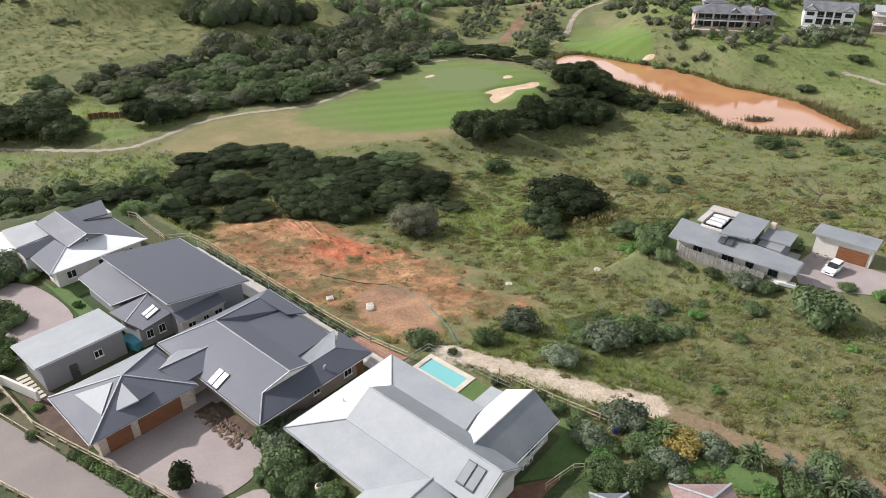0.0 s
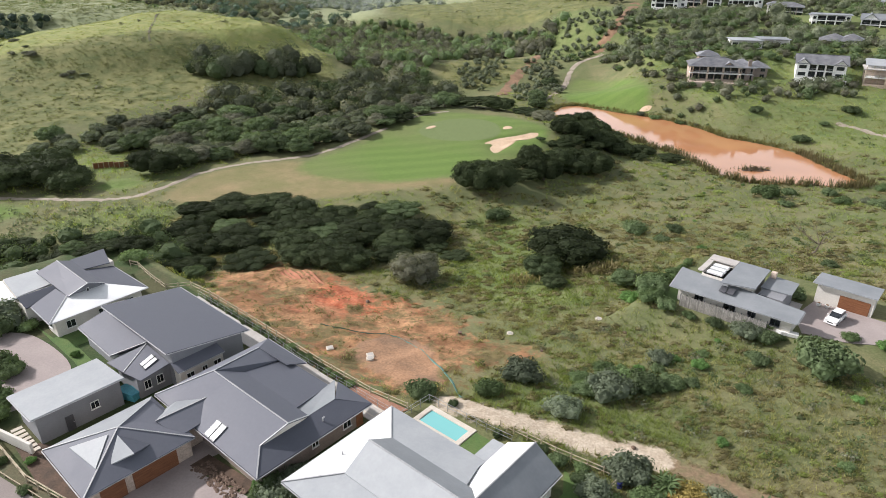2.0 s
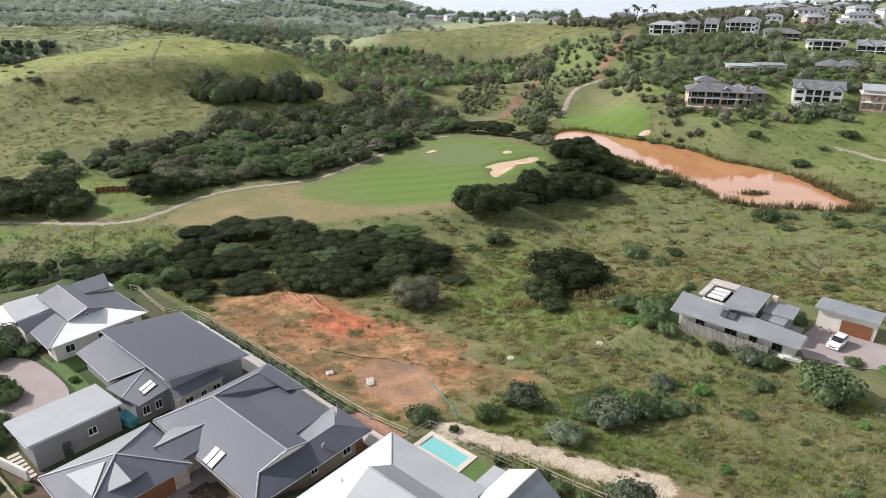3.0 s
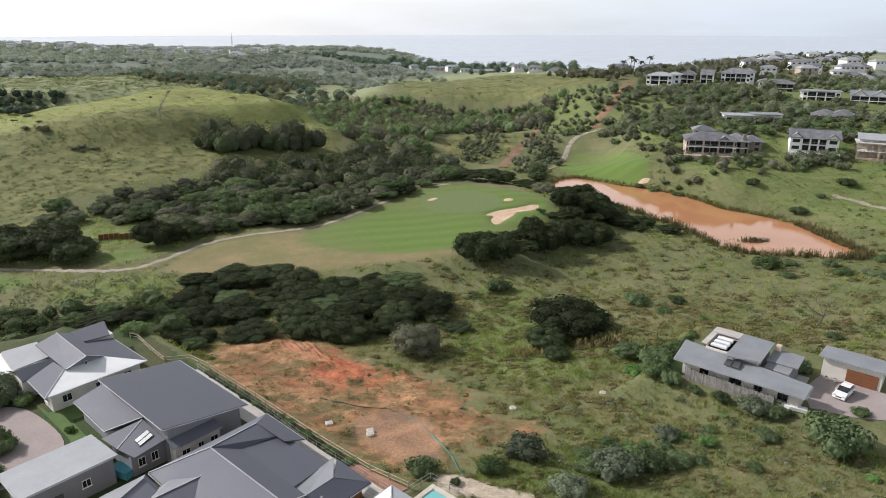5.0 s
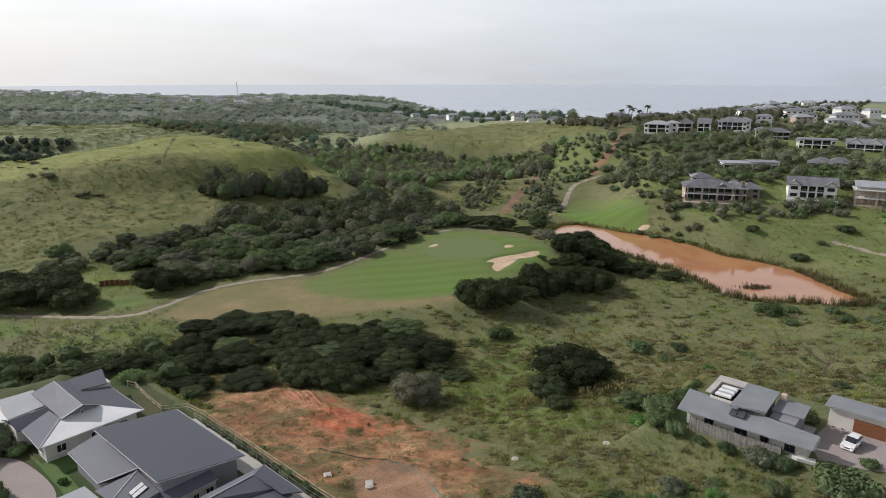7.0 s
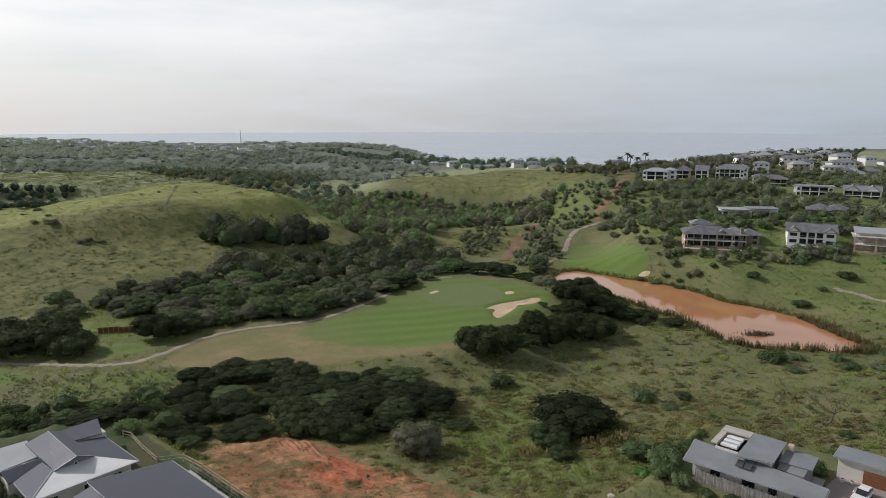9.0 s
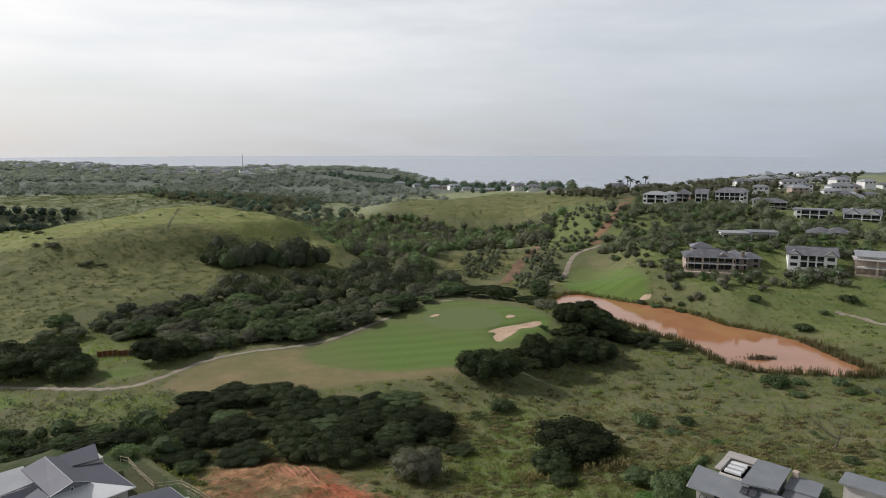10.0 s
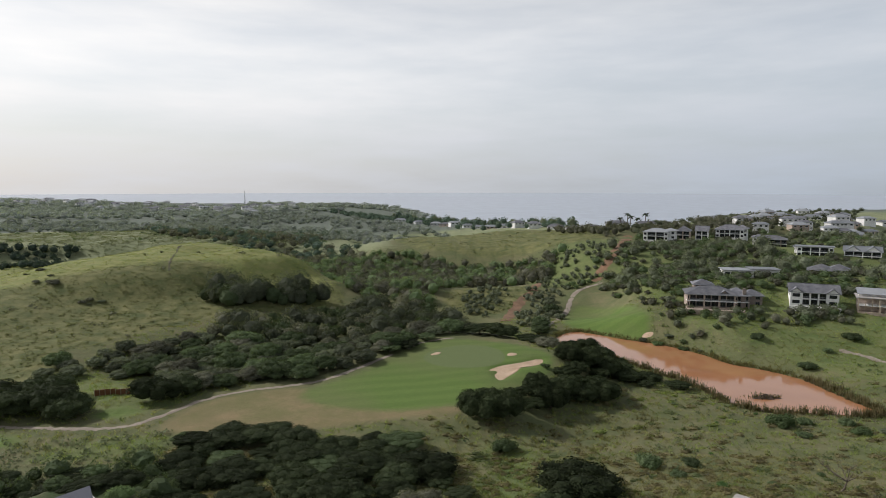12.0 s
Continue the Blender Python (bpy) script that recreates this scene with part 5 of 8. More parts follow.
sheet("pavement_court", rounded([(-59.2, 13.2), (-59.2, 23.8), (-54.2, 23.0), (-50.2, 23.9), (-46.6, 24.7), (-44.4, 23.8), (-43.3, 21.8), (-43.4, 18.8), (-44.6, 16.0), (-48.2, 14.7), (-54, 13.45)], 1), "paving", "pinkish-brown paved garage court", 0.07)
sheet("pavement_drive", rounded([(-104, 14), (-100, 21.2), (-92, 22.6), (-84, 22.4), (-80.5, 19), (-80.2, 14), (-83, 8.6), (-100, 7)], 2), "paving", "pinkish-brown paved curving driveway", 0.055)
sheet("pavement_side", rounded([(-42.8, 18.6), (-41.8, 21.8), (-39.8, 21.6), (-38.2, 17.2), (-40.6, 15.6), (-42.8, 16.6)], 1), "paving", "pinkish-brown paved side drive", 0.085)
sheet("road", [(-120, 0), (-120, 8), (-90, 8.0), (-71.8, 8.5), (-62, 10.5), (-53.2, 12.3), (-46, 13.8), (-36, 15.2), (-20, 16), (-20, 11), (-36, 10.6), (-46, 9.2), (-54.7, 7.2), (-62, 5.0), (-70, 3.2), (-90, 1.4)], "asphalt", "worn grey-brown estate road", 0.03)
sheet("terrace", [(-89.4, 40.2), (-58.8, 40.6), (-58.8, 43.2), (-89.4, 43.6)], "concrete", "pale concrete terrace behind the houses", 0.1)
sheet("terrace_long", [(-62.6, 40.7), (-46, 40.8), (-45.8, 43.1), (-62.6, 43.1)], "concrete", "pale concrete pool terrace behind the dark-roofed house", 0.14)
# ---- plants ----
def leaf_cards(points, normals, size, rng, droop=0.5):
    """A card for every point, turned more or less outwards."""
    n = len(points)
    nrm = normals + rng.normal(0, droop, (n, 3))
    nrm /= np.linalg.norm(nrm, axis=1, keepdims=True) + 1e-9
    a = np.cross(nrm, rng.normal(0, 1, (n, 3)))
    a /= np.linalg.norm(a, axis=1, keepdims=True) + 1e-9
    b = np.cross(nrm, a)
    s = (size * rng.uniform(0.6, 1.35, n))[:, None]
    ax, bx = a * s * 0.5, b * s * 0.36
    quad = np.stack([points - ax, points - bx + ax * 0.1, points + ax, points + bx + ax * 0.1], 1)
    return quad.reshape(-1, 3)


def crown_mesh(name, lobes, count, size, material, rng, core=0.84, low=-0.55):
    """A crown of many leaves round several lobes (x y z rx ry rz), over dark inner boughs."""
    lobes = np.array(lobes, float)
    area = (lobes[:, 3] * lobes[:, 4] + lobes[:, 3] * lobes[:, 5])
    pick = rng.choice(len(lobes), count, p=area / area.sum())
    d = rng.normal(0, 1, (count, 3))
    d[:, 2] = np.where(d[:, 2] < low, -d[:, 2], d[:, 2])
    d /= np.linalg.norm(d, axis=1, keepdims=True)
    r = rng.uniform(0.84, 1.1, count)[:, None]
    pts = lobes[pick, :3] + d * lobes[pick, 3:] * r
    v = leaf_cards(pts, d, size, rng, 0.34)
    faces = np.arange(len(v)).reshape(-1, 4).tolist()
    v = v.tolist()
    bm = bmesh.new()
    bmesh.ops.create_icosphere(bm, subdivisions=1, radius=1)
    ico = [q.co.copy() for q in bm.verts]
    tri = [[q.index for q in f.verts] for f in bm.faces]
    bm.free()
    for lb in lobes:
        k = len(v)
        v += [[lb[i] + q[i] * lb[3 + i] * core * (1 + 0.18 * math.sin(7 * q[0] + 5 * q[1] + lb[0])) for i in range(3)] for q in ico]
        faces += [[i + k for i in f] for f in tri]
    me = bpy.data.meshes.new(name)
    me.from_pydata(v, [], faces)
    me.materials.append(M[material])
    return me


def trunk_mesh(name, height, radius, limbs, rng, lean=0.3):
    s = Shape()
    base, top = Vector((0, 0, -0.6)), Vector((rng.normal(0, lean), rng.normal(0, lean), height))
    mid = base.lerp(top, 0.5) + Vector((rng.normal(0, lean), rng.normal(0, lean), 0))
    s.tube(base, mid, radius, radius * 0.75).tube(mid, top, radius * 0.75, radius * 0.5)
    for lx, ly, lz in limbs:
        knee = top.lerp(Vector((lx, ly, lz)), 0.5) + Vector((0, 0, -0.12 * height))
        s.tube(top, knee, radius * 0.45, radius * 0.28, 4).tube(knee, (lx, ly, lz), radius * 0.28, radius * 0.1, 4)
    return s.mesh(name, "bark")


def lobes_of(kind, rng):
    """Lobes for a crown about 1 wide to each side; the foot of the trunk is at 0."""
    out = []
    if kind == "broad":
        for k in range(11):
            a, r = k * 2.4, 0.25 + 0.45 * math.sqrt(k / 11)
            out.append((r * math.cos(a), r * math.sin(a), 0.95 - 0.55 * r * r - 0.1 + rng.uniform(-0.08, 0.1), 0.36, 0.36, 0.27))
        for k in range(7):
            a = k * 0.9
            out.append((0.62 * math.cos(a), 0.62 * math.sin(a), 0.42 + rng.uniform(-0.06, 0.06), 0.36, 0.36, 0.26))
    elif kind == "flat":
        for k in range(13):
            a, r = k * 2.4, 0.8 * math.sqrt((k + 0.3) / 13)
            out.append((r * math.cos(a), r * math.sin(a), 0.78 - 0.2 * r * r + rng.uniform(-0.06, 0.07), 0.3, 0.3, 0.13))
        for k in range(6):
            a = k * 1.05 + 0.4
            out.append((0.6 * math.cos(a), 0.6 * math.sin(a), 0.5 + rng.uniform(-0.06, 0.05), 0.3, 0.3, 0.12))
    elif kind == "tall":
        for k in range(12):
            t = k / 12
            a, r = k * 2.4, (0.25 + 0.35 * rng.uniform()) * (1 - 0.7 * t * t)
            out.append((r * math.cos(a), r * math.sin(a), 0.45 + 0.85 * t, 0.46 - 0.14 * t, 0.46 - 0.14 * t, 0.34))
    else:
        for k in range(9):
            a, r = k * 2.4, 0.65 * math.sqrt((k + 0.2) / 9)
            out.append((r * math.cos(a), r * math.sin(a), 0.42 - 0.3 * r * r + rng.uniform(-0.05, 0.12), 0.4, 0.4, 0.36))
    return out


PROTOS = {}


def tree_proto(key, name, kind, half, leaves, leaf, material, label, category="tree", trunk=0.3):
    """The first tree of its kind, to be copied. half: half the crown's width in metres."""
    rng = np.random.default_rng(len(PROTOS) + 11)
    lobes = [tuple(c * half for c in lb) for lb in lobes_of(kind, rng)]
    ob = tagged(new(name), label, category)
    top = max(lb[2] for lb in lobes)
    limbs = [(lb[0] * 0.8, lb[1] * 0.8, lb[2]) for lb in lobes[::3]]
    part("trunk", trunk_mesh("trunk", top * 0.4, trunk, limbs, rng, 0.05 * half), ob)
    part("crown", crown_mesh("crown", lobes, leaves, leaf, material, rng), ob)
    PROTOS[key] = [ob, False, half]


def plant(key, x, y, half, yaw=None, squash=1.0, sink=0.0, **tags):
    """Plants one with a crown of that half width."""
    ob, used, size = PROTOS[key]
    yaw = random.uniform(0, 360) if yaw is None else yaw
    k = half / size
    m = pose(x, y, drape(x, y, -sink), random.uniform(-4, 4), random.uniform(-4, 4), yaw) @ Matrix.Diagonal((k, k * random.uniform(0.88, 1.12), k * squash, 1))
    if used:
        ob = copy_thing(ob, m)
    else:
        ob.matrix_basis = m
        PROTOS[key][1] = True
    return tagged(ob, **tags)


tree_proto("broad_a", "tree", "broad", 5.0, 5200, 0.33, "leaf_dark", "broad dark green tree with a domed crown")
tree_proto("broad_b", "tree", "broad", 5.0, 5200, 0.33, "leaf_mid", "broad mid-green tree with a domed crown")
tree_proto("broad_c", "tree", "broad", 5.0, 5200, 0.32, "leaf_olive", "broad olive-green tree with a domed crown")
tree_proto("flat_a", "tree", "flat", 5.5, 5000, 0.32, "leaf_dark", "spreading flat-topped dark green thorn tree")
tree_proto("flat_b", "tree", "flat", 5.5, 5000, 0.32, "leaf_mid", "spreading flat-topped green thorn tree")
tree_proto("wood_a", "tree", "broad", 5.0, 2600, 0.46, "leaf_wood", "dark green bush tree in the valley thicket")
tree_proto("wood_b", "tree", "broad", 5.0, 2600, 0.46, "leaf_mid", "green bush tree in the valley thicket")
tree_proto("wood_c", "tree", "tall", 4.0, 2400, 0.42, "leaf_olive", "grey-green bush tree in the valley thicket")
tree_proto("bush_a", "shrub", "bush", 1.5, 1250, 0.17, "leaf_mid", "rounded green shrub in the grass", "shrub", 0.06)
tree_proto("bush_b", "shrub", "bush", 1.5, 1250, 0.17, "leaf_garden", "rounded dark green shrub in the grass", "shrub", 0.06)
tree_proto("bush_c", "shrub", "bush", 1.5, 1250, 0.16, "leaf_silver", "rounded silver-grey shrub in the grass", "shrub", 0.06)
tree_proto("bush_d", "shrub", "bush", 1.5, 1250, 0.17, "leaf_bright", "rounded fresh green shrub in the grass", "shrub", 0.06)


def scatter(outline, gap, rng, avoid=()):
    """Points spread over an outline, at least gap apart."""
    o = np.array(outline)
    lo, hi = o.min(0), o.max(0)
    n = int((hi - lo).prod() / gap ** 2 * 3.0)
    cand = rng.uniform(lo, hi, (n, 2))
    cand = cand[inside(cand[:, 0], cand[:, 1], outline) > 0]
    for other in avoid:
        cand = cand[inside(cand[:, 0], cand[:, 1], other) < 1]
    kept, cells = [], {}
    for x, y in cand:
        c = (int(x // gap), int(y // gap))
        if all((x - px) ** 2 + (y - py) ** 2 > gap * gap for i in (-1, 0, 1) for j in (-1, 0, 1) for px, py in cells.get((c[0] + i, c[1] + j), ())):
            cells.setdefault(c, []).append((x, y))
            kept.append((x, y))
    return kept
rng = np.random.default_rng(5)
# the belt of trees in the dip behind the houses
BELT = [(-69, 148), (-67, 157), (-54, 158), (-32, 153), (-12, 152), (3, 146), (4, 124), (-9, 118), (-20, 117), (-36, 118), (-47, 124), (-58, 136)]
STRIP = [(-112, 128), (-72, 134), (-56, 138), (-46, 120), (-54, 113), (-72, 109), (-112, 114)]
for x, y in scatter(BELT, 6.5, rng):
    plant(random.choice(("flat_a", "broad_a", "broad_a", "flat_b", "broad_a")), x, y, random.uniform(3.6, 6.2), squash=random.uniform(0.6, 0.85))
for x, y in scatter(STRIP, 6.0, rng, (BELT,)):
    plant(random.choice(("flat_a", "flat_b", "broad_a")), x, y, random.uniform(3.0, 5.0), squash=random.uniform(0.6, 0.8))
for x, y, half, key in ((-22, 121, 5.6, "broad_a"), (-5, 112, 5.4, "broad_c"), (26, 121, 7.4, "broad_a"), (20, 113, 4.0, "broad_b"), (21, 107, 2.2, "broad_a"), (-60, 150, 5.6, "flat_a"), (34, 106, 3.2, "broad_b"), (37, 102, 2.6, "broad_a")):
    plant(key, x, y, half, squash=0.9)
for x, y in scatter([(-47, 112), (-57, 107), (-74, 119), (-66, 127), (-50, 122)], 4.4, rng):
    plant(random.choice(("broad_a", "broad_b", "flat_a")), x, y, random.uniform(2.2, 3.6), squash=random.uniform(0.7, 0.95))
for x, y in scatter([place(u, v) for u, v in ((-140, 30), (-118, 38.5), (-110.5, 41), (-109, 46), (-140, 47))], 3.6, rng):
    plant(random.choice(("broad_a", "broad_b", "flat_a", "bush_b")), x, y, random.uniform(1.8, 3.2), squash=random.uniform(0.7, 0.95))
# on the mound of the green and along its shoulder
MOUND = [(5, 166), (8, 177), (18, 176), (25, 190), (34, 205), (42, 222), (48, 250), (58, 262), (64, 240), (62, 222), (50, 196), (38, 187), (28, 178), (16, 165)]
for x, y in scatter(MOUND, 5.8, rng, (BUNKER,)):
    plant(random.choice(("flat_a", "broad_a", "broad_a")), x, y, random.uniform(4.0, 6.0), squash=random.uniform(1.2, 1.55))
for x, y in scatter([(57, 244), (78, 218), (80, 209), (60, 214)], 7.0, rng, (POND,)):
    plant(random.choice(("flat_a", "broad_a")), x, y, random.uniform(3.5, 5.0), squash=0.85)
for x, y, half, key in ((14, 256, 7.5, "flat_a"), (33, 246, 6, "flat_a"), (38, 238, 4.5, "broad_c"), (-7, 243, 4.0, "flat_b"), (-14, 232, 5.5, "flat_a"), (-20, 226, 5, "flat_b"), (52, 262, 4.5, "broad_a"), (22, 252, 6, "broad_a"), (2, 258, 6, "wood_b")):
    plant(key, x, y, half, squash=0.85)
for x, y, half in ((10, 171, 1.3), (33, 210, 1.6)):
    plant("flat_b", x, y, half, squash=1.1)
for x, y, half in ((-110, 174, 7.5), (-102, 170, 6), (-119, 170, 7), (-126, 178, 7), (-116, 184, 7), (-84, 183, 6.5), (-78, 190, 5)):
    plant("broad_a", x, y, half, squash=1.1)
# the thicket that fills the valley
THICKET = [(-148, 226), (-148, 240), (-141, 250), (-133, 256), (-126, 267), (-117, 273), (-109, 282), (-107, 296), (-98, 308), (-84, 316), (-70, 332), (-50, 350), (-24, 366), (2, 340), (8, 318), (10, 270), (-13, 240), (-27, 217), (-40, 204), (-50, 199), (-68, 197), (-76, 193), (-92, 208), (-104, 232), (-130, 228)]
thicket = scatter(THICKET, 5.6, rng, (MOWN,))
far_thicket = [p for p in thicket if p[1] > 282]
for x, y in [p for p in thicket if p[1] <= 282]:
    key = random.choice(("wood_a", "wood_a", "wood_b", "wood_a", "wood_c"))
    plant(key, x, y, random.uniform(3.6, 6.2), squash=random.uniform(0.6, 0.75) if key == "wood_c" else random.uniform(0.8, 1.1))
# scattered shrubs in the field
for x, y, half, key in ((10.9, 71.5, 3.0, "bush_c"), (6, 68, 1.5, "bush_b"), (15, 64, 1.25, "bush_c"), (-2.5, 67, 2.4, "bush_a"), (36, 75, 1.4, "bush_d"), (52.2, 73.4, 2.9, "bush_a"), (22, 68, 1.7, "bush_c"), (27, 70, 1.6, "bush_a"), (25, 72, 1.5, "bush_b"), (14, 150, 2, "bush_a"), (45, 139, 2, "bush_a"), (94, 176, 3, "bush_b")):
    plant(key, x, y, half)
# thick patches of shrub in the field
for px, py, n, sp in ((22, 74, 9, 3.6), (28, 72, 8, 3.2), (24, 69, 6, 3.0), (40, 77, 5, 3.0), (48, 80, 3, 2.6), (33, 70, 3, 2.0)):
    for k in range(n):
        plant(random.choice(("bush_a", "bush_a", "bush_b", "bush_a", "bush_d")), px + random.gauss(0, sp), py + random.gauss(0, sp * 0.6), random.uniform(0.6, 1.35), squash=random.uniform(0.65, 0.95))
# bare tree on the slope, shrubs on the slopes and round the pond, the islet
bare = tagged(new("bare_tree"), "leafless pale grey tree on the grassy slope", "tree")
brng = np.random.default_rng(3)
bare_limbs = [(2.6 * math.cos(a) * k, 2.6 * math.sin(a) * k, 2.2 + 1.6 * h) for a, k, h in ((0.2, 1, 0.6), (1.1, 0.8, 1), (2.0, 1, 0.5), (3.0, 0.9, 0.9), (3.9, 1, 0.6), (4.8, 0.7, 1.1), (5.6, 1, 0.7))]
part("trunk", trunk_mesh("trunk", 1.6, 0.16, bare_limbs, brng), bare)
for lx, ly, lz in bare_limbs:
    for k in range(7):
        f = 0.5 + 0.07 * k
        twig = Shape().tube((lx * f, ly * f, 1.4 + (lz - 1.4) * f), (lx * f + brng.normal(0, 0.6), ly * f + brng.normal(0, 0.6), 1.5 + (lz - 1.4) * f + brng.uniform(0.3, 1.0)), 0.03, 0.01, 3)
        part("twig", twig.mesh("twig", "bark"), bare)
bare.matrix_basis = pose(78, 124, drape(78, 124, 0)) @ Matrix.Scale(1.5, 4)
SLOPES = [(30, 108), (50, 112), (110, 112), (150, 150), (140, 186), (100, 184), (70, 196), (62, 176), (40, 150)]
for x, y in scatter(SLOPES, 11.0, rng):
    if not (-36 < x * CU + y * SU < -2 and 90 < -x * SU + y * CU < 118):
        for k in range(random.randint(0, 1)):
            plant(random.choice(("bush_a", "bush_d", "bush_a")), x + random.gauss(0, 1.8), y + random.gauss(0, 1.0), random.uniform(0.6, 1.7), squash=random.uniform(0.55, 0.85))
for x, y in scatter([(110, 150), (150, 140), (160, 180), (128, 186), (110, 180)], 8.0, rng):
    plant(random.choice(("wood_a", "wood_b", "bush_b")), x, y, random.uniform(2.0, 3.4), squash=0.8)
for x, y in scatter([(20, 60), (44, 52), (75, 60), (72, 78), (40, 86), (24, 76)], 8.5, rng):
    plant(random.choice(("bush_a", "bush_d", "bush_b", "bush_c")), x, y, random.uniform(0.6, 1.1), squash=0.8)
for x, y in scatter([(140, 200), (200, 180), (215, 240), (185, 268), (140, 262), (118, 252), (112, 240), (130, 222)], 17.0, rng, (POND,)):
    plant(random.choice(("bush_a", "bush_d", "wood_b")), x, y, random.uniform(1.2, 2.6), squash=0.85)
for x, y in scatter([(58, 290), (72, 290), (100, 276), (108, 258), (96, 262), (76, 276), (62, 288)], 6.0, rng, (POND, FAR_GREEN)):
    plant(random.choice(("bush_b", "wood_a")), x, y, random.uniform(1.4, 2.6), squash=0.85)
for x, y in scatter([(36, 300), (44, 290), (62, 370), (54, 380), (60, 330)], 7.0, rng, (FAR_GREEN,)):
    plant(random.choice(("wood_a", "wood_b")), x, y, random.uniform(3, 4.6))
islet = Shape()
for k in range(14):
    a, r = k * 2.4, 0.3 * k
    islet.add([(103.2 + 1.05 * r * math.cos(a) + q[0], 204.6 + 0.4 * r * math.sin(a) + q[1], -16.15 + q[2]) for q in ((-1.5, -0.9, 0), (1.5, -0.9, 0), (1.5, 0.9, 0), (-1.5, 0.9, 0), (0.1, 0, 1.6 - 0.09 * k))], [(0, 1, 4), (1, 2, 4), (2, 3, 4), (3, 0, 4)])
tagged(new("islet", islet.mesh("islet", "soil_dark")), "low muddy islet with reeds in the pond", "islet", kind="structure")
# clumps of bush on the cane slope
for cx, cy, n, spread_ in ((-205, 330, 5, 6), (-178, 318, 4, 6), (-228, 352, 3, 5)):
    for k in range(n):
        plant(random.choice(("wood_a", "wood_c")), cx + random.gauss(0, spread_), cy + random.gauss(0, spread_ * 0.6), random.uniform(1.4, 2.8), squash=0.5)
furrows = tagged(new("soil_furrows"), "freshly turned ridges of red soil", "soil")
for k in range(6):
    fr = Shape()
    w, n = 0.34 + 0.05 * (k % 3), 8
    for j in range(n):
        x, y = -33.0 + k * 1.35 + j * 0.62, 116.6 - k * 0.3 - j * (0.8 + 0.03 * k)
        f = w * math.sin(math.pi * (j + 0.6) / (n + 0.2)) + 0.06
        z = drape(x, y, 0)
        fr.v += [(x - f * 0.8, y - f * 0.6, z - 0.1), (x, y, z + f * 0.75), (x + f * 0.8, y + f * 0.6, z - 0.1)]
    fr.f += [(3 * j + i, 3 * j + (i + 1) % 3, 3 * j + 3 + (i + 1) % 3, 3 * j + 3 + i) for j in range(n - 1) for i in range(3)] + [(2, 1, 0), (3 * n - 3, 3 * n - 2, 3 * n - 1)]
    part("furrow", fr.mesh("furrow", "red_cut"), furrows)
bank = tagged(new("retaining_bank"), "brown timber-faced bank beside the cart path", "retaining wall")
for k in range(14):
    x, y = -103 + k * 1.35, 187 + k * 0.42
    z = drape(x, y, 0)
    part("panel", Shape().chamfered(-0.66, -0.12, -0.8, 0.66, 0.12, 1.7, 0.03).mesh("panel", "timber_door"), bank).matrix_basis = pose(x, y, z, 0, 0, 17)
    part("post", Shape().tube((0, -0.2, -0.6), (0, -0.2, 2.0), 0.1, 0.09, 6).mesh("post", "timber_pole"), bank).matrix_basis = pose(x - 0.66, y - 0.2, z)

# clipped hedge beside the far house
for k in range(15):
    plant("bush_b", 35.0 + 0.72 * k, 94.0 + 0.84 * k, random.uniform(0.5, 0.65), squash=1.3)
# ---- villas on the hillside ----
def villa(x, y, w, d, storeys, yaw, wall, roof, kind, label, bays=4, lift=0.0, storey=3.0, deck=True, category="house", depth=2.2, glass=True, ends=0.0, pitch=0.46, house=None, off=(0, 0, 0), low=-4):
    """A house of several storeys with bays of windows, floors, columns and a roof. Its front looks along its own -y.
    With house given, one more block of that house, off by so much."""
    h = house or empty("house", x, y, float(surface(x, y)) + lift, yaw, label=label, category=category)
    ox, oy, oz = off

    def put(name, s, mat, tag=""):
        ob = part(name, s.mesh(name, mat), h, tag)
        ob.matrix_basis = pose(ox, oy, oz)
        return ob

    top, front = storeys * storey, -d / 2 - depth
    put("wall", Shape().chamfered(-w / 2, -d / 2, low, w / 2, d / 2, top, 0.05), wall)
    bay = (w - 2 * ends) / bays
    for s in range(storeys):
        z = s * storey
        if deck:
            put("balcony", Shape().chamfered(-w / 2 - 0.1, front, z - 0.22 - (2.5 if not s else 0), w / 2 + 0.1, -d / 2 + 0.02, z + 0.12, 0.04), "wall_white" if s else wall)
            if s:
                rail = Shape().box(-w / 2 + ends, front + 0.06, z + 1.0, w / 2 - ends, front + 0.14, z + 1.1).box(-w / 2 + ends, front + 0.06, z + 0.3, w / 2 - ends, front + 0.12, z + 0.36)
                for k in range(bays * 2 + 1):
                    px = -w / 2 + ends + (w - 2 * ends) * k / (bays * 2)
                    rail.box(px - 0.04, front + 0.06, z + 0.1, px + 0.04, front + 0.12, z + 1.0)
                put("railing", rail, "trim_pale")
        for b in range(bays if glass else 0):
            cx = -w / 2 + ends + bay * (b + 0.5)
            ww, hh = bay * (0.88 if deck else 0.45), 2.4 if deck else 1.5
            ob = part("window", Shape().box(-ww / 2, -0.1, 0, ww / 2, 0.05, 0.12).box(-ww / 2, -0.1, hh - 0.12, ww / 2, 0.05, hh).box(-ww / 2, -0.1, 0, -ww / 2 + 0.12, 0.05, hh).box(ww / 2 - 0.12, -0.1, 0, ww / 2, 0.05, hh).box(-0.05, -0.1, 0, 0.05, 0.05, hh).mesh("window", "trim_dark"), h)
            ob.matrix_basis = pose(cx + ox, -d / 2 + oy, z + oz + (0.14 if deck else 0.9))
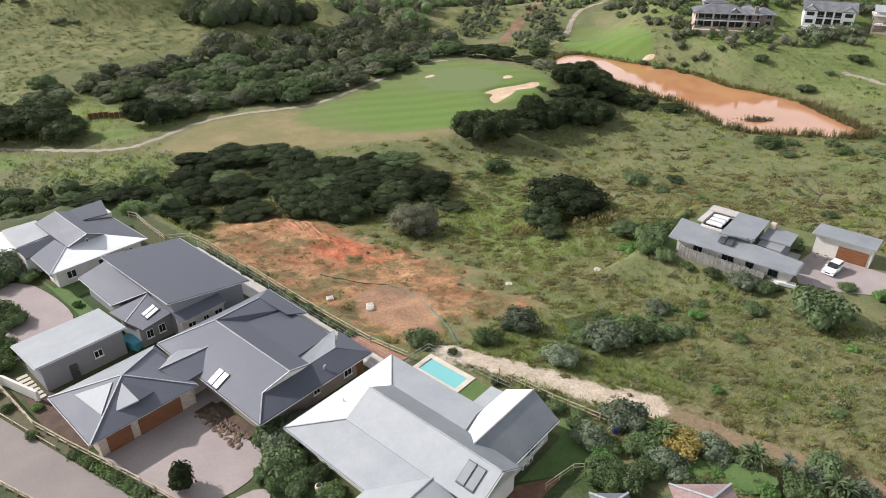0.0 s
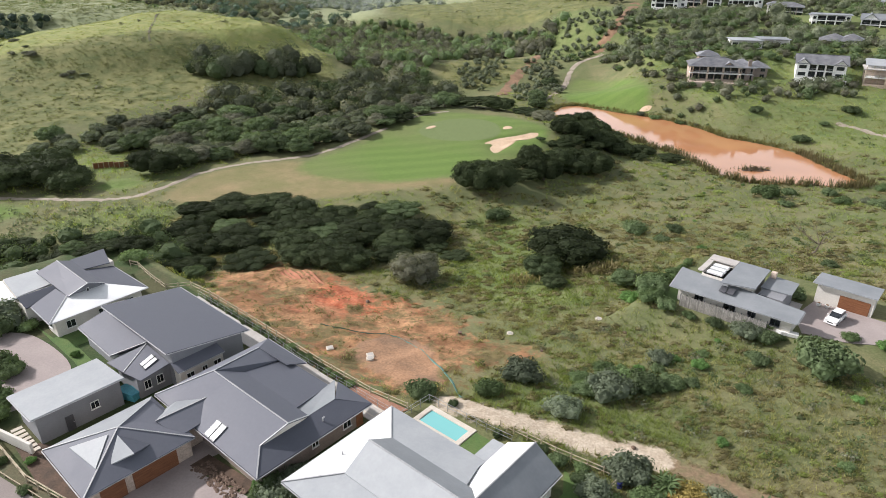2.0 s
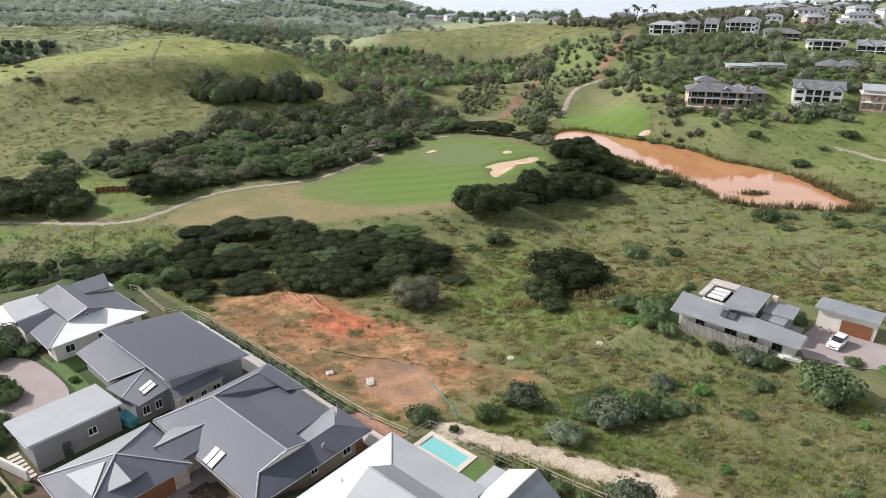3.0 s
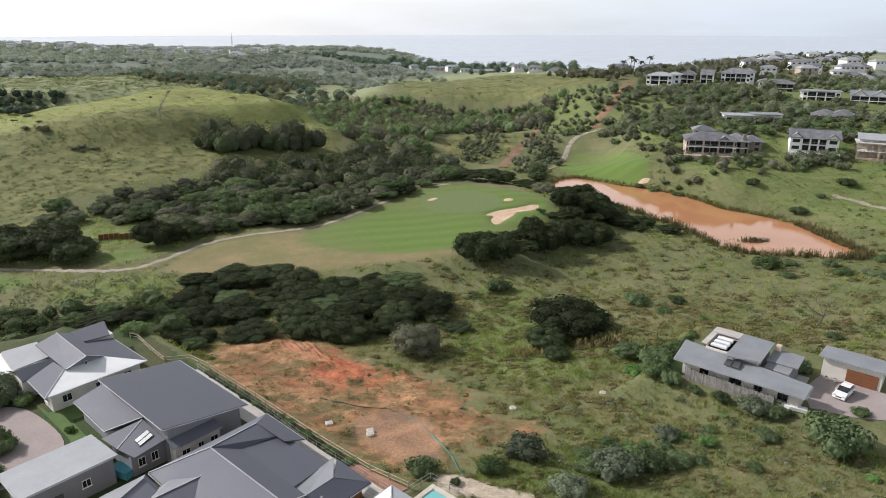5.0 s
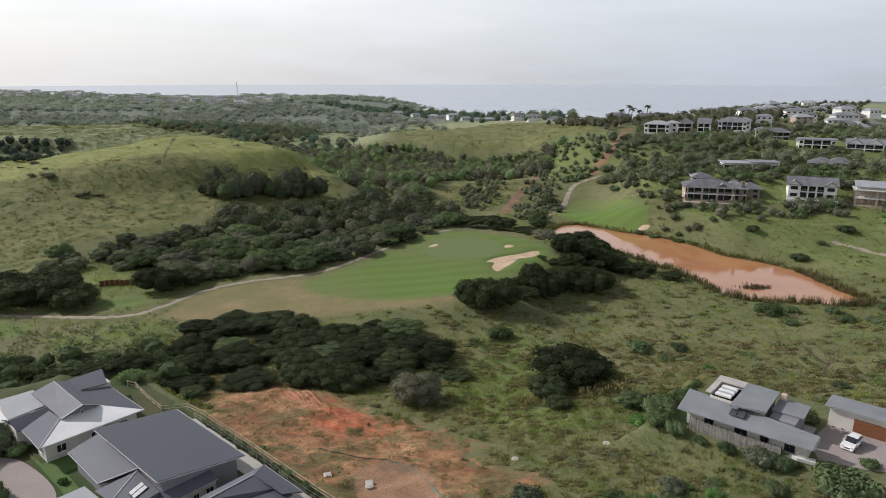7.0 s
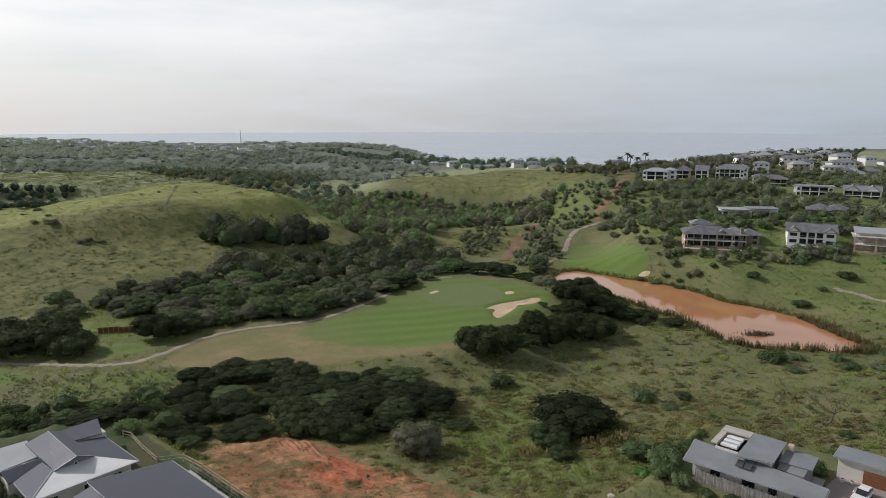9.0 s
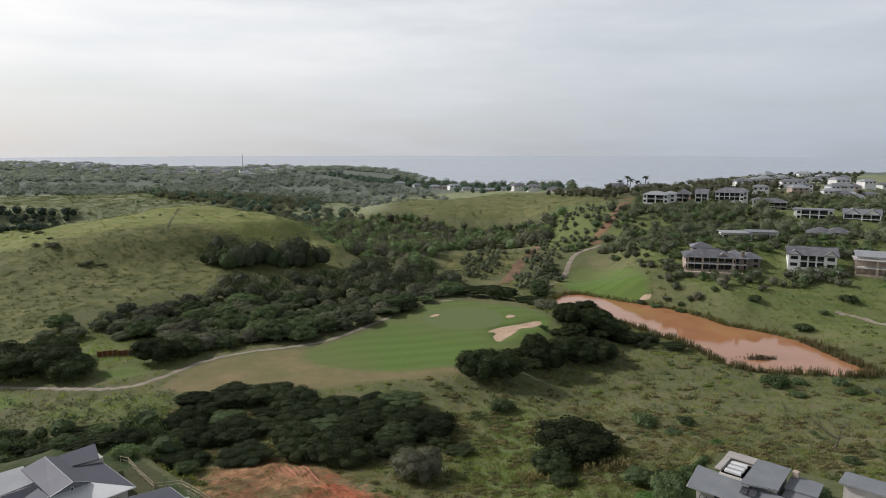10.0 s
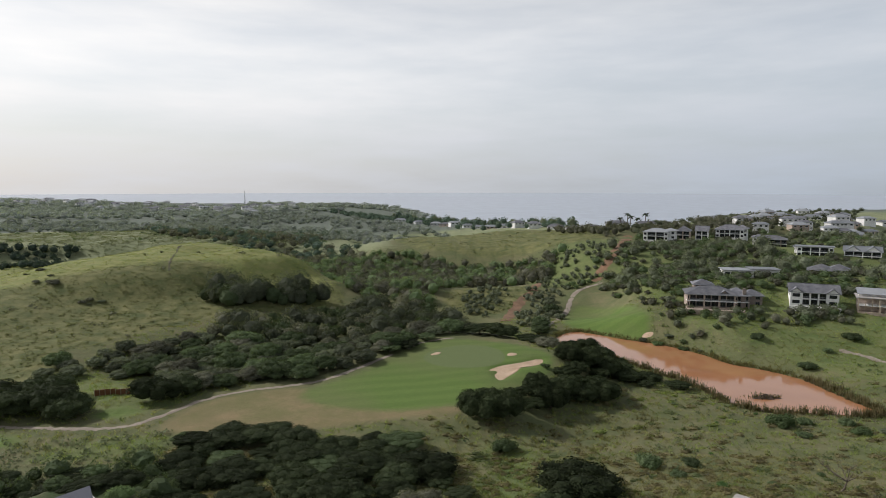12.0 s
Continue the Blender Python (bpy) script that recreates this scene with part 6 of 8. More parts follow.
            for k in (-1, 1):
                part("pane", Shape().box(min(0, k * ww / 2) + 0.04, -0.05, 0.1, max(0, k * ww / 2) - 0.04, -0.02, hh - 0.1).mesh("pane", "pane"), ob)
    if deck:
        for b in range(0, bays + 1, 2 if bays > 3 else 1):
            cx = -w / 2 + ends + bay * b
            put("column", Shape().chamfered(cx - 0.3, front + 0.05, low, cx + 0.3, front + 0.65, top, 0.03), wall)
    for side in (-1, 1) if ends else ():
        # closed corner bays beside the veranda
        cx = side * (w / 2 - ends / 2)
        put("corner_bay", Shape().chamfered(cx - ends / 2, front + 0.02, low, cx + ends / 2, -d / 2 + 0.02, top, 0.04), wall)
        for s in range(storeys):
            ob = put("window", Shape().box(cx - ends * 0.32, front - 0.05, s * storey + 0.8, cx + ends * 0.32, front + 0.1, s * storey + 2.3), "trim_dark")
            part("pane", Shape().box(cx - ends * 0.32 + 0.12, front - 0.08, s * storey + 0.92, cx + ends * 0.32 - 0.12, front, s * storey + 2.18).mesh("pane", "pane"), ob)
    for side in (-1, 1):
        for k in range(2):
            ob = part("window", Shape().box(side * w / 2 - 0.06, -0.7, 0, side * w / 2 + 0.06, 0.7, 1.3).mesh("window", "trim_dark"), h)
            ob.matrix_basis = pose(ox, oy - d / 4 + k * d / 2, oz + top - 2.2)
            part("pane", Shape().box(side * w / 2 - 0.08, -0.6, 0.1, side * w / 2 + 0.08, 0.6, 1.2).mesh("pane", "pane"), ob)
    o = 0.9
    x0, x1, y0, y1 = -w / 2 - o, w / 2 + o, (front - 0.4 if deck else -d / 2 - o), d / 2 + o
    my, rise = (y0 + y1) / 2, pitch * (y1 - y0) / 2
    if kind == "hip":
        k = min((y1 - y0) / 2, (x1 - x0) / 2 - 0.3)
        a, b = (x0 + k, my, top + rise), (x1 - k, my, top + rise)
        planes = [[(x0, y0, top), (x1, y0, top), b, a], [(x1, y1, top), (x0, y1, top), a, b], [(x1, y0, top), (x1, y1, top), b], [(x0, y1, top), (x0, y0, top), a]]
    elif kind == "gable":
        a, b = (x0, my, top + rise), (x1, my, top + rise)
        planes = [[(x0, y0, top), (x1, y0, top), b, a], [(x1, y1, top), (x0, y1, top), a, b]]
        for gx_ in (-w / 2, w / 2):
            put("gable", Shape().add([(gx_, y0 + o, top - 0.1), (gx_, y1 - o, top - 0.1), (gx_, my, top + rise - 0.2), (gx_ * 0.97, y0 + o, top - 0.1), (gx_ * 0.97, y1 - o, top - 0.1), (gx_ * 0.97, my, top + rise - 0.2)],
                                     [(0, 1, 2), (5, 4, 3), (0, 2, 5, 3), (1, 4, 5, 2), (0, 3, 4, 1)]), wall)
    else:
        planes = [[(x0, y0, top + 0.45), (x1, y0, top + 0.45), (x1, y1, top + 0.3), (x0, y1, top + 0.3)]]
    for pl in planes:
        put("roof_slope", Shape().slab(pl, 0.25), roof)
    if kind != "flat":
        put("ridge_cap", Shape().beam(a, b, 0.4, 0.15), roof)
    put("fascia", Shape().box(x0, y0 - 0.05, planes[0][0][2] - 0.3, x1, y0, planes[0][0][2]), "trim_pale")
    return h


def cross_gable(h, x, w, y0, y1, top, wall, roof):
    """A gable over part of a front."""
    r = w * 0.42
    part("roof_slope", Shape().slab([(x - w / 2 - 0.4, y0, top), (x, y0, top + r), (x, y1, top + r), (x - w / 2 - 0.4, y1, top)], 0.22).mesh("roof_slope", roof), h)
    part("roof_slope", Shape().slab([(x, y0, top + r), (x + w / 2 + 0.4, y0, top), (x + w / 2 + 0.4, y1, top), (x, y1, top + r)], 0.22).mesh("roof_slope", roof), h)
    part("gable", Shape().add([(x - w / 2, y0 + 0.5, top - 0.2), (x + w / 2, y0 + 0.5, top - 0.2), (x, y0 + 0.5, top + r - 0.3), (x - w / 2, y0 + 0.8, top - 0.2), (x + w / 2, y0 + 0.8, top - 0.2), (x, y0 + 0.8, top + r - 0.3)],
                              [(0, 1, 2), (5, 4, 3), (0, 2, 5, 3), (1, 4, 5, 2), (0, 3, 4, 1)]).mesh("gable", wall), h)


FRONT = -18
YAW_A = FRONT + 4
mansion = villa(121.8, 297, 21, 10.5, 2, YAW_A, "wall_tan", "roof_far", "hip", "long brown two-storey mansion with grey roofs, columns and verandas", 6, depth=3.0, pitch=0.4, ends=0.9)
villa(0, 0, 9, 10, 2, 0, "wall_brown", "roof_far", "hip", "", 3, depth=2.0, house=mansion, off=(11.5, 2.0, -0.5), pitch=0.42)
villa(0, 0, 8, 9, 2, 0, "wall_brown", "roof_far", "hip", "", 2, deck=False, storey=2.7, house=mansion, off=(18.6, 5.0, -0.4), pitch=0.4)
villa(0, 0, 8, 7.5, 3, 0, "wall_tan", "roof_far", "hip", "", 3, deck=False, storey=3.0, house=mansion, off=(-2.6, 6.0, 0), pitch=0.42)
cross_gable(mansion, 5.2, 4.0, -7.6, -1, 6.2, "wall_tan", "roof_far")
part("chimney", Shape().chamfered(13.4, -4.4, -2, 14.8, -3.2, 8.6, 0.05).mesh("chimney", "wall_brown"), mansion, "brick chimney")
part("terrace", Shape().chamfered(-11, -11.5, -4, 14, -7.0, -0.4, 0.1).mesh("terrace", "wall_tan"), mansion, "tan stone terrace")
white_house = villa(167, 293, 19, 11, 2, FRONT - 6, "wall_white", "roof_far", "gable", "white two-storey house with two front gables and a grey roof", 3, ends=4.6, pitch=0.42)
for gx_ in (-7.2, 7.2):
    cross_gable(white_house, gx_, 4.8, -8.4, 0, 6.0, "wall_white", "roof_far")
part("hedge_wall", Shape().chamfered(-10, -11.5, -4, 10, -11.0, 0.3, 0.05).mesh("hedge_wall", "wall_white"), white_house, "low white garden wall")
shell = villa(192, 282, 20, 8, 2, FRONT - 10, "wall_tan", "concrete", "flat", "unfinished concrete house with bare floors and scaffold poles", 5, depth=4.5, glass=False)
for k in range(9):
    part("pole", Shape().tube((-10 + k * 2.5, -9.4, -4), (-10 + k * 2.5, -9.4, 8.2), 0.09, 0.09, 5).mesh("pole", "timber_pole"), shell)
roof = Shape().slab([(-10.5, -5, 7.6), (4, -5, 7.6), (4, 1, 9.6), (-10.5, 1, 9.6)], 0.2).slab([(-10.5, 1, 9.6), (4, 1, 9.6), (4, 6.5, 7.8), (-10.5, 6.5, 7.8)], 0.2)
part("roof_slope", roof.mesh("roof_slope", "roof_light"), shell, "pale green-grey sheet roof")
part("wall", Shape().box(-9.6, -3, 6, 3.2, 5.8, 7.7).mesh("wall", "wall_white"), shell)
modern = villa(154, 343, 14, 9, 1, FRONT + 6, "wall_white", "roof_light", "flat", "low white modern house with flat roofs and wide glazing", 4, storey=3.6, depth=2.6)
villa(0, 0, 13, 9, 1, 0, "wall_white", "roof_mid", "flat", "", 4, storey=4.2, depth=1.8, house=modern, off=(13.2, 1.0, 0))
low_house = villa(201, 346, 12, 10, 1, FRONT - 12, "wall_grey", "roof_far", "hip", "low grey house under a wide slate roof", 3, deck=False)
villa(0, 0, 9, 9, 1, 0, "wall_grey", "roof_far", "hip", "", 2, deck=False, storey=3.6, house=low_house, off=(8.0, 1.5, 0))
HILL = ((153, 470, 17, "wall_white", "roof_light", "hip", "white hillside house with a pale green-grey roof", 2, 0.34, 9, 7), (176, 480, 9, "wall_tan", "roof_far", "hip", "small tan hillside house with a grey hipped roof", 2, 0.5, 0, 0),
        (189, 478, 8, "wall_white", "roof_far", "gable", "small white hillside house with a grey gabled roof", 2, 0.5, 0, 0), (211, 482, 19, "wall_white", "roof_far", "hip", "wide white hillside house with a grey roof and balconies", 4, 0.5, 8, 12),
        (224, 446, 18, "wall_brown", "roof_far", "hip", "brown hillside house with a long balcony and grey roof", 5, 0.36, -8, 6), (232, 408, 20, "wall_white", "roof_mid", "flat", "white hillside house under a flat grey roof", 3, 0.4, -7, 5))
for x, y, w, wall, roof, kind, label, bays, pitch, wing, back in HILL:
    ob = villa(x, y, w, 10, 2, FRONT - 8, wall, roof, kind, label, bays, 1.2 if y > 450 else -1.0, 3.0, pitch=pitch, ends=2.6 if w > 16 and bays < 5 else 0)
    if wing:
        villa(0, 0, 8, 8, 2, 0, "wall_white", roof, kind, "", 2, deck=False, storey=3.2 if kind != "flat" else 2.4, house=ob, off=(wing, 2.5, 0.4), pitch=pitch)
twin = villa(257, 400, 19, 9, 2, FRONT - 12, "wall_white", "roof_mid", "gable", "white and orange hillside house with twin gables", 4, storey=2.9, lift=-2.4)
for gx_ in (-5.2, 5.2):
    cross_gable(twin, gx_, 8, -7.0, 2, 5.8, "wall_white", "roof_mid")
part("plinth", Shape().box(2, -9.5, -6, 12, -7.0, -0.6).mesh("plinth", "roof_red"), twin, "orange retaining plinth")
# houses along the skyline and in the far suburb
frng = random.Random(8)


def cottage(x, y, w, d, hh, wall, roof, label, yaw, lift=0.0):
    base = float(surface(x, y)) + lift
    h = empty("house", x, y, base, yaw, label=label, category="house")
    part("wall", Shape().chamfered(-w / 2, -d / 2, -10, w / 2, d / 2, hh, 0.05).mesh("wall", wall), h)
    r, o = d * 0.22, 0.6
    e = [(-w / 2 - o, -d / 2 - o, hh), (w / 2 + o, -d / 2 - o, hh), (w / 2 + o, d / 2 + o, hh), (-w / 2 - o, d / 2 + o, hh)]
    a, b = (-w / 2 + d * 0.35, 0, hh + r), (w / 2 - d * 0.35, 0, hh + r)
    for pl in ([e[0], e[1], b, a], [e[2], e[3], a, b], [e[1], e[2], b], [e[3], e[0], a]):
        part("roof_slope", Shape().slab(pl, 0.2).mesh("roof_slope", roof), h)
    for k in range(3):
        x0 = -w / 2 + w * (k + 0.25) / 3
        ob = part("window", Shape().box(x0, -d / 2 - 0.06, hh - 2.1, x0 + w / 6, -d / 2 + 0.05, hh - 0.6).mesh("window", "frame_white"), h)
        part("pane", Shape().box(x0 + 0.15, -d / 2 - 0.09, hh - 1.95, x0 + w / 6 - 0.15, -d / 2 + 0.02, hh - 0.75).mesh("pane", "pane"), ob)


RIDGE_HOUSES = ((112, 662), (126, 640), (140, 618), (156, 592), (178, 578), (30, 872), (44, 846), (14, 905), (57, 818), (72, 790), (-40, 970), (-14, 940), (2, 918), (-70, 1020), (84, 760), (98, 720))
for x, y in RIDGE_HOUSES:
    cottage(x, y, frng.uniform(13, 19), frng.uniform(9, 12), frng.choice((3.2, 6.0)), frng.choice(("wall_white", "wall_white", "wall_tan")), frng.choice(("roof_far", "roof_mid", "roof_light", "roof_far")), "pale house on the ridge above the cane field", frng.uniform(-30, 30))
for k in range(36):
    t, s = frng.random(), frng.random()
    x, y = 255 + 210 * t, 520 + 300 * s * (0.35 + 0.65 * t)
    if inside(np.array(x), np.array(y), [(230, 430), (230, 650), (420, 860), (560, 860), (380, 520)]) > 0:
        cottage(x, y, frng.uniform(11, 17), frng.uniform(8, 11), frng.choice((3.2, 6.0)), frng.choice(("wall_white", "wall_white", "wall_tan")), frng.choice(("roof_far", "roof_mid", "roof_light")), "small white house in the hillside suburb", frng.uniform(-40, 20))
for k in range(15):
    x, y = frng.uniform(240, 365), frng.uniform(498, 600)
    if inside(np.array(x), np.array(y), [(236, 505), (330, 500), (372, 590), (330, 600), (250, 540)]) > 0:
        cottage(x, y, frng.uniform(10, 16), frng.uniform(8, 10), frng.choice((6.0, 6.4, 3.4)), "wall_white", frng.choice(("roof_far", "roof_mid", "roof_light")), "white two-storey house in the hillside suburb", frng.uniform(-40, 10))
for k in range(60):
    t = frng.random()
    x, y = -260 - 900 * t + frng.uniform(-60, 60), 1290 + 560 * t + frng.uniform(-150, 60)
    cottage(x, y, frng.uniform(14, 22), frng.uniform(9, 13), frng.choice((3.2, 6.0)), "wall_white", frng.choice(("roof_far", "roof_light")), "small pale house among trees on the far ridge", frng.uniform(-40, 40), 5.5)
mast = empty("radio_mast", -462, 1500, float(surface(-462, 1500)), label="thin steel lattice radio mast on the far ridge", category="mast")
for k in range(3):
    a = k * math.tau / 3
    part("leg", Shape().tube((2.5 * math.cos(a), 2.5 * math.sin(a), -1), (0.3 * math.cos(a), 0.3 * math.sin(a), 42), 0.35, 0.18, 5).mesh("leg", "metal"), mast)
for z in range(4, 40, 5):
    r = 2.5 - 2.2 * z / 42
    part("brace", Shape().tube((r, 0, z), (-r * 0.5, r * 0.87, z + 3), 0.15, 0.15, 4).tube((-r * 0.5, r * 0.87, z), (-r * 0.5, -r * 0.87, z + 3), 0.15, 0.15, 4).mesh("brace", "metal"), mast)
# a bare red cut, palms and tall trees on the far crest
strip([(300, 590), (318, 630), (345, 668)], 16, "red_cut", "track_red", "bare red earth cut on the far hillside", 0.8, 0.3)
for x, y, half in ((190, 586, 8.0), (197, 590, 7.0), (164, 560, 5.0), (170, 556, 6.0), (192, 552, 6.5), (199, 556, 5.5), (186, 558, 4.5), (176, 562, 4.0)):
    plant("wood_a", x, y, half, squash=1.25)


def palm(x, y, height, rng):
    """A tall palm: a ringed trunk under a head of drooping fronds."""
    ob = empty("palm_tree", x, y, float(surface(x, y)), rng.uniform(0, 360), label="tall palm with drooping fronds on the ridge", category="palm tree")
    t = Shape()
    for k in range(5):
        t.tube((0.15 * k * k / 8, 0, height * k / 5 - 0.4), (0.15 * (k + 1) ** 2 / 8, 0, height * (k + 1) / 5 - 0.4), 0.42 - 0.03 * k, 0.4 - 0.03 * k, 6)
    part("trunk", t.mesh("trunk", "bark"), ob)
    hx = 0.15 * 25 / 8
    for k in range(13):
        a, up = k * 2.4, rng.uniform(-0.2, 1.1)
        f, pts = Shape(), []
        for j in range(6):
            r = 0.75 * j
            pts.append((hx + r * math.cos(a), r * math.sin(a), height - 0.4 + up * r * 0.8 - 0.16 * r * r))
        sx, sy = -math.sin(a), math.cos(a)
        for j, p in enumerate(pts):
            wd = (0.25, 0.75, 0.9, 0.8, 0.5, 0.06)[j]
            f.v += [(p[0] + sx * wd, p[1] + sy * wd, p[2] - 0.35 * wd), (p[0], p[1], p[2] + 0.05), (p[0] - sx * wd, p[1] - sy * wd, p[2] - 0.35 * wd)]
        f.f += [(3 * j + i, 3 * j + i + 1, 3 * j + i + 4, 3 * j + i + 3) for j in range(5) for i in (0, 1)]
        part("frond", f.mesh("frond", "leaf_dark"), ob)


for x, y, hgt in ((158, 588, 10), (163, 584, 13), (168, 592, 11), (174, 588, 9), (178, 580, 12)):
    palm(x, y, hgt, frng)
# ---- pools, lawns and fences of the estate ----
sheet("lawn", [(-35.8, 41.9), (-31.9, 41.9), (-31.9, 47.4), (-35.8, 47.4)], "lawn", "small mown lawn beside the pool", 0.06, "lawn")
sheet("lawn_side", [(-23.3, 38.5), (-19.9, 42.6), (-19.7, 47.4), (-25, 49.0), (-23.3, 46)], "lawn", "mown lawn along the side of the house", 0.05, "lawn")
sheet("lawn_garden", rounded([(-16, 48), (-6, 50.5), (-3, 56), (-9, 54.6), (-13, 51.5)]), "lawn", "lush garden lawn among shrubs", 0.05, "lawn")
sheet("path_side", [(-23.4, 34), (-20.6, 36), (-20.4, 42), (-23.2, 38)], "dirt_track", "bare brown soil beside the house wall", 0.04, "path")
sheet("lawn_verge", [(-100, 23), (-94, 23.4), (-93.2, 40), (-89.5, 40), (-89.4, 24.8), (-79, 24.4), (-79, 22.4), (-86, 22.9)], "lawn", "patchy lawn between drive and houses", 0.045, "lawn")
sheet("pavement_plot", [(-13.4, 97.2), (-8, 98.6), (-3.2, 101.4), (-2.8, 108.8), (-14.5, 108.8), (-15.6, 102)], "paving", "pinkish paved forecourt before the garage", -0.98, "paving", -2.5)
sheet("terrace_plot", [(-20.8, 97), (-15.4, 97.4), (-15.6, 106.5), (-20.6, 106.5)], "concrete", "grey paved yard between house and garage", -0.97, "paving", -2.5)
sheet("lawn_plot", [(-35, 92.6), (-31.4, 92.6), (-31.4, 106), (-34, 106)], "lawn", "narrow mown lawn beside the modern house", -1.0, "lawn", -2.5)


def pool(u0, v0, u1, v1, border, label):
    """A swimming pool: coping round a basin of water."""
    p = empty("swimming_pool", yaw=GRID, label=label, category="swimming pool")
    b = border
    for x0, y0, x1, y1 in ((u0 - b, v0 - b, u1 + b, v0), (u0 - b, v1, u1 + b, v1 + b), (u0 - b, v0, u0, v1), (u1, v0, u1 + b, v1)):
        part("coping", Shape().chamfered(x0, y0, -0.6, x1, y1, 0.16, 0.03).mesh("coping", "coping"), p)
    part("water", Shape().box(u0, v0, -0.5, u1, v1, 0.06).mesh("water", "pool_water"), p)


pool(-42.3, 44.7, -36.6, 47.0, 0.7, "turquoise swimming pool with cream coping beside a lawn")
pool(-48.9, 41.6, -46.8, 42.8, 0.2, "small turquoise plunge pool on the terrace")
sheet("deck", [(-53, 43.15), (-45.2, 43.15), (-44.6, 45.2), (-53, 44.3)], "deck", "reddish brown brick-paved strip behind the terrace", 0.1, "paving")


def fence(line, gap, height, rails, material, label, post=0.07, base=0.0, thin=False, slats=False):
    """Posts along a line with rails between them."""
    f = empty("fence", yaw=GRID, label=label, category="fence")
    pts = []
    for a, b in zip(line, line[1:]):
        n = max(1, round(math.dist(a, b) / gap))
        pts += [(a[0] + (b[0] - a[0]) * k / n, a[1] + (b[1] - a[1]) * k / n) for k in range(n)]
    pts.append(line[-1])
    zs = [float(surface(*place(u, v))) if base is None else base for u, v in pts]
    for (u, v), z in zip(pts, zs):
        part("post", Shape().tube((u, v, z - 0.5), (u, v, z + height), post, post * 0.9, 6).mesh("post", material), f)
    for (a, za), (b, zb) in zip(zip(pts, zs), zip(pts[1:], zs[1:])):
        for r in rails:
            part("rail", Shape().tube((*a, za + r), (*b, zb + r), post * 0.7, post * 0.7, 5).mesh("rail", material), f)
    return f


fence([(-108.4, 41.6), (-106.6, 42.2), (-101.3, 41.6), (-95.3, 41.2), (-93.0, 44.4), (-88, 44.8)], 2.2, 1.2, (0.55, 1.05), "timber_pole", "pale timber pole fence round the corner of the estate", 0.09)
fence([(-88, 44.8), (-75, 44.7), (-60, 44.3), (-50.4, 44.4), (-44.6, 45.2)], 2.4, 1.15, (0.5, 1.0), "timber_pole", "pale timber pole fence along the red earth", 0.075)
fence([(-89.2, 43.5), (-70.5, 43.5), (-62.6, 43.0), (-45.8, 43.1)], 1.9, 1.15, (0.6, 1.1), "metal", "slim steel balustrade along the terrace", 0.03, 0.12)
fence([(-44.0, 43.6), (-43.6, 48.0), (-35.0, 48.3), (-31.6, 48.6)], 1.5, 1.25, (0.65, 1.2), "metal", "slim steel pool fence", 0.04)
fence([(-34.2, 50.0), (-27, 50.4), (-19.6, 51.4), (-19.9, 47.4)], 2.0, 1.2, (0.5, 1.0), "timber_pole", "weathered timber pole fence beside the sandy track", 0.07)
fence([(-20.8, 39.4), (-20.0, 43.2), (-19.2, 44.0)], 1.6, 1.0, (0.5, 0.95), "timber_pole", "short timber pole fence in the garden", 0.06)
fence([(-84, 10.2), (-77.1, 10.3), (-66.7, 10.5), (-61.2, 11.7), (-56.3, 12.9), (-48.9, 14.7), (-44, 15.6)], 2.0, 1.15, (0.6, 1.1), "timber_pole", "pale timber pole fence along the road", 0.1)
fence([(-84, 8.4), (-71.8, 8.7), (-62, 10.7)], 2.5, 0.5, (0.42,), "timber_pole", "low pale rail at the edge of the road", 0.08)
fence([(-70, 3.0), (-62, 4.9), (-57, 6.3), (-50, 8.2)], 2.0, 1.1, (0.6, 1.05), "timber_pole", "pale timber pole fence beyond the road", 0.1)
sheet("verge", [(-84, 8.2), (-71.8, 8.7), (-62, 10.7), (-53.2, 12.5), (-44, 14.4), (-44, 15.8), (-48.9, 14.95), (-56.3, 13.2), (-61.2, 12.0), (-66.7, 10.8), (-84, 10.5)], "verge_grass", "weedy grass verge beside the road", 0.05, "verge")
wall = tagged(new("garden_wall", Shape().beam((-76.2, 11.0, 0.2), (-70.6, 12.5, 0.2), 0.3, 1.4).beam((-76.2, 11.0, 0.2), (-77.2, 10.5, 0.2), 0.3, 1.4).mesh("garden_wall", "wall_pale")), "low cream garden wall by the road", "wall", kind="structure")
wall.matrix_basis = pose(0, 0, 0, 0, 0, GRID)
slat_fence = empty("slat_fence", 0, 0, -1.05, yaw=GRID, label="tall grey weathered slat fence before the modern house", category="fence")
for k in range(15):
    part("post", Shape().chamfered(-30.6 + k * 0.93, 93.35, -0.6, -30.46 + k * 0.93, 93.5, 2.15, 0.02).mesh("post", "trim_dark"), slat_fence)
for k in range(65):
    part("slat", Shape().chamfered(-30.5 + k * 0.2, 93.28, -0.3, -30.33 + k * 0.2, 93.34, 1.95 + 0.06 * math.sin(k * 2.3), 0.01).mesh("slat", "timber_grey"), slat_fence)
# small things in the yards
for u, v in ((-13.6, 107.6), (-12.4, 107.7)):
    pot = empty("plant_pot", *place(u, v), -0.98, label="white round plant pot beside the garage door", category="plant pot")
    part("bowl", Shape().tube((0, 0, 0), (0, 0, 0.3), 0.22, 0.36, 12).tube((0, 0, 0.3), (0, 0, 0.55), 0.36, 0.3, 12).mesh("bowl", "plastic_white", True), pot)
    part("soil", Shape().tube((0, 0, 0.5), (0, 0, 0.57), 0.26, 0.26, 12).mesh("soil", "dirt_track"), pot)
urn = empty("garden_urn", *place(-37.3, 25.1), 0.0, label="cream round garden urn among shrubs", category="urn")
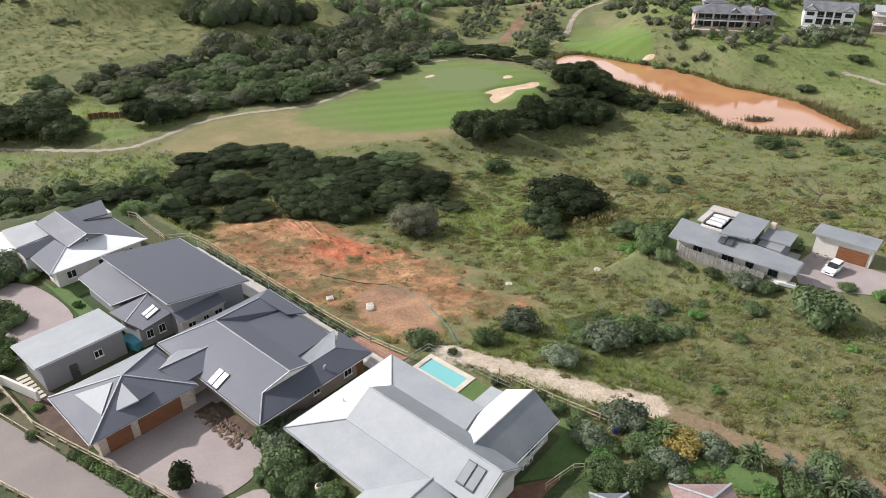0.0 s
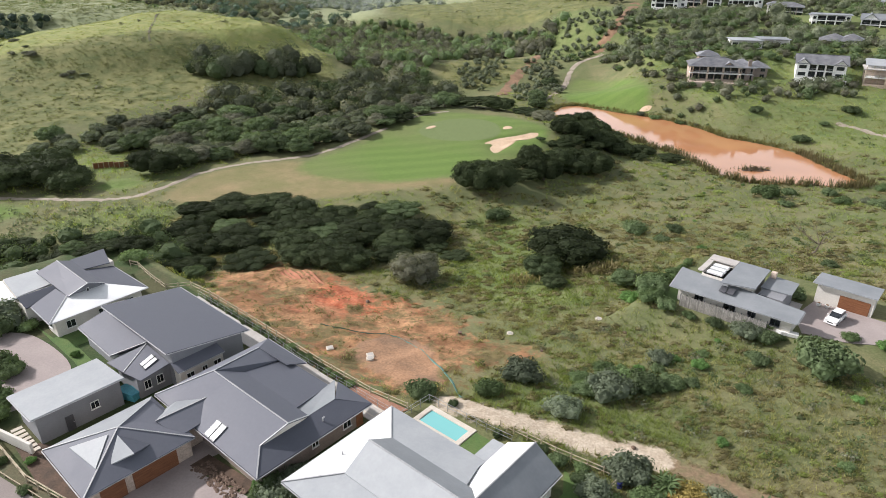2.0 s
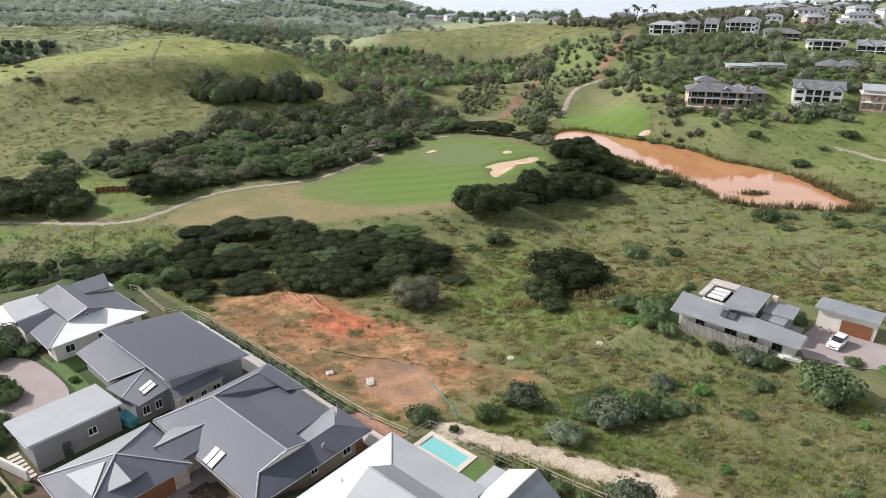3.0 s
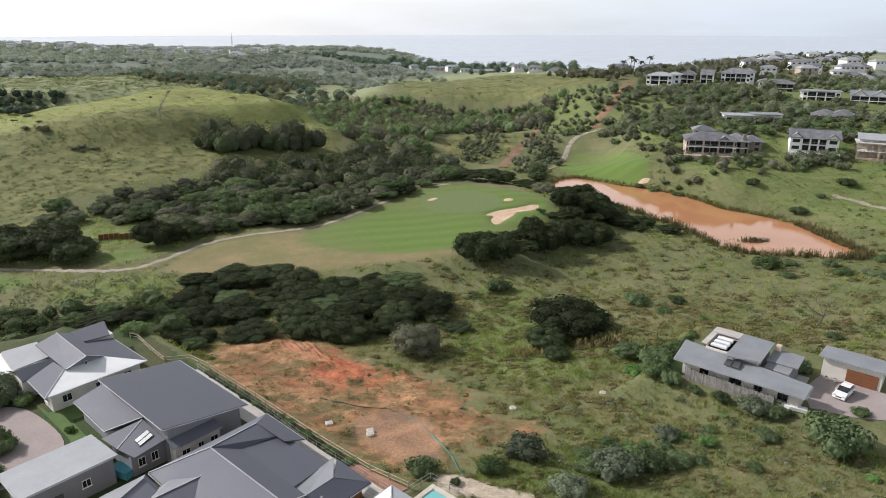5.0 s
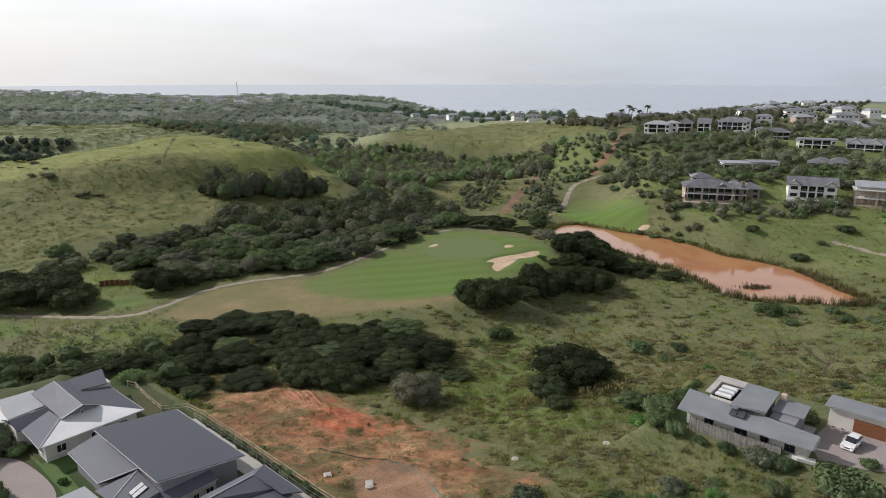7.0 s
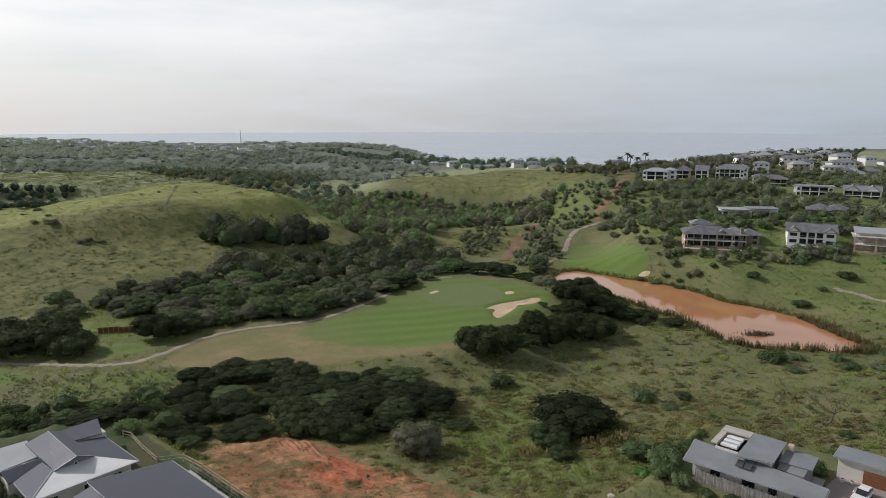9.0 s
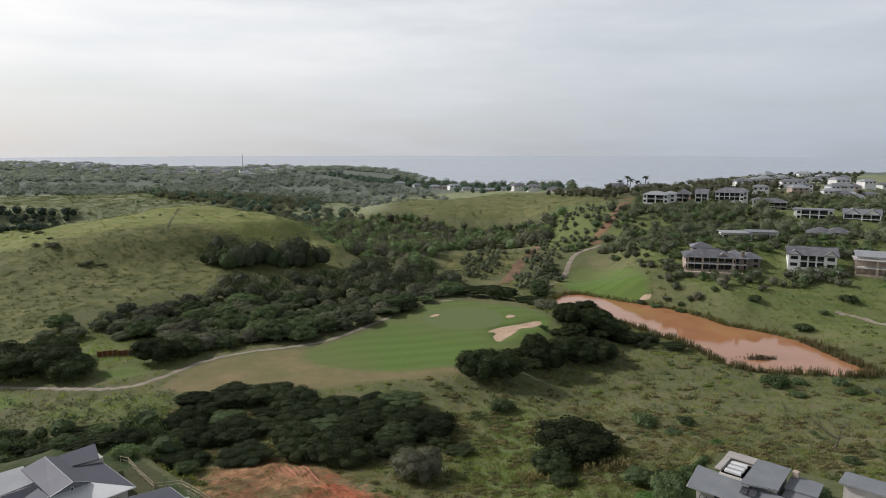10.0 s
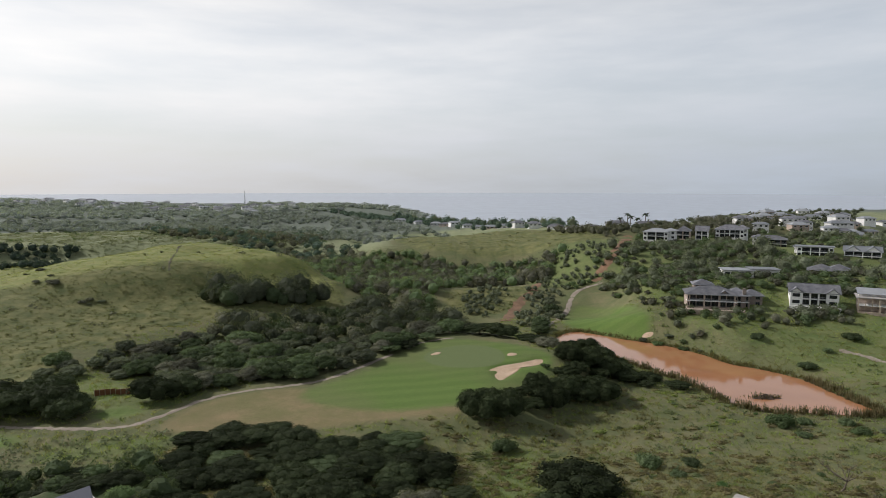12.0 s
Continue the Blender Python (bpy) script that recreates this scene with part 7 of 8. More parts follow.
part("bowl", Shape().tube((0, 0, -0.1), (0, 0, 0.35), 0.25, 0.4, 14).tube((0, 0, 0.35), (0, 0, 0.7), 0.4, 0.34, 14).mesh("bowl", "coping", True), urn)
part("opening", Shape().tube((0, 0, 0.68), (0, 0, 0.71), 0.24, 0.24, 14).mesh("opening", "rubber"), urn)
for u, v, s in ((-19.8, 96.2, 1.0), (-17.6, 96.6, 0.8)):
    box = tagged(new("roof_hatch", Shape().chamfered(-0.9 * s, -0.35, 0, 0.9 * s, 0.35, 0.5, 0.05).mesh("roof_hatch", "skylight")), "white garden box in the paved yard", "box")
    box.matrix_basis = pose(*place(u, v + 2), -0.97, 0, 0, GRID)
tarp = tagged(new("tarpaulin", Shape().slab([(-1.6, -0.8, 1.3), (1.2, -0.9, 1.2), (1.3, 0.7, 1.0), (-1.5, 0.8, 1.15)], 0.3).box(-1.4, -0.7, -0.3, 1.1, 0.6, 1.0).mesh("tarpaulin", "plastic_blue")), "blue tarpaulin over goods between the houses", "tarpaulin")
tarp.matrix_basis = pose(*place(-72.4, 24.4), 0, 0, 0, GRID + 20)
barrel = tagged(new("barrel", Shape().tube((0, 0, -0.1), (0, 0, 0.35), 0.26, 0.3, 12).tube((0, 0, 0.35), (0, 0, 0.85), 0.3, 0.25, 12).mesh("barrel", "barrel_blue", True)), "dark blue plastic barrel by the fence", "barrel")
barrel.matrix_basis = pose(*place(-19.3, 50.6), 0)
boat = tagged(new("boat", Shape().slab([(-1.6, 0, 0.55), (-0.9, -0.5, 0.6), (1.4, -0.5, 0.6), (1.4, 0.5, 0.6), (-0.9, 0.5, 0.6)], 0.5).mesh("boat", "plastic_white")), "small upturned pale boat beside the yard", "boat")
boat.matrix_basis = pose(*place(-14.8, 95.2), float(surface(*place(-14.8, 95.2))) + 0.0, 0, 0, -30)

# ---- car on the forecourt ----
def car(x, y, z, yaw):
    c = empty("car", x, y, z, yaw, label="white hatchback car parked on the paved forecourt", category="car")
    # profile along x, front at +x
    low = [(-2.05, 0.35), (-2.1, 0.75), (-1.95, 0.98), (-1.0, 1.0), (0.75, 0.98), (1.85, 0.8), (2.1, 0.62), (2.08, 0.32)]
    top = [(-1.9, 0.97), (-1.6, 1.42), (-0.9, 1.52), (0.1, 1.47), (0.95, 0.98)]

    def hull(profile, half, inset):
        n = len(profile)
        v = [(px, -half + (inset if pz > 0.9 else 0), pz) for px, pz in profile] + [(px, half - (inset if pz > 0.9 else 0), pz) for px, pz in profile]
        return Shape().add(v, [tuple(range(n)), tuple(range(2 * n - 1, n - 1, -1))] + [(i, n + i, n + (i + 1) % n, (i + 1) % n) for i in range(n)])

    part("body", hull(low, 0.88, 0.06).mesh("body", "car_paint"), c)
    part("cabin", hull(top, 0.8, 0.1).mesh("cabin", "pane"), c, "dark glazed cabin")
    part("roof", Shape().slab([(-1.62, -0.66, 1.5), (0.12, -0.66, 1.5), (0.12, 0.66, 1.5), (-1.62, 0.66, 1.5)], 0.06).add([(-1.6, -0.68, 1.46), (0.1, -0.68, 1.46), (-0.8, -0.62, 1.56), (-0.8, 0.62, 1.56), (-1.6, 0.68, 1.46), (0.1, 0.68, 1.46)], [(0, 1, 2), (3, 5, 4), (0, 2, 3, 4), (1, 5, 3, 2)]).mesh("roof", "car_paint"), c)
    for s in (-1, 1):
        part("headlight", Shape().chamfered(1.88, s * 0.62 - 0.18, 0.62, 2.1, s * 0.62 + 0.18, 0.78, 0.03).mesh("headlight", "lamp_glass"), c)
        part("tail_light", Shape().chamfered(-2.12, s * 0.68 - 0.14, 0.7, -2.02, s * 0.68 + 0.14, 0.95, 0.03).mesh("tail_light", "tail_red"), c)
        part("mirror", Shape().chamfered(0.6, s * 0.96 - 0.09, 0.95, 0.75, s * 0.96 + 0.09, 1.1, 0.03).mesh("mirror", "car_paint"), c)
        for wx in (-1.3, 1.3):
            w = part("wheel", Shape().tube((wx, s * 0.72, 0.32), (wx, s * 0.9, 0.32), 0.32, 0.32, 14).mesh("wheel", "rubber"), c)
            part("rim", Shape().tube((wx, s * 0.88, 0.32), (wx, s * 0.92, 0.32), 0.2, 0.18, 10).mesh("rim", "metal"), w)
    part("grille", Shape().chamfered(2.04, -0.4, 0.42, 2.12, 0.4, 0.6, 0.02).mesh("grille", "rubber"), c)
    part("bumper", Shape().chamfered(1.95, -0.86, 0.25, 2.16, 0.86, 0.42, 0.05).mesh("bumper", "car_paint"), c)


car(*place(-10.5, 104.3), -0.98, -140)

# ---- on the bare earth ----
for (x, y), k in (((-16, 79), 0), ((-10, 77.2), 0), ((-9.9, 76.0), 1), ((11, 88), 1), ((26, 92), 1)):
    z = float(surface(x, y))
    s = Shape().tube((0, 0, -0.4), (0, 0, 0.22), 0.55, 0.55, 16) if k else Shape().chamfered(-0.5, -0.5, -0.4, 0.5, 0.5, 0.24, 0.03)
    hole = empty("manhole", x, y, z, 20, label="pale concrete manhole cover on the bare earth", category="manhole", group="manholes")
    part("frame", s.mesh("frame", "coping"), hole)
    part("lid", (Shape().tube((0, 0, 0.22), (0, 0, 0.27), 0.36, 0.36, 14) if k else Shape().chamfered(-0.36, -0.36, 0.24, 0.36, 0.36, 0.29, 0.02)).mesh("lid", "concrete"), hole)
line = smooth_line([(-19, 88), (-13, 86), (-8, 85.5), (-4, 82), (-1, 76), (1.5, 70), (2.5, 66)], 2)
net = Shape()
npts = [(x, y, float(surface(x, y))) for x, y in line]
net.v = [q for x, y, z in npts for q in ((x, y, z - 0.1), (x, y, z + 0.16), (x + 0.3, y + 0.2, z - 0.1))]
net.f = [(3 * k + j, 3 * k + 3 + j, 3 * k + 4 + j, 3 * k + 1 + j) for k in range(len(npts) - 1) for j in (0, 1)]
tagged(new("silt_fence", net.mesh("silt_fence", "net")), "sagging green shade-net silt fence across the earth", "silt fence")
rrng = random.Random(4)


def rock(x, y, r, label="rough brown rock", base=None):
    bm = bmesh.new()
    bmesh.ops.create_icosphere(bm, subdivisions=1, radius=r)
    for q in bm.verts:
        q.co *= rrng.uniform(0.7, 1.2)
        q.co.z *= 0.7
    me = bpy.data.meshes.new("rock")
    bm.to_mesh(me)
    bm.free()
    me.materials.append(M["stone"])
    ob = tagged(new("rock", me), label, "rock", "rocks in the bed")
    ob.matrix_basis = pose(x, y, (float(surface(x, y)) if base is None else base) + r * 0.15, 0, 0, rrng.uniform(0, 360))


sheet("bed_verge", [(-75.4, 11.7), (-70.5, 14.6), (-59.3, 14.2), (-59.3, 12.8), (-66, 11.1)], "soil_dark", "bare dark soil between the garage wall and the fence", 0.05, "bed")
sheet("bed", [(-56.0, 22.9), (-48.2, 24.7), (-47.6, 26.2), (-56.0, 25.2)], "soil_dark", "bare soil bed of rocks beside the court", 0.075, "bed")
sheet("pavement_link", [(-58.4, 23.4), (-55.9, 23.0), (-55.3, 26.05), (-58.4, 26.05)], "paving", "pinkish-brown paving between garage and house", 0.062)
for k in range(210):
    t = rrng.random()
    u, v = -55.4 + 7.5 * t + rrng.uniform(-0.3, 0.3), 22.6 + 2.0 * rrng.random() + 0.2 * t
    rock(*place(u, v), rrng.uniform(0.12, 0.3), "brown rock in the bed beside the court", 0.0)
for x, y in ((15, 81), (29, 87), (-13, 101), (3, 88), (22, 57.5), (20, 60)):
    rock(x, y, rrng.uniform(0.25, 0.5), "pale weathered boulder in the grass")

# ---- garden plants ----
def blade(length, width, lift, bend, material, name="leaf"):
    """One long arching leaf along x."""
    s, n = Shape(), 7
    v = []
    for k in range(n + 1):
        t = k / n
        a = lift - bend * t
        px = v[-1][1][0] + math.cos(a) * length / n if v else 0
        pz = v[-1][1][2] + math.sin(a) * length / n if v else 0
        w = width * (math.sin(math.pi * min(1, t * 0.9 + 0.1)) ** 0.7) / 2
        v.append(((px, -w, pz + 0.3 * w), (px, 0, pz), (px, w, pz + 0.3 * w)))
    s.v = [p for row in v for p in row]
    s.f = [(k * 3 + j, k * 3 + j + 1, k * 3 + j + 4, k * 3 + j + 3) for k in range(n) for j in (0, 1)]
    return s.mesh(name, material)


def fan_plant(x, y, stems, leaves, length, width, height, material, label, category, spread=0.7, bend=1.3):
    """Stems with long arching leaves: wild banana, aloe or dragon tree."""
    z = float(surface(x, y))
    p = empty(category.replace(" ", "_"), x, y, z, rrng.uniform(0, 360), label=label, category=category)
    shapes = [blade(length * k, width, li, bend, material) for k, li in ((1.0, 1.25), (0.9, 0.9), (1.05, 0.5), (0.8, 1.45))]
    for s in range(stems):
        a, r = rrng.uniform(0, 6.28), spread * math.sqrt(s / max(1, stems))
        top = (r * math.cos(a), r * math.sin(a), height * rrng.uniform(0.6, 1.1))
        part("stem", Shape().tube((top[0] * 0.7, top[1] * 0.7, -0.3), top, 0.1, 0.07, 6).mesh("stem", "bark"), p)
        for k in range(leaves):
            ob = part("leaf", shapes[k % 4], p)
            ob.matrix_basis = pose(*top, 0, 0, k * 137.5 + s * 50)


for u, v, st, lv, ln, wd, hh, mat, lab, cat in ((-15.5, 53.0, 11, 8, 1.5, 0.26, 1.7, "leaf_garden", "wild banana clump with upright green leaves", "banana plant"), (-7.0, 56.0, 11, 8, 1.5, 0.26, 1.7, "leaf_mid", "wild banana clump with dark upright leaves", "banana plant"),
                                               (0.8, 57.6, 11, 8, 1.5, 0.26, 1.8, "leaf_mid", "wild banana clump with dark upright leaves", "banana plant"), (-12.4, 51.6, 1, 22, 1.6, 0.2, 0.4, "leaf_blue", "rosette of stiff blue-green aloe leaves", "aloe"),
                                               (-3.9, 57.0, 1, 30, 1.3, 0.13, 2.0, "leaf_blue", "dragon tree with a tuft of narrow leaves", "dragon tree"), (-13.6, 50.0, 1, 20, 1.2, 0.16, 0.3, "leaf_bright", "rosette of bright green spiky leaves", "aloe"), (-6.0, 54.3, 1, 18, 1.2, 0.16, 0.3, "leaf_mid", "rosette of green spiky leaves", "aloe")):
    fan_plant(*place(u, v), st, lv, ln, wd, hh, mat, lab, cat)
tree_proto("garden_bush", "shrub", "bush", 2.6, 3600, 0.19, "leaf_garden", "large rounded green garden shrub with fine leaves", "shrub", 0.1)
tree_proto("yellow", "shrub", "bush", 1.6, 1400, 0.16, "leaf_yellow", "shrub covered in yellow blossom", "shrub", 0.06)
tree_proto("court", "tree", "tall", 2.0, 1100, 0.3, "leaf_dark", "young broad-leaved tree on the paved court", "tree", 0.1)
plant("court", *place(-47.4, 16.9), 1.8, squash=1.15)
for u, v, half, key in ((-19.6, 53.0, 1.5, "bush_c"), (-13.0, 53.4, 2.6, "yellow"), (-10.6, 55.2, 1.1, "bush_c"), (-17.0, 44.3, 2.5, "garden_bush"), (-18.4, 46.2, 1.6, "bush_d"), (-16.4, 50.3, 1.4, "bush_b"), (-20.6, 47.6, 1.1, "bush_c"), (-22.2, 48.4, 1.0, "bush_a"), (-17.6, 52.4, 1.3, "bush_d"), (-14.4, 47.6, 1.2, "bush_b"), (-15.2, 45.2, 1.3, "bush_a"),
                        (-11.4, 49.6, 1.0, "bush_d"), (-9.2, 53.6, 0.7, "bush_a"), (-2.0, 55.6, 1.6, "bush_b"), (-4.4, 53.2, 1.4, "bush_d"), (-8.6, 48.6, 1.3, "bush_a"), (-1.0, 60.5, 1.3, "bush_a"), (2.6, 56.0, 1.5, "bush_b"), (-26.0, 49.4, 0.8, "bush_a"), (-23.6, 50.2, 0.7, "bush_b"), (-28.4, 49.6, 0.7, "bush_a"),
                        (-47.8, 25.9, 1.0, "bush_d"), (-46.0, 26.2, 1.4, "bush_a"), (-44.2, 25.7, 1.3, "bush_c"), (-42.4, 24.8, 1.6, "bush_a"), (-42.6, 22.6, 0.8, "bush_a"), (-45.0, 29.0, 1.2, "bush_c"), (-45.0, 31.4, 0.9, "bush_a"), (-41.8, 24.4, 1.2, "bush_d"), (-40.0, 24.8, 1.1, "bush_b"), (-38.6, 26.0, 0.9, "bush_a"), (-36.0, 25.6, 1.0, "bush_b"), (-40.8, 22.8, 1.0, "bush_b"), (-38.6, 23.6, 0.8, "bush_a"),
                        (-104, 19.6, 2.0, "bush_c"), (-101.4, 18.4, 1.9, "bush_a"), (-99.2, 22.0, 1.2, "bush_b"), (-107.2, 18.2, 1.8, "bush_b"), (-91.6, 15.2, 2.2, "bush_b"), (-94.4, 14.0, 1.8, "bush_d"), (-88.8, 16.2, 1.3, "bush_a"), (-83.2, 13.2, 1.6, "bush_b"), (-80.6, 11.8, 1.6, "bush_b"), (-85.8, 12.4, 1.8, "bush_a"), (-78, 25.0, 0.9, "bush_a"), (-87.0, 23.6, 0.9, "bush_d"),
                        (-75.6, 9.4, 0.6, "bush_a"), (-72, 9.6, 0.6, "bush_b"), (-69.6, 11.8, 0.8, "bush_d"), (-65.6, 9.8, 0.5, "bush_a"), (-59.6, 11.6, 0.5, "bush_a"), (-57.2, 12.2, 0.55, "bush_b"), (-55.6, 12.6, 0.5, "bush_d"), (-53.4, 13.0, 0.55, "bush_a"), (-51.6, 13.4, 0.5, "bush_b"), (-49.6, 13.8, 0.5, "bush_a"), (-47.4, 14.3, 0.5, "bush_a"), (-70.6, 31, 0.6, "bush_a"),
                        (-66, 43.9, 0.7, "bush_b"), (-62, 43.8, 0.6, "bush_a"), (-41, 49.6, 0.5, "bush_a"), (-33.6, 48.6, 0.5, "bush_a"),
                        (-36.0, 95.2, 2.2, "bush_a"), (-36.5, 99.0, 1.8, "bush_b"), (-34.6, 92.2, 1.8, "bush_b"), (-38.6, 93.4, 2.4, "bush_d"), (-31.8, 91.2, 1.2, "bush_a"), (-28, 90.8, 0.9, "bush_b"), (-24, 90.9, 0.9, "bush_a"), (-19.6, 91.2, 1.2, "bush_c"), (-17.0, 91.2, 1.0, "bush_a"), (-16.2, 92.4, 0.9, "bush_a"), (-11.6, 93.6, 0.9, "bush_a"), (-19.8, 107.4, 1.6, "bush_b"), (-17.6, 108.2, 1.3, "bush_a"), (-22.6, 106.4, 1.3, "bush_d"), (-26.8, 106.8, 1.0, "bush_b"),
                        (-31.0, 106.8, 1.0, "bush_a"), (-35.6, 103.4, 1.1, "bush_b"), (-3.0, 100.4, 1.6, "bush_d")):
    plant(key, *place(u, v), half)
for u, v in scatter([(-19, 44), (-13, 47), (-6, 50), (3, 55), (4, 60), (-4, 57.5), (-12, 54.5), (-18.6, 50)], 1.45, rng):
    if random.random() < 0.75:
        plant(random.choice(("bush_a", "bush_d", "bush_c", "bush_b", "bush_a", "bush_d")), *place(u, v), random.uniform(0.35, 0.95), squash=random.uniform(0.7, 1.2))
plant("broad_b", *place(-0.6, 99.2), 2.6, squash=1.1)
for k in range(24):
    u = -87 + 1.45 * k
    plant(random.choice(("bush_a", "bush_b", "bush_a")), *place(u, 44.05 - 0.01 * k), random.uniform(0.35, 0.6), squash=0.9)


def garden_house(name, corner, far, material, label):
    """A low house of which only a hipped corner reaches into the garden."""
    (x, y), (x1, y1) = corner, far
    h = empty(name, x, y, 0, 0, label=label, category="house")
    w, d = x1 - x, y1 - y
    part("wall", Shape().chamfered(min(0, w) + 0.5, d + 0.5, -0.3, max(0, w) - 0.5, -0.5, 2.5, 0.04).mesh("wall", "wall_tan"), h)
    lo, hi, m = 2.5, 2.5 + 0.2 * abs(w), w / 2
    e = [(0, d, lo), (w, d, lo), (w, 0, lo), (0, 0, lo)]
    a, b = (m, -abs(m) * 0.9, hi), (m, d + abs(m) * 0.9, hi)
    for pl in ([e[3], e[0], b, a], [e[1], e[2], a, b], [e[2], e[3], a], [e[0], e[1], b]):
        part("roof_slope", Shape().slab(pl, 0.14).mesh("roof_slope", material), h)
    for p in (e[3], e[2]):
        part("ridge_cap", Shape().beam(p, a, 0.22, 0.1).mesh("ridge_cap", "trim_pale"), h)


garden_house("house", (21.2, 41.9), (27.0, 31.0), "roof_brown", "low garden house with a pinkish brown hipped roof")
garden_house("house", (13.6, 40.9), (17.2, 34.0), "roof_slate", "small grey-roofed garden house among shrubs")
# ---- wild growth that nobody could count ----
def clumps(name, pts, radius, height, cards, size, material, label, rng, category="grass", upright=False, lying=0.0):
    """Many small tufts of leaves over the ground as one mesh."""
    p = np.array(pts)
    n = len(p)
    z = surface(p[:, 0], p[:, 1])
    z = np.where(inside(p[:, 0], p[:, 1], POND) > 0, -16.0, z)
    s = rng.uniform(0.55, 1.4, n) ** 1.3
    d = rng.normal(0, 1, (n, cards, 3))
    d[..., 2] = np.abs(d[..., 2]) + 0.15
    d /= np.linalg.norm(d, axis=2, keepdims=True)
    pos = np.concatenate([p, z[:, None]], 1)[:, None, :] + d * (s[:, None, None] * np.array([radius, radius, height])) * rng.uniform(0.5, 1.05, (n, cards, 1))
    sz = (size * s[:, None] * rng.uniform(0.7, 1.3, (n, cards))).reshape(-1)
    nrm = d.reshape(-1, 3).copy()
    nrm[:, 2] += lying
    if upright:
        nrm[:, 2] *= 0.15
    v = leaf_cards(pos.reshape(-1, 3), nrm, 1.0, rng, 0.45)
    c = np.repeat(pos.reshape(-1, 3), 4, axis=0)
    v = c + (v - c) * np.repeat(sz, 4)[:, None] * (np.array([0.7, 0.7, 1.5]) if upright else 1.0)
    me = bpy.data.meshes.new(name)
    me.from_pydata(v, [], np.arange(len(v)).reshape(-1, 4).tolist())
    me.materials.append(M[material])
    return tagged(new(name, me), label, category, kind="stuff")


def spread(box, count, rng, keep):
    x0, y0, x1, y1 = box
    p = np.column_stack([rng.uniform(x0, x1, count), rng.uniform(y0, y1, count)])
    return p[keep(p[:, 0], p[:, 1])]


def wild(x, y):
    """Where the open field grows freely."""
    ok = (0.656 * x + 0.755 * y > np.where(0.755 * x - 0.656 * y < -44, 45.6, 48.5)) & (inside(x, y, EARTH) < -1 + 4.5 * fbm(x, y, 8, 3)) & (inside(x, y, TURNING) < 0) & (inside(x, y, MOWN) < -1) & (inside(x, y, DRY) < -1) & (inside(x, y, POND) < -1.5)
    ok &= (inside(x, y, TEE) < 0) & (inside(x, y, TEE_SMALL) < 0) & (inside(x, y, FAR_GREEN) < 0)
    ok &= near_line(x, y, SAND_TRACK) > 1.6
    ok &= near_line(x, y, CART) > 1.9
    ok &= near_line(x, y, BROWN_TRACK) > 1.2
    u, v = x * CU + y * SU, -x * SU + y * CU
    return ok & ~((u > -34) & (u < -2) & (v > 91) & (v < 116))


srng = np.random.default_rng(21)
field = spread((-70, 40, 135, 150), 100000, srng, wild)
field = field[srng.random(len(field)) < np.clip(64 / np.hypot(field[:, 0], field[:, 1]), 0.1, 1) ** 1.7]


def blades(name, pts, height, width, material, label, rng, each=9, lean=0.75):
    """Tufts of narrow leaning grass blades as one mesh; far tufts are coarser."""
    p = np.array(pts)
    z = np.repeat(surface(p[:, 0], p[:, 1]), each)
    coarse = np.repeat(np.clip(np.hypot(p[:, 0], p[:, 1]) / 64, 0.8, 1.8), each)
    tall = np.repeat(rng.uniform(0.5, 1.5, len(p)), each)
    base = np.repeat(p, each, 0) + rng.normal(0, 0.2, (len(p) * each, 2)) * coarse[:, None]
    n = len(base)
    a, b = rng.uniform(0, math.tau, n), rng.uniform(0, math.tau, n)
    h, w = height * tall * rng.uniform(0.6, 1.3, n), width * coarse * rng.uniform(0.6, 1.4, n)
    foot = np.column_stack([base, z - 0.03])
    side = np.column_stack([np.cos(b), np.sin(b), 0 * b]) * w[:, None] * 0.5
    tip = foot + np.column_stack([np.cos(a) * lean * h, np.sin(a) * lean * h, h])
    v = np.stack([foot - side, foot + side, tip + side * 0.35, tip - side * 0.35], 1).reshape(-1, 3)
    me = bpy.data.meshes.new(name)
    me.from_pydata(v, [], np.arange(len(v)).reshape(-1, 4).tolist())
    me.materials.append(M[material])
    return tagged(new(name, me), label, "grass", kind="stuff")


tone = 0.9 * fbm(field[:, 0], field[:, 1], 23, 1) + 0.7 * fbm(field[:, 0], field[:, 1], 7, 2) + 0.4 * fbm(field[:, 0], field[:, 1], 2.6, 4) + srng.normal(0, 0.25, len(field))
lush = np.maximum.reduce([inside(field[:, 0], field[:, 1], o) for o in LUSH]) + 4 * fbm(field[:, 0], field[:, 1], 9, 3) > -2
green_side = (field[:, 0] > 52) & (field[:, 1] < 72)
lush |= green_side & (tone < 0.1)
blades("grass_dry", field[(tone > 0.55) & ~lush], 0.34, 0.048, "grass_dry", "dry brownish wild grass over the vacant field", srng)
blades("grass_green", field[(tone <= 0.55) & (tone > -0.4) & ~lush], 0.34, 0.05, "grass_field", "olive wild grass over the vacant field", srng)
blades("grass_rank", field[(tone <= -0.4) & ~lush], 0.42, 0.055, "grass_lush", "rank green grass in patches over the vacant field", srng)
blades("grass_fresh", field[lush], 0.42, 0.055, "grass_lush", "lush fresh green grass in the hollow", srng)
shade = fbm(field[:, 0], field[:, 1], 29, 6) + 0.6 * fbm(field[:, 0], field[:, 1], 9, 8)
clumps("weeds", field[(shade < -0.8) & (tone < 0.4)][::3], 0.6, 0.7, 22, 0.2, "leaf_mid", "low dark leafy weeds in the vacant field", srng, "weeds")
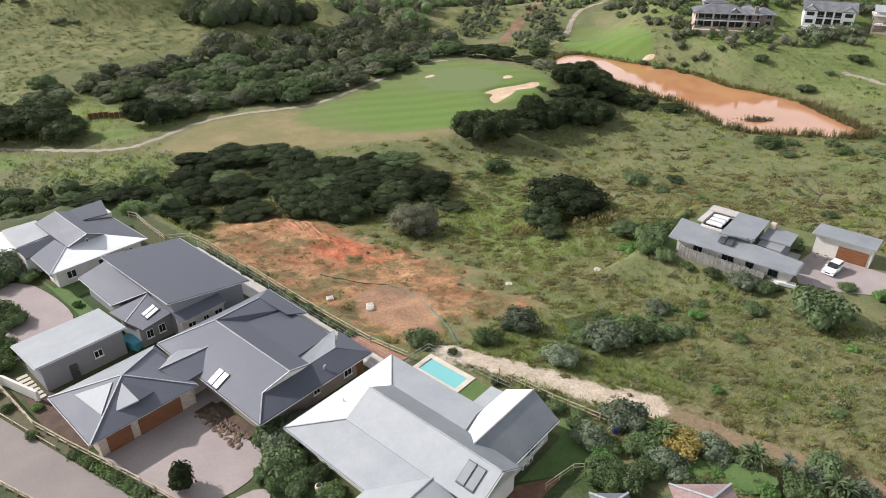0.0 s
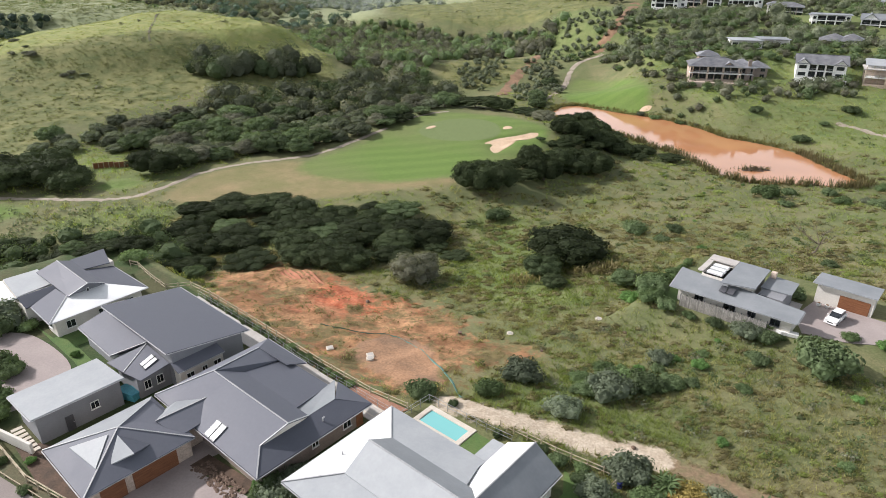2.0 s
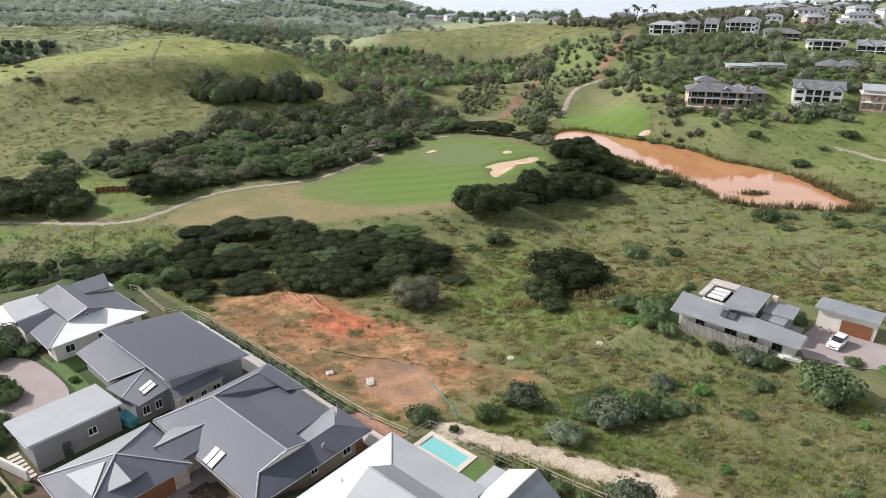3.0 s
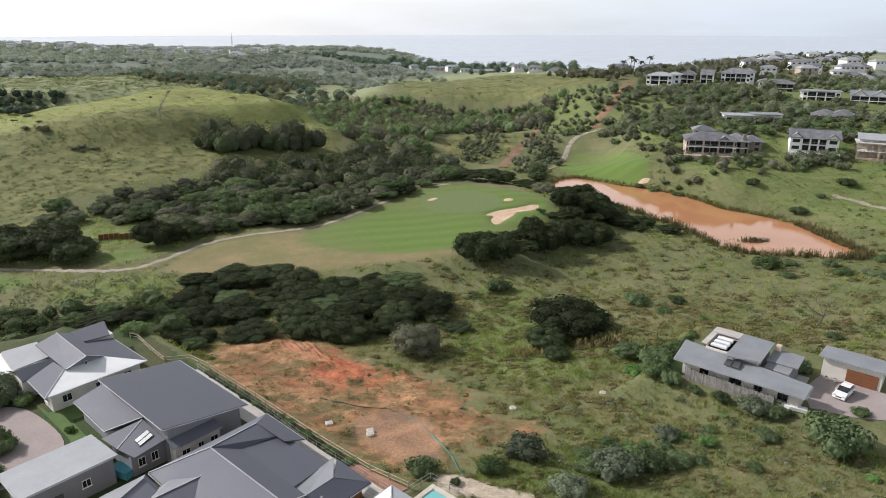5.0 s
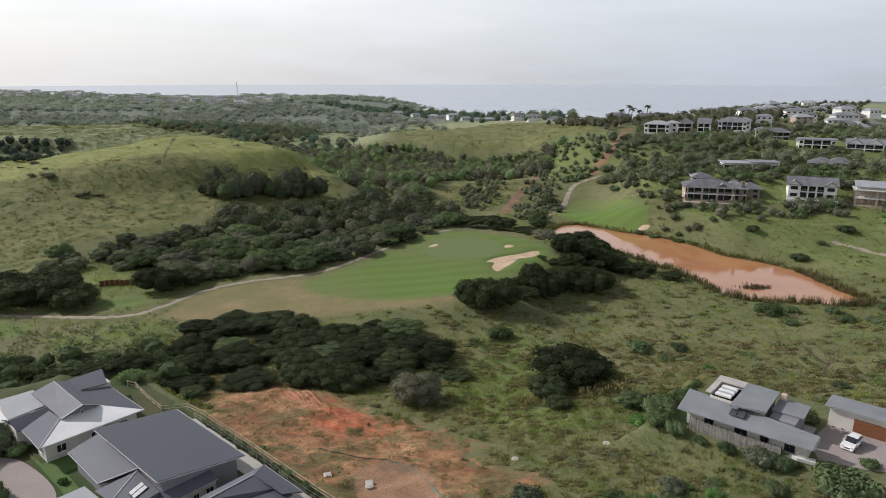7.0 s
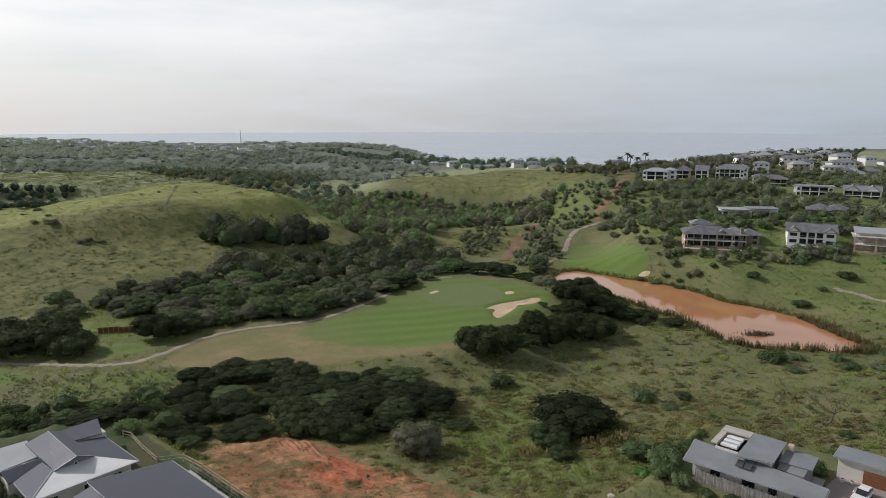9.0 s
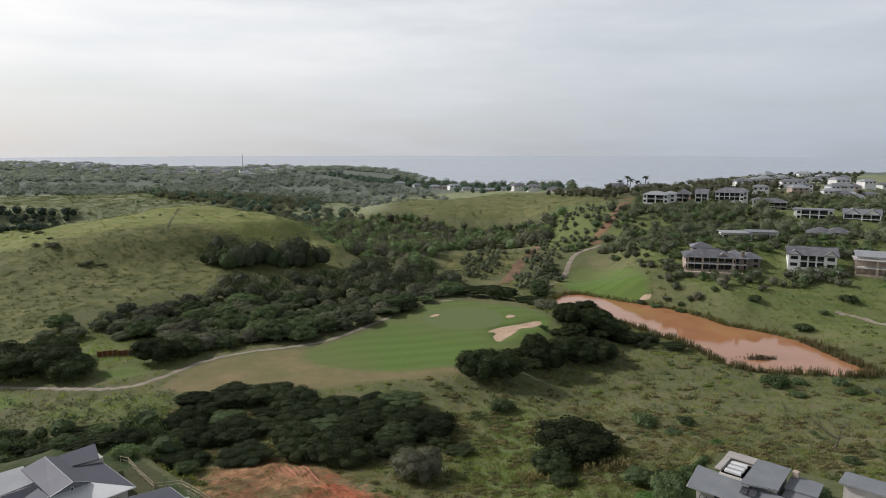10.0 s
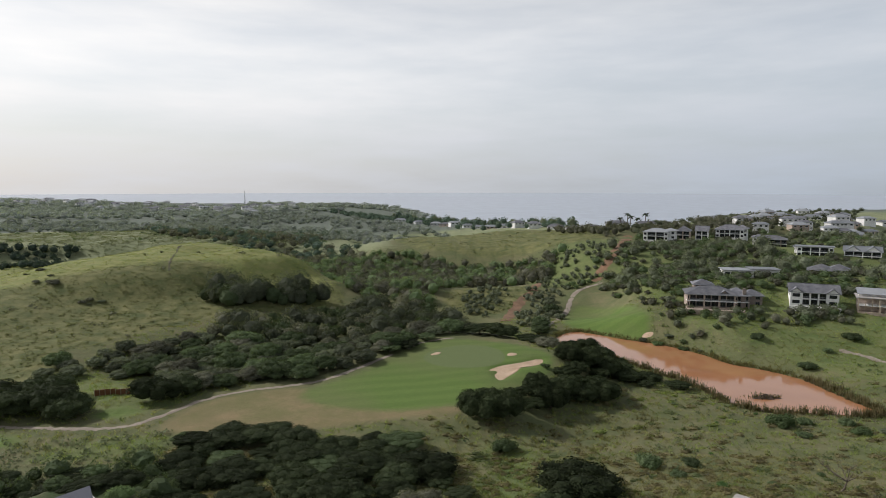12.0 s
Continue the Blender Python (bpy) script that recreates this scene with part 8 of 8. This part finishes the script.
far_field = spread((-140, 95, 260, 330), 36000, srng, lambda x, y: wild(x, y) & ((y > 150) | (x < -64)) & ((x > 28) | (y < 170) | (x < -60)) & (inside(x, y, BELT) < 0) & (np.maximum.reduce([inside(x, y, o) for o in CANE]) < 0))
tone = fbm(far_field[:, 0], far_field[:, 1], 31, 1) + srng.normal(0, 0.5, len(far_field))
blades("grass_slope", far_field[tone > 0.35], 0.5, 0.06, "grass_field", "wild grass on the slopes round the pond", srng)
shade = fbm(far_field[:, 0], far_field[:, 1], 33, 6) + 0.6 * fbm(far_field[:, 0], far_field[:, 1], 11, 8)
clumps("weeds_slope", far_field[shade < -0.7][::3], 1.0, 0.9, 11, 0.5, "leaf_mid", "low leafy scrub on the slopes round the pond", srng, "weeds")
blades("grass_bank", far_field[tone <= 0.35], 0.5, 0.06, "grass_lush", "green grass on the slopes round the pond", srng)
cane = spread((-520, 190, 180, 800), 90000, srng, lambda x, y: np.maximum.reduce([inside(x, y, o) for o in CANE]) > 3 * fbm(x, y, 25))
cane = cane[srng.random(len(cane)) < np.clip(330 / np.hypot(cane[:, 0], cane[:, 1]), 0.15, 1) ** 1.5]
# crest cane takes the sunlit colour, the rest the duller one
young = inside(cane[:, 0], cane[:, 1], SUNLIT_CREST) + 9 * fbm(cane[:, 0], cane[:, 1], 40, 5) > 0
clumps("cane_fresh", cane[young], 1.1, 0.45, 8, 0.55, "cane_fresh", "yellow-green cane over the hill crest, sun in its colour", srng, "cane", lying=2.2)
clumps("cane", cane[~young], 1.1, 0.45, 8, 0.55, "cane", "yellow-green sugar cane covering the hills", srng, "cane", lying=2.2)
scrub = cane[fbm(cane[:, 0], cane[:, 1], 70, 7) + 0.5 * fbm(cane[:, 0], cane[:, 1], 21, 3) + srng.normal(0, 0.2, len(cane)) > 0.98]
clumps("scrub", scrub, 1.3, 0.8, 8, 0.8, "leaf_olive", "dark scrub scattered through the cane", srng, "scrub")
# low tangled scrub in the field and on the slopes
def tangle(pts, size):
    pts = np.array(pts)
    return np.repeat(pts, 4, 0) + srng.normal(0, size, (len(pts) * 4, 2))


tangled = tangle(scatter([(-116, 152), (-70, 157), (-60, 138), (-75, 130), (-116, 124)], 2.9, srng), 1.2)
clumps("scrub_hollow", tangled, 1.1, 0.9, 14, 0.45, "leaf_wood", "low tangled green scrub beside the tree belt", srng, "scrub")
tangled = np.concatenate([tangle(scatter([(34, 112), (60, 108), (120, 112), (150, 150), (140, 186), (100, 184), (70, 190), (60, 170), (40, 140)], 6.0, srng), 1.6), tangle(scatter([(14, 62), (34, 58), (60, 50), (84, 62), (76, 84), (40, 90), (16, 86)], 4.4, srng), 1.0)])
tangled = tangled[wild(tangled[:, 0], tangled[:, 1])]
clumps("scrub_field", tangled[::2], 0.8, 0.8, 40, 0.2, "leaf_mid", "low tangled green scrub in the wild grass", srng, "scrub")
clumps("scrub_olive", tangled[1::2], 0.8, 0.7, 40, 0.2, "leaf_olive", "low tangled olive scrub in the wild grass", srng, "scrub")
flank = tangle(scatter([(-8, 158), (10, 150), (34, 150), (60, 172), (62, 196), (48, 190), (30, 172), (14, 163)], 4.2, srng), 1.3)
flank = flank[wild(flank[:, 0], flank[:, 1])]
clumps("grass_flank", flank, 1.1, 0.6, 10, 0.5, "grass_rough", "tall brownish grass on the flank of the mound", srng, lying=0.6)
creeper = np.column_stack([srng.uniform(-59.5, -46, 420), srng.uniform(0.25, 1.1, 420)])
creeper[:, 1] += np.interp(creeper[:, 0], (-62, -53.2, -46), (10.5, 12.3, 13.8))
creeper = np.column_stack([creeper[:, 0] * CU - creeper[:, 1] * SU, creeper[:, 0] * SU + creeper[:, 1] * CU])
clumps("creeper", creeper, 0.4, 0.4, 30, 0.13, "leaf_garden", "low creeping green plants between the road and the fence", srng, "creeper")
# weeds and clods on the bare earth
bare_soil = spread((-48, 62, 18, 120), 5200, srng, lambda x, y: (inside(x, y, EARTH) > 0.5) & (inside(x, y, TURNING) < 0))
green = fbm(bare_soil[:, 0], bare_soil[:, 1], 9, 5) + 0.6 * fbm(bare_soil[:, 0], bare_soil[:, 1], 3, 2)
clumps("weeds_earth", bare_soil[green > 0.3], 0.75, 0.4, 20, 0.18, "grass_rough", "patches of weeds on the bare red earth", srng, "weeds", lying=1.0)
clumps("soil_clods", bare_soil[green < -0.5][::2], 0.3, 0.16, 7, 0.16, "red_cut", "clods of loose red soil", srng, "soil", lying=0.5)
# reeds round the pond
edge = np.array([(a[0] + (b[0] - a[0]) * k / 12, a[1] + (b[1] - a[1]) * k / 12) for a, b in zip(POND, POND[1:] + POND[:1]) for k in range(12)])
edge = np.repeat(edge, 5, 0) + srng.normal(0, 1.5, (len(edge) * 5, 2))
edge = edge[(inside(edge[:, 0], edge[:, 1], POND) < 0.3) & (fbm(edge[:, 0], edge[:, 1], 17, 4) + srng.normal(0, 0.5, len(edge)) > -0.5)]
near_bank = edge[:, 1] < 250 - 0.4 * (edge[:, 0] - 60)
blades("reeds", edge[near_bank], 1.7, 0.1, "reeds", "tall brown reeds along the near shore of the pond", srng, 9, 0.25)
blades("reeds_low", edge[~near_bank], 1.0, 0.1, "grass_rough", "low olive reeds along the far shore of the pond", srng, 9, 0.4)
blades("islet_reeds", np.column_stack([102.4 + srng.normal(0, 2.4, 90), 204.8 + srng.normal(0, 0.7, 90)]), 1.8, 0.14, "grass_rough", "dark reeds on the muddy islet", srng, 9, 0.4)


# ---- far woods ----
def woods(name, pts, radius, cards, size, material, label, rng, tall=0.9):
    """A wood seen from far off: leafy heads close together, one mesh."""
    p = np.array(pts)
    n = len(p)
    cards = int(cards * 1.35)
    z = surface(p[:, 0], p[:, 1])
    s = rng.uniform(0.6, 1.35, n)
    d = rng.normal(0, 1, (n, cards, 3))
    d[..., 2] = np.where(d[..., 2] < -0.3, -d[..., 2], d[..., 2])
    d /= np.linalg.norm(d, axis=2, keepdims=True)
    mid = np.concatenate([p, (z + radius * s * tall * 0.72)[:, None]], 1)
    pos = mid[:, None, :] + d * (s[:, None, None] * radius * np.array([1, 1, tall])) * rng.uniform(0.74, 1.02, (n, cards, 1)) * (1 + 0.14 * np.sin(4 * d[..., :1] + 3 * d[..., 1:2] + p[:, None, :1]))
    v = leaf_cards(pos.reshape(-1, 3), d.reshape(-1, 3), size, rng)
    faces = np.arange(len(v)).reshape(-1, 4).tolist()
    v = v.tolist()
    bm = bmesh.new()
    bmesh.ops.create_icosphere(bm, subdivisions=2 if n < 120 or (radius < 4.5 and n < 400) else 1, radius=1)
    ico = np.array([q.co for q in bm.verts])
    tri = np.array([[q.index for q in f.verts] for f in bm.faces])
    bm.free()
    # rounded heads with bumps of their own under the leaves
    bump = 1 + 0.13 * np.sin(ico @ rng.normal(0, 4, (3, n)) + rng.uniform(0, 6, n)) + 0.07 * np.sin(ico @ rng.normal(0, 8, (3, n)))
    body = mid[:, None, :] + ico[None] * bump.T[..., None] * (s[:, None, None] * radius * 0.63 * np.array([1, 1, tall]))
    faces += (tri[None] + len(v) + (np.arange(n) * len(ico))[:, None, None]).reshape(-1, 3).tolist()
    v += body.reshape(-1, 3).tolist()
    me = bpy.data.meshes.new(name)
    me.from_pydata(v, [], faces)
    me.materials.append(M[material])
    return tagged(new(name, me), label, "woods", kind="stuff")


def tussocks(name, pts, radius, cards, size, material, label, rng):
    """Low humps of scrub and matted grass, drawn out sideways, one mesh; far ones are coarser."""
    p = np.array(pts)
    n = len(p)
    z = surface(p[:, 0], p[:, 1])
    s = rng.uniform(0.5, 1.4, n) * np.clip(np.hypot(p[:, 0], p[:, 1]) / 80, 0.75, 2.2)
    flat_ = radius * np.array([1.25, 0.85, 0.44])
    d = rng.normal(0, 1, (n, cards, 3))
    d[..., 2] = np.abs(d[..., 2])
    d /= np.linalg.norm(d, axis=2, keepdims=True)
    mid = np.column_stack([p, z])
    pos = mid[:, None, :] + d * s[:, None, None] * flat_ * rng.uniform(0.8, 1.1, (n, cards, 1))
    v = leaf_cards(pos.reshape(-1, 3), d.reshape(-1, 3), 1.0, rng, 0.4)
    c = np.repeat(pos.reshape(-1, 3), 4, axis=0)
    v = c + (v - c) * np.repeat(np.repeat(s, cards) * size, 4)[:, None]
    faces = np.arange(len(v)).reshape(-1, 4).tolist()
    bm = bmesh.new()
    bmesh.ops.create_icosphere(bm, subdivisions=1, radius=1)
    ico = np.array([q.co for q in bm.verts])
    tri = np.array([[q.index for q in f.verts] for f in bm.faces])
    bm.free()
    body = mid[:, None, :] + ico[None] * (s[:, None, None] * flat_ * 0.72) * rng.uniform(0.8, 1.2, (n, len(ico), 1))
    faces += (tri[None] + len(v) + (np.arange(n) * len(ico))[:, None, None]).reshape(-1, 3).tolist()
    me = bpy.data.meshes.new(name)
    me.from_pydata(np.concatenate([v, body.reshape(-1, 3)]), [], faces)
    me.materials.append(M[material])
    return tagged(new(name, me), label, "scrub", kind="stuff")


wrng = np.random.default_rng(33)
humps = np.concatenate([field, far_field[(far_field[:, 1] < 215) & (far_field[:, 0] > -20)][::2]])
lie = 0.8 * fbm(humps[:, 0], humps[:, 1], 26, 9) + 0.8 * fbm(humps[:, 0], humps[:, 1], 8, 5) + wrng.normal(0, 0.3, len(humps))
humps, lie = humps[lie > -0.1][::4], lie[lie > -0.1][::4]
hue = fbm(humps[:, 0], humps[:, 1], 31, 1) + wrng.normal(0, 0.35, len(humps)) + 0.5 * (humps[:, 0] > 60) - 0.3
tussocks("tussocks_brown", humps[hue < 0.3], 0.62, 32, 0.2, "scrub_brown", "low brownish humps of matted grass and scrub", wrng)
tussocks("tussocks_green", humps[(hue >= 0.3) & (hue < 0.85)], 0.62, 32, 0.2, "scrub_green", "low green humps of scrub in the wild grass", wrng)
tussocks("tussocks_olive", humps[hue >= 0.85], 0.7, 32, 0.2, "grass_lush", "pale green humps of long grass", wrng)
reed_bed = np.concatenate([np.column_stack([wrng.normal(x, 1.6, 60), wrng.normal(y, 0.9, 60)]) for x, y in ((29, 112), (33, 113.5), (15.5, 109))])
clumps("reeds_dry", reed_bed, 0.4, 1.4, 8, 0.4, "reeds", "tall dry brown reeds round the foot of the tree", wrng, "reeds", True)
GULLY = [(-60, 384), (-76, 440), (-125, 510), (-170, 560), (-65, 560), (-30, 535), (10, 508), (60, 494), (85, 460), (66, 430), (20, 440), (-4, 425), (-6, 358), (-45, 368)]
gully = scatter(GULLY, 5.2, wrng)
woods("woods_gully", gully[::2], 4.8, 90, 0.8, "leaf_olive", "grey-green woods in the gully between cane hills", wrng)
woods("woods_gully_green", gully[1::2], 4.4, 90, 0.8, "leaf_hill", "mid-green woods in the gully between cane hills", wrng)
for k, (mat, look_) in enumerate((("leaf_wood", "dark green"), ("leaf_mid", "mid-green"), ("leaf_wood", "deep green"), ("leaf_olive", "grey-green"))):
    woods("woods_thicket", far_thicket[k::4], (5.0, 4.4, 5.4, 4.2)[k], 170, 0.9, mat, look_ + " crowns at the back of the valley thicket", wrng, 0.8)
CORRIDOR = [(38, 290), (52, 316), (64, 346), (70, 376), (84, 398), (100, 402), (100, 386), (88, 382), (80, 368), (76, 346), (62, 312), (48, 288)]
HILLSIDE = [(74, 395), (90, 408), (118, 455), (140, 455), (205, 466), (206, 438), (215, 395), (240, 392), (250, 380), (215, 345), (175, 352), (138, 352), (118, 330), (105, 300), (96, 296), (98, 335), (84, 372)]
COTTAGES = [[(x - 10, y - 60), (x + 10, y - 60), (x + 10, y + 6), (x - 10, y + 6)] for x, y in RIDGE_HOUSES]
HOUSES = [[(x - 15, y - 9), (x + 15, y - 9), (x + 15, y + 8), (x - 15, y + 8)] for x, y in ((126, 296), (143, 291), (168, 293), (189, 281), (157, 342), (203, 352), (152, 470), (182, 479), (210, 482), (223, 446), (232, 408), (256, 400))]
def grove(outline, gap, size):
    """Trees in irregular groves with open grass between them."""
    p = np.array(scatter(outline, gap, wrng, HOUSES + [CORRIDOR, FAR_GREEN, [(88, 390), (104, 398), (150, 506), (132, 506)]]))
    return p[fbm(p[:, 0], p[:, 1], size, 4) + 0.5 * fbm(p[:, 0], p[:, 1], size / 3, 2) > -0.12].tolist()


hillside = grove([(100, 288), (150, 272), (220, 262), (240, 330), (216, 352), (112, 350)], 3.7, 26) + grove([(140, 458), (250, 440), (268, 385), (310, 430), (300, 520), (140, 505)], 4.2, 34) + grove(HILLSIDE, 3.5, 30)
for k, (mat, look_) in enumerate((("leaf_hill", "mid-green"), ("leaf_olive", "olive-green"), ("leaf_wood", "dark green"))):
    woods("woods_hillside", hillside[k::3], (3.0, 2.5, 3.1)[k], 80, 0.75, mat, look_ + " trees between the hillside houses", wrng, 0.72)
bank = grove([(96, 292), (112, 281), (150, 278), (180, 284), (176, 268), (120, 262), (100, 270)], 3.2, 18)
for k, (mat, look_) in enumerate((("leaf_mid", "mid-green"), ("leaf_wood", "dark green"), ("leaf_olive", "olive-green"))):
    woods("woods_bank", bank[k::3], 1.6 + 0.5 * k, 80, 0.55, mat, look_ + " trees on the bank below the mansions", wrng)
woods("woods_terrace", scatter([(205, 310), (260, 300), (330, 380), (330, 520), (260, 500), (270, 420), (225, 370)], 10, wrng, HOUSES), 3.6, 60, 1.0, "leaf_wood", "dark trees among the upper houses", wrng)
woods("woods_crest", scatter([(120, 500), (150, 495), (240, 500), (330, 620), (300, 640), (160, 590), (105, 640), (96, 640)], 9, wrng), 3.8, 45, 1.4, "leaf_olive", "trees along the crest behind the houses", wrng, 1.0)
woods("woods_suburb", scatter([(235, 500), (230, 650), (420, 870), (700, 880), (560, 640), (380, 500)], 10, wrng, CANE[-1:]), 2.9, 70, 0.9, "leaf_wood", "trees between the far suburb houses", wrng)
# from here outwards the leaf colours hold the haze of distance
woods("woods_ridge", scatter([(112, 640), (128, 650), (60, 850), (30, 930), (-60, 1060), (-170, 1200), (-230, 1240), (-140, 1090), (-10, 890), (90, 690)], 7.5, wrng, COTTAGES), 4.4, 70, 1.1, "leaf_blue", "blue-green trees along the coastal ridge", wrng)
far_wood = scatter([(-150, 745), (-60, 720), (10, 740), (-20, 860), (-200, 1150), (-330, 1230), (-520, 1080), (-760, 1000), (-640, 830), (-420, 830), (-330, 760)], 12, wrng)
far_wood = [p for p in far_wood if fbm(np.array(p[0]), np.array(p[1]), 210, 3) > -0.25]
woods("woods_far", far_wood, 7.0, 80, 1.6, "leaf_haze", "woods in the distant valley, hazed blue-green in colour", wrng, 0.6)
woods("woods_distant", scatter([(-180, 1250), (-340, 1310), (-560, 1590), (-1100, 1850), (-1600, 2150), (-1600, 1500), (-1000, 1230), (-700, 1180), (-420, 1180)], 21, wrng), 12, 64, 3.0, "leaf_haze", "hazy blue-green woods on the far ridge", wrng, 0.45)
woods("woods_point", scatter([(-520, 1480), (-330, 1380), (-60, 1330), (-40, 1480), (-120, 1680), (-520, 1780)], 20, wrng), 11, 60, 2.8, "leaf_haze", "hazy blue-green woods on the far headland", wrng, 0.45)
woods("woods_plain", scatter([(-700, 900), (-1300, 1050), (-1500, 1450), (-1000, 1200), (-560, 1060)], 26, wrng), 10, 60, 2.4, "leaf_haze", "trees over the far plain, hazed blue-green in colour", wrng, 0.45)
line = np.array([(126, 660), (112, 705), (88, 775), (60, 850), (30, 912), (-8, 965), (-50, 1015), (-95, 1085)], float)
row = np.concatenate([a + (b - a) * np.linspace(0, 1, 14)[:, None] for a, b in zip(line, line[1:])]) + wrng.normal(0, 5, (98, 2)) + (12, 12)
row = row[fbm(row[:, 0], row[:, 1], 60, 2) > -0.55]
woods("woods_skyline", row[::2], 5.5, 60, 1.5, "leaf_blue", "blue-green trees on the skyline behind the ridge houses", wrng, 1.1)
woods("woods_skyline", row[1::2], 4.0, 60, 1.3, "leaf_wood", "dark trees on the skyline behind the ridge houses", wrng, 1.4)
valley = [p for p in scatter([(-300, 700), (-215, 640), (-120, 560), (-60, 566), (-110, 640), (-150, 700), (-150, 800), (-120, 880), (-280, 900), (-420, 860)], 9, wrng) if fbm(np.array(p[0]), np.array(p[1]), 120, 6) > -0.7]
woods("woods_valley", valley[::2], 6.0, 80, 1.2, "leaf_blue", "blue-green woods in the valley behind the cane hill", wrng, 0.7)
woods("woods_valley_dark", valley[1::2], 5.4, 80, 1.2, "leaf_olive", "dark woods in the valley behind the cane hill", wrng, 0.7)
# tufts in the same haze-paled colour as the far ground
hazed_grass = spread((-560, 600, -150, 800), 9000, wrng, lambda x, y: np.hypot(x, y) > 0)
clumps("grass_pasture", hazed_grass, 2.2, 0.9, 6, 1.3, "hazed_grass", "rough grass on the far hill, paled in colour for haze", wrng, lying=2.2)
meadow = spread((-560, 640, -140, 800), 1600, wrng, lambda x, y: fbm(x, y, 90, 5) + 0.5 * fbm(x, y, 23, 2) > 0.55)
clumps("scrub_meadow", meadow, 2.6, 1.6, 12, 1.6, "leaf_hill", "scattered scrub on the far grassy hill", wrng, "scrub", lying=0.5)
strip_wood = scatter([(-420, 588), (-352, 588), (-346, 610), (-414, 610)], 7, wrng)
woods("woods_foot", strip_wood, 4.6, 50, 1.5, "leaf_blue", "line of dark trees at the foot of the far hill", wrng)
woods("woods_left", scatter([(-345, 455), (-285, 462), (-270, 480), (-300, 500), (-420, 505), (-440, 470)], 4.5, wrng), 3.4, 70, 0.9, "leaf_blue", "dark woods behind the cane hill", wrng, 0.7)
saddle = scatter([(70, 372), (96, 398), (118, 444), (100, 475), (84, 455), (64, 425), (60, 400)], 6.5, wrng, [CORRIDOR, [(88, 390), (104, 398), (150, 506), (132, 506)]]) + scatter([(8, 350), (20, 340), (27, 356), (33, 376), (36, 396), (24, 400), (12, 372)], 5.0, wrng) + scatter([(36, 302), (46, 300), (62, 352), (63, 392), (52, 396), (46, 360), (38, 335)], 6.0, wrng, [CORRIDOR, FAR_GREEN])
saddle = [(x + dx, y + dy) for x, y in saddle for dx, dy in wrng.normal(0, 2.2, (3, 2))]
big = scatter([(100, 300), (112, 350), (150, 356), (216, 345), (240, 390), (215, 440), (140, 450), (110, 440), (92, 380)], 15, wrng, HOUSES)
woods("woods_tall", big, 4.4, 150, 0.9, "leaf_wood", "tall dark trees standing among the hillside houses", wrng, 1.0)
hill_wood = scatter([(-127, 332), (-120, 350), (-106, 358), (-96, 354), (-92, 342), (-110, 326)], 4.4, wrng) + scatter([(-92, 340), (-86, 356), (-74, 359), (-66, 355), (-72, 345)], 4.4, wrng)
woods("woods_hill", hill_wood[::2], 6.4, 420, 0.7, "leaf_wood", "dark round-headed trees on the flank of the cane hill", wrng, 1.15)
woods("woods_hill_edge", hill_wood[1::2], 5.0, 200, 0.65, "leaf_mid", "dark green bushes round the trees of the cane hill", wrng, 1.0)
strip_rng = np.random.default_rng(5)
woods("woods_strip", scatter([(-108, 118), (-104, 129), (-84, 135), (-64, 138), (-52, 124), (-62, 117), (-84, 115)], 4.2, strip_rng), 2.9, 160, 0.42, "leaf_mid", "low dark green bushes between the trees below the estate", strip_rng, 0.85)
woods("woods_saddle", saddle, 1.7, 40, 0.5, "leaf_wood", "green bushes beside the dirt track and path", wrng)
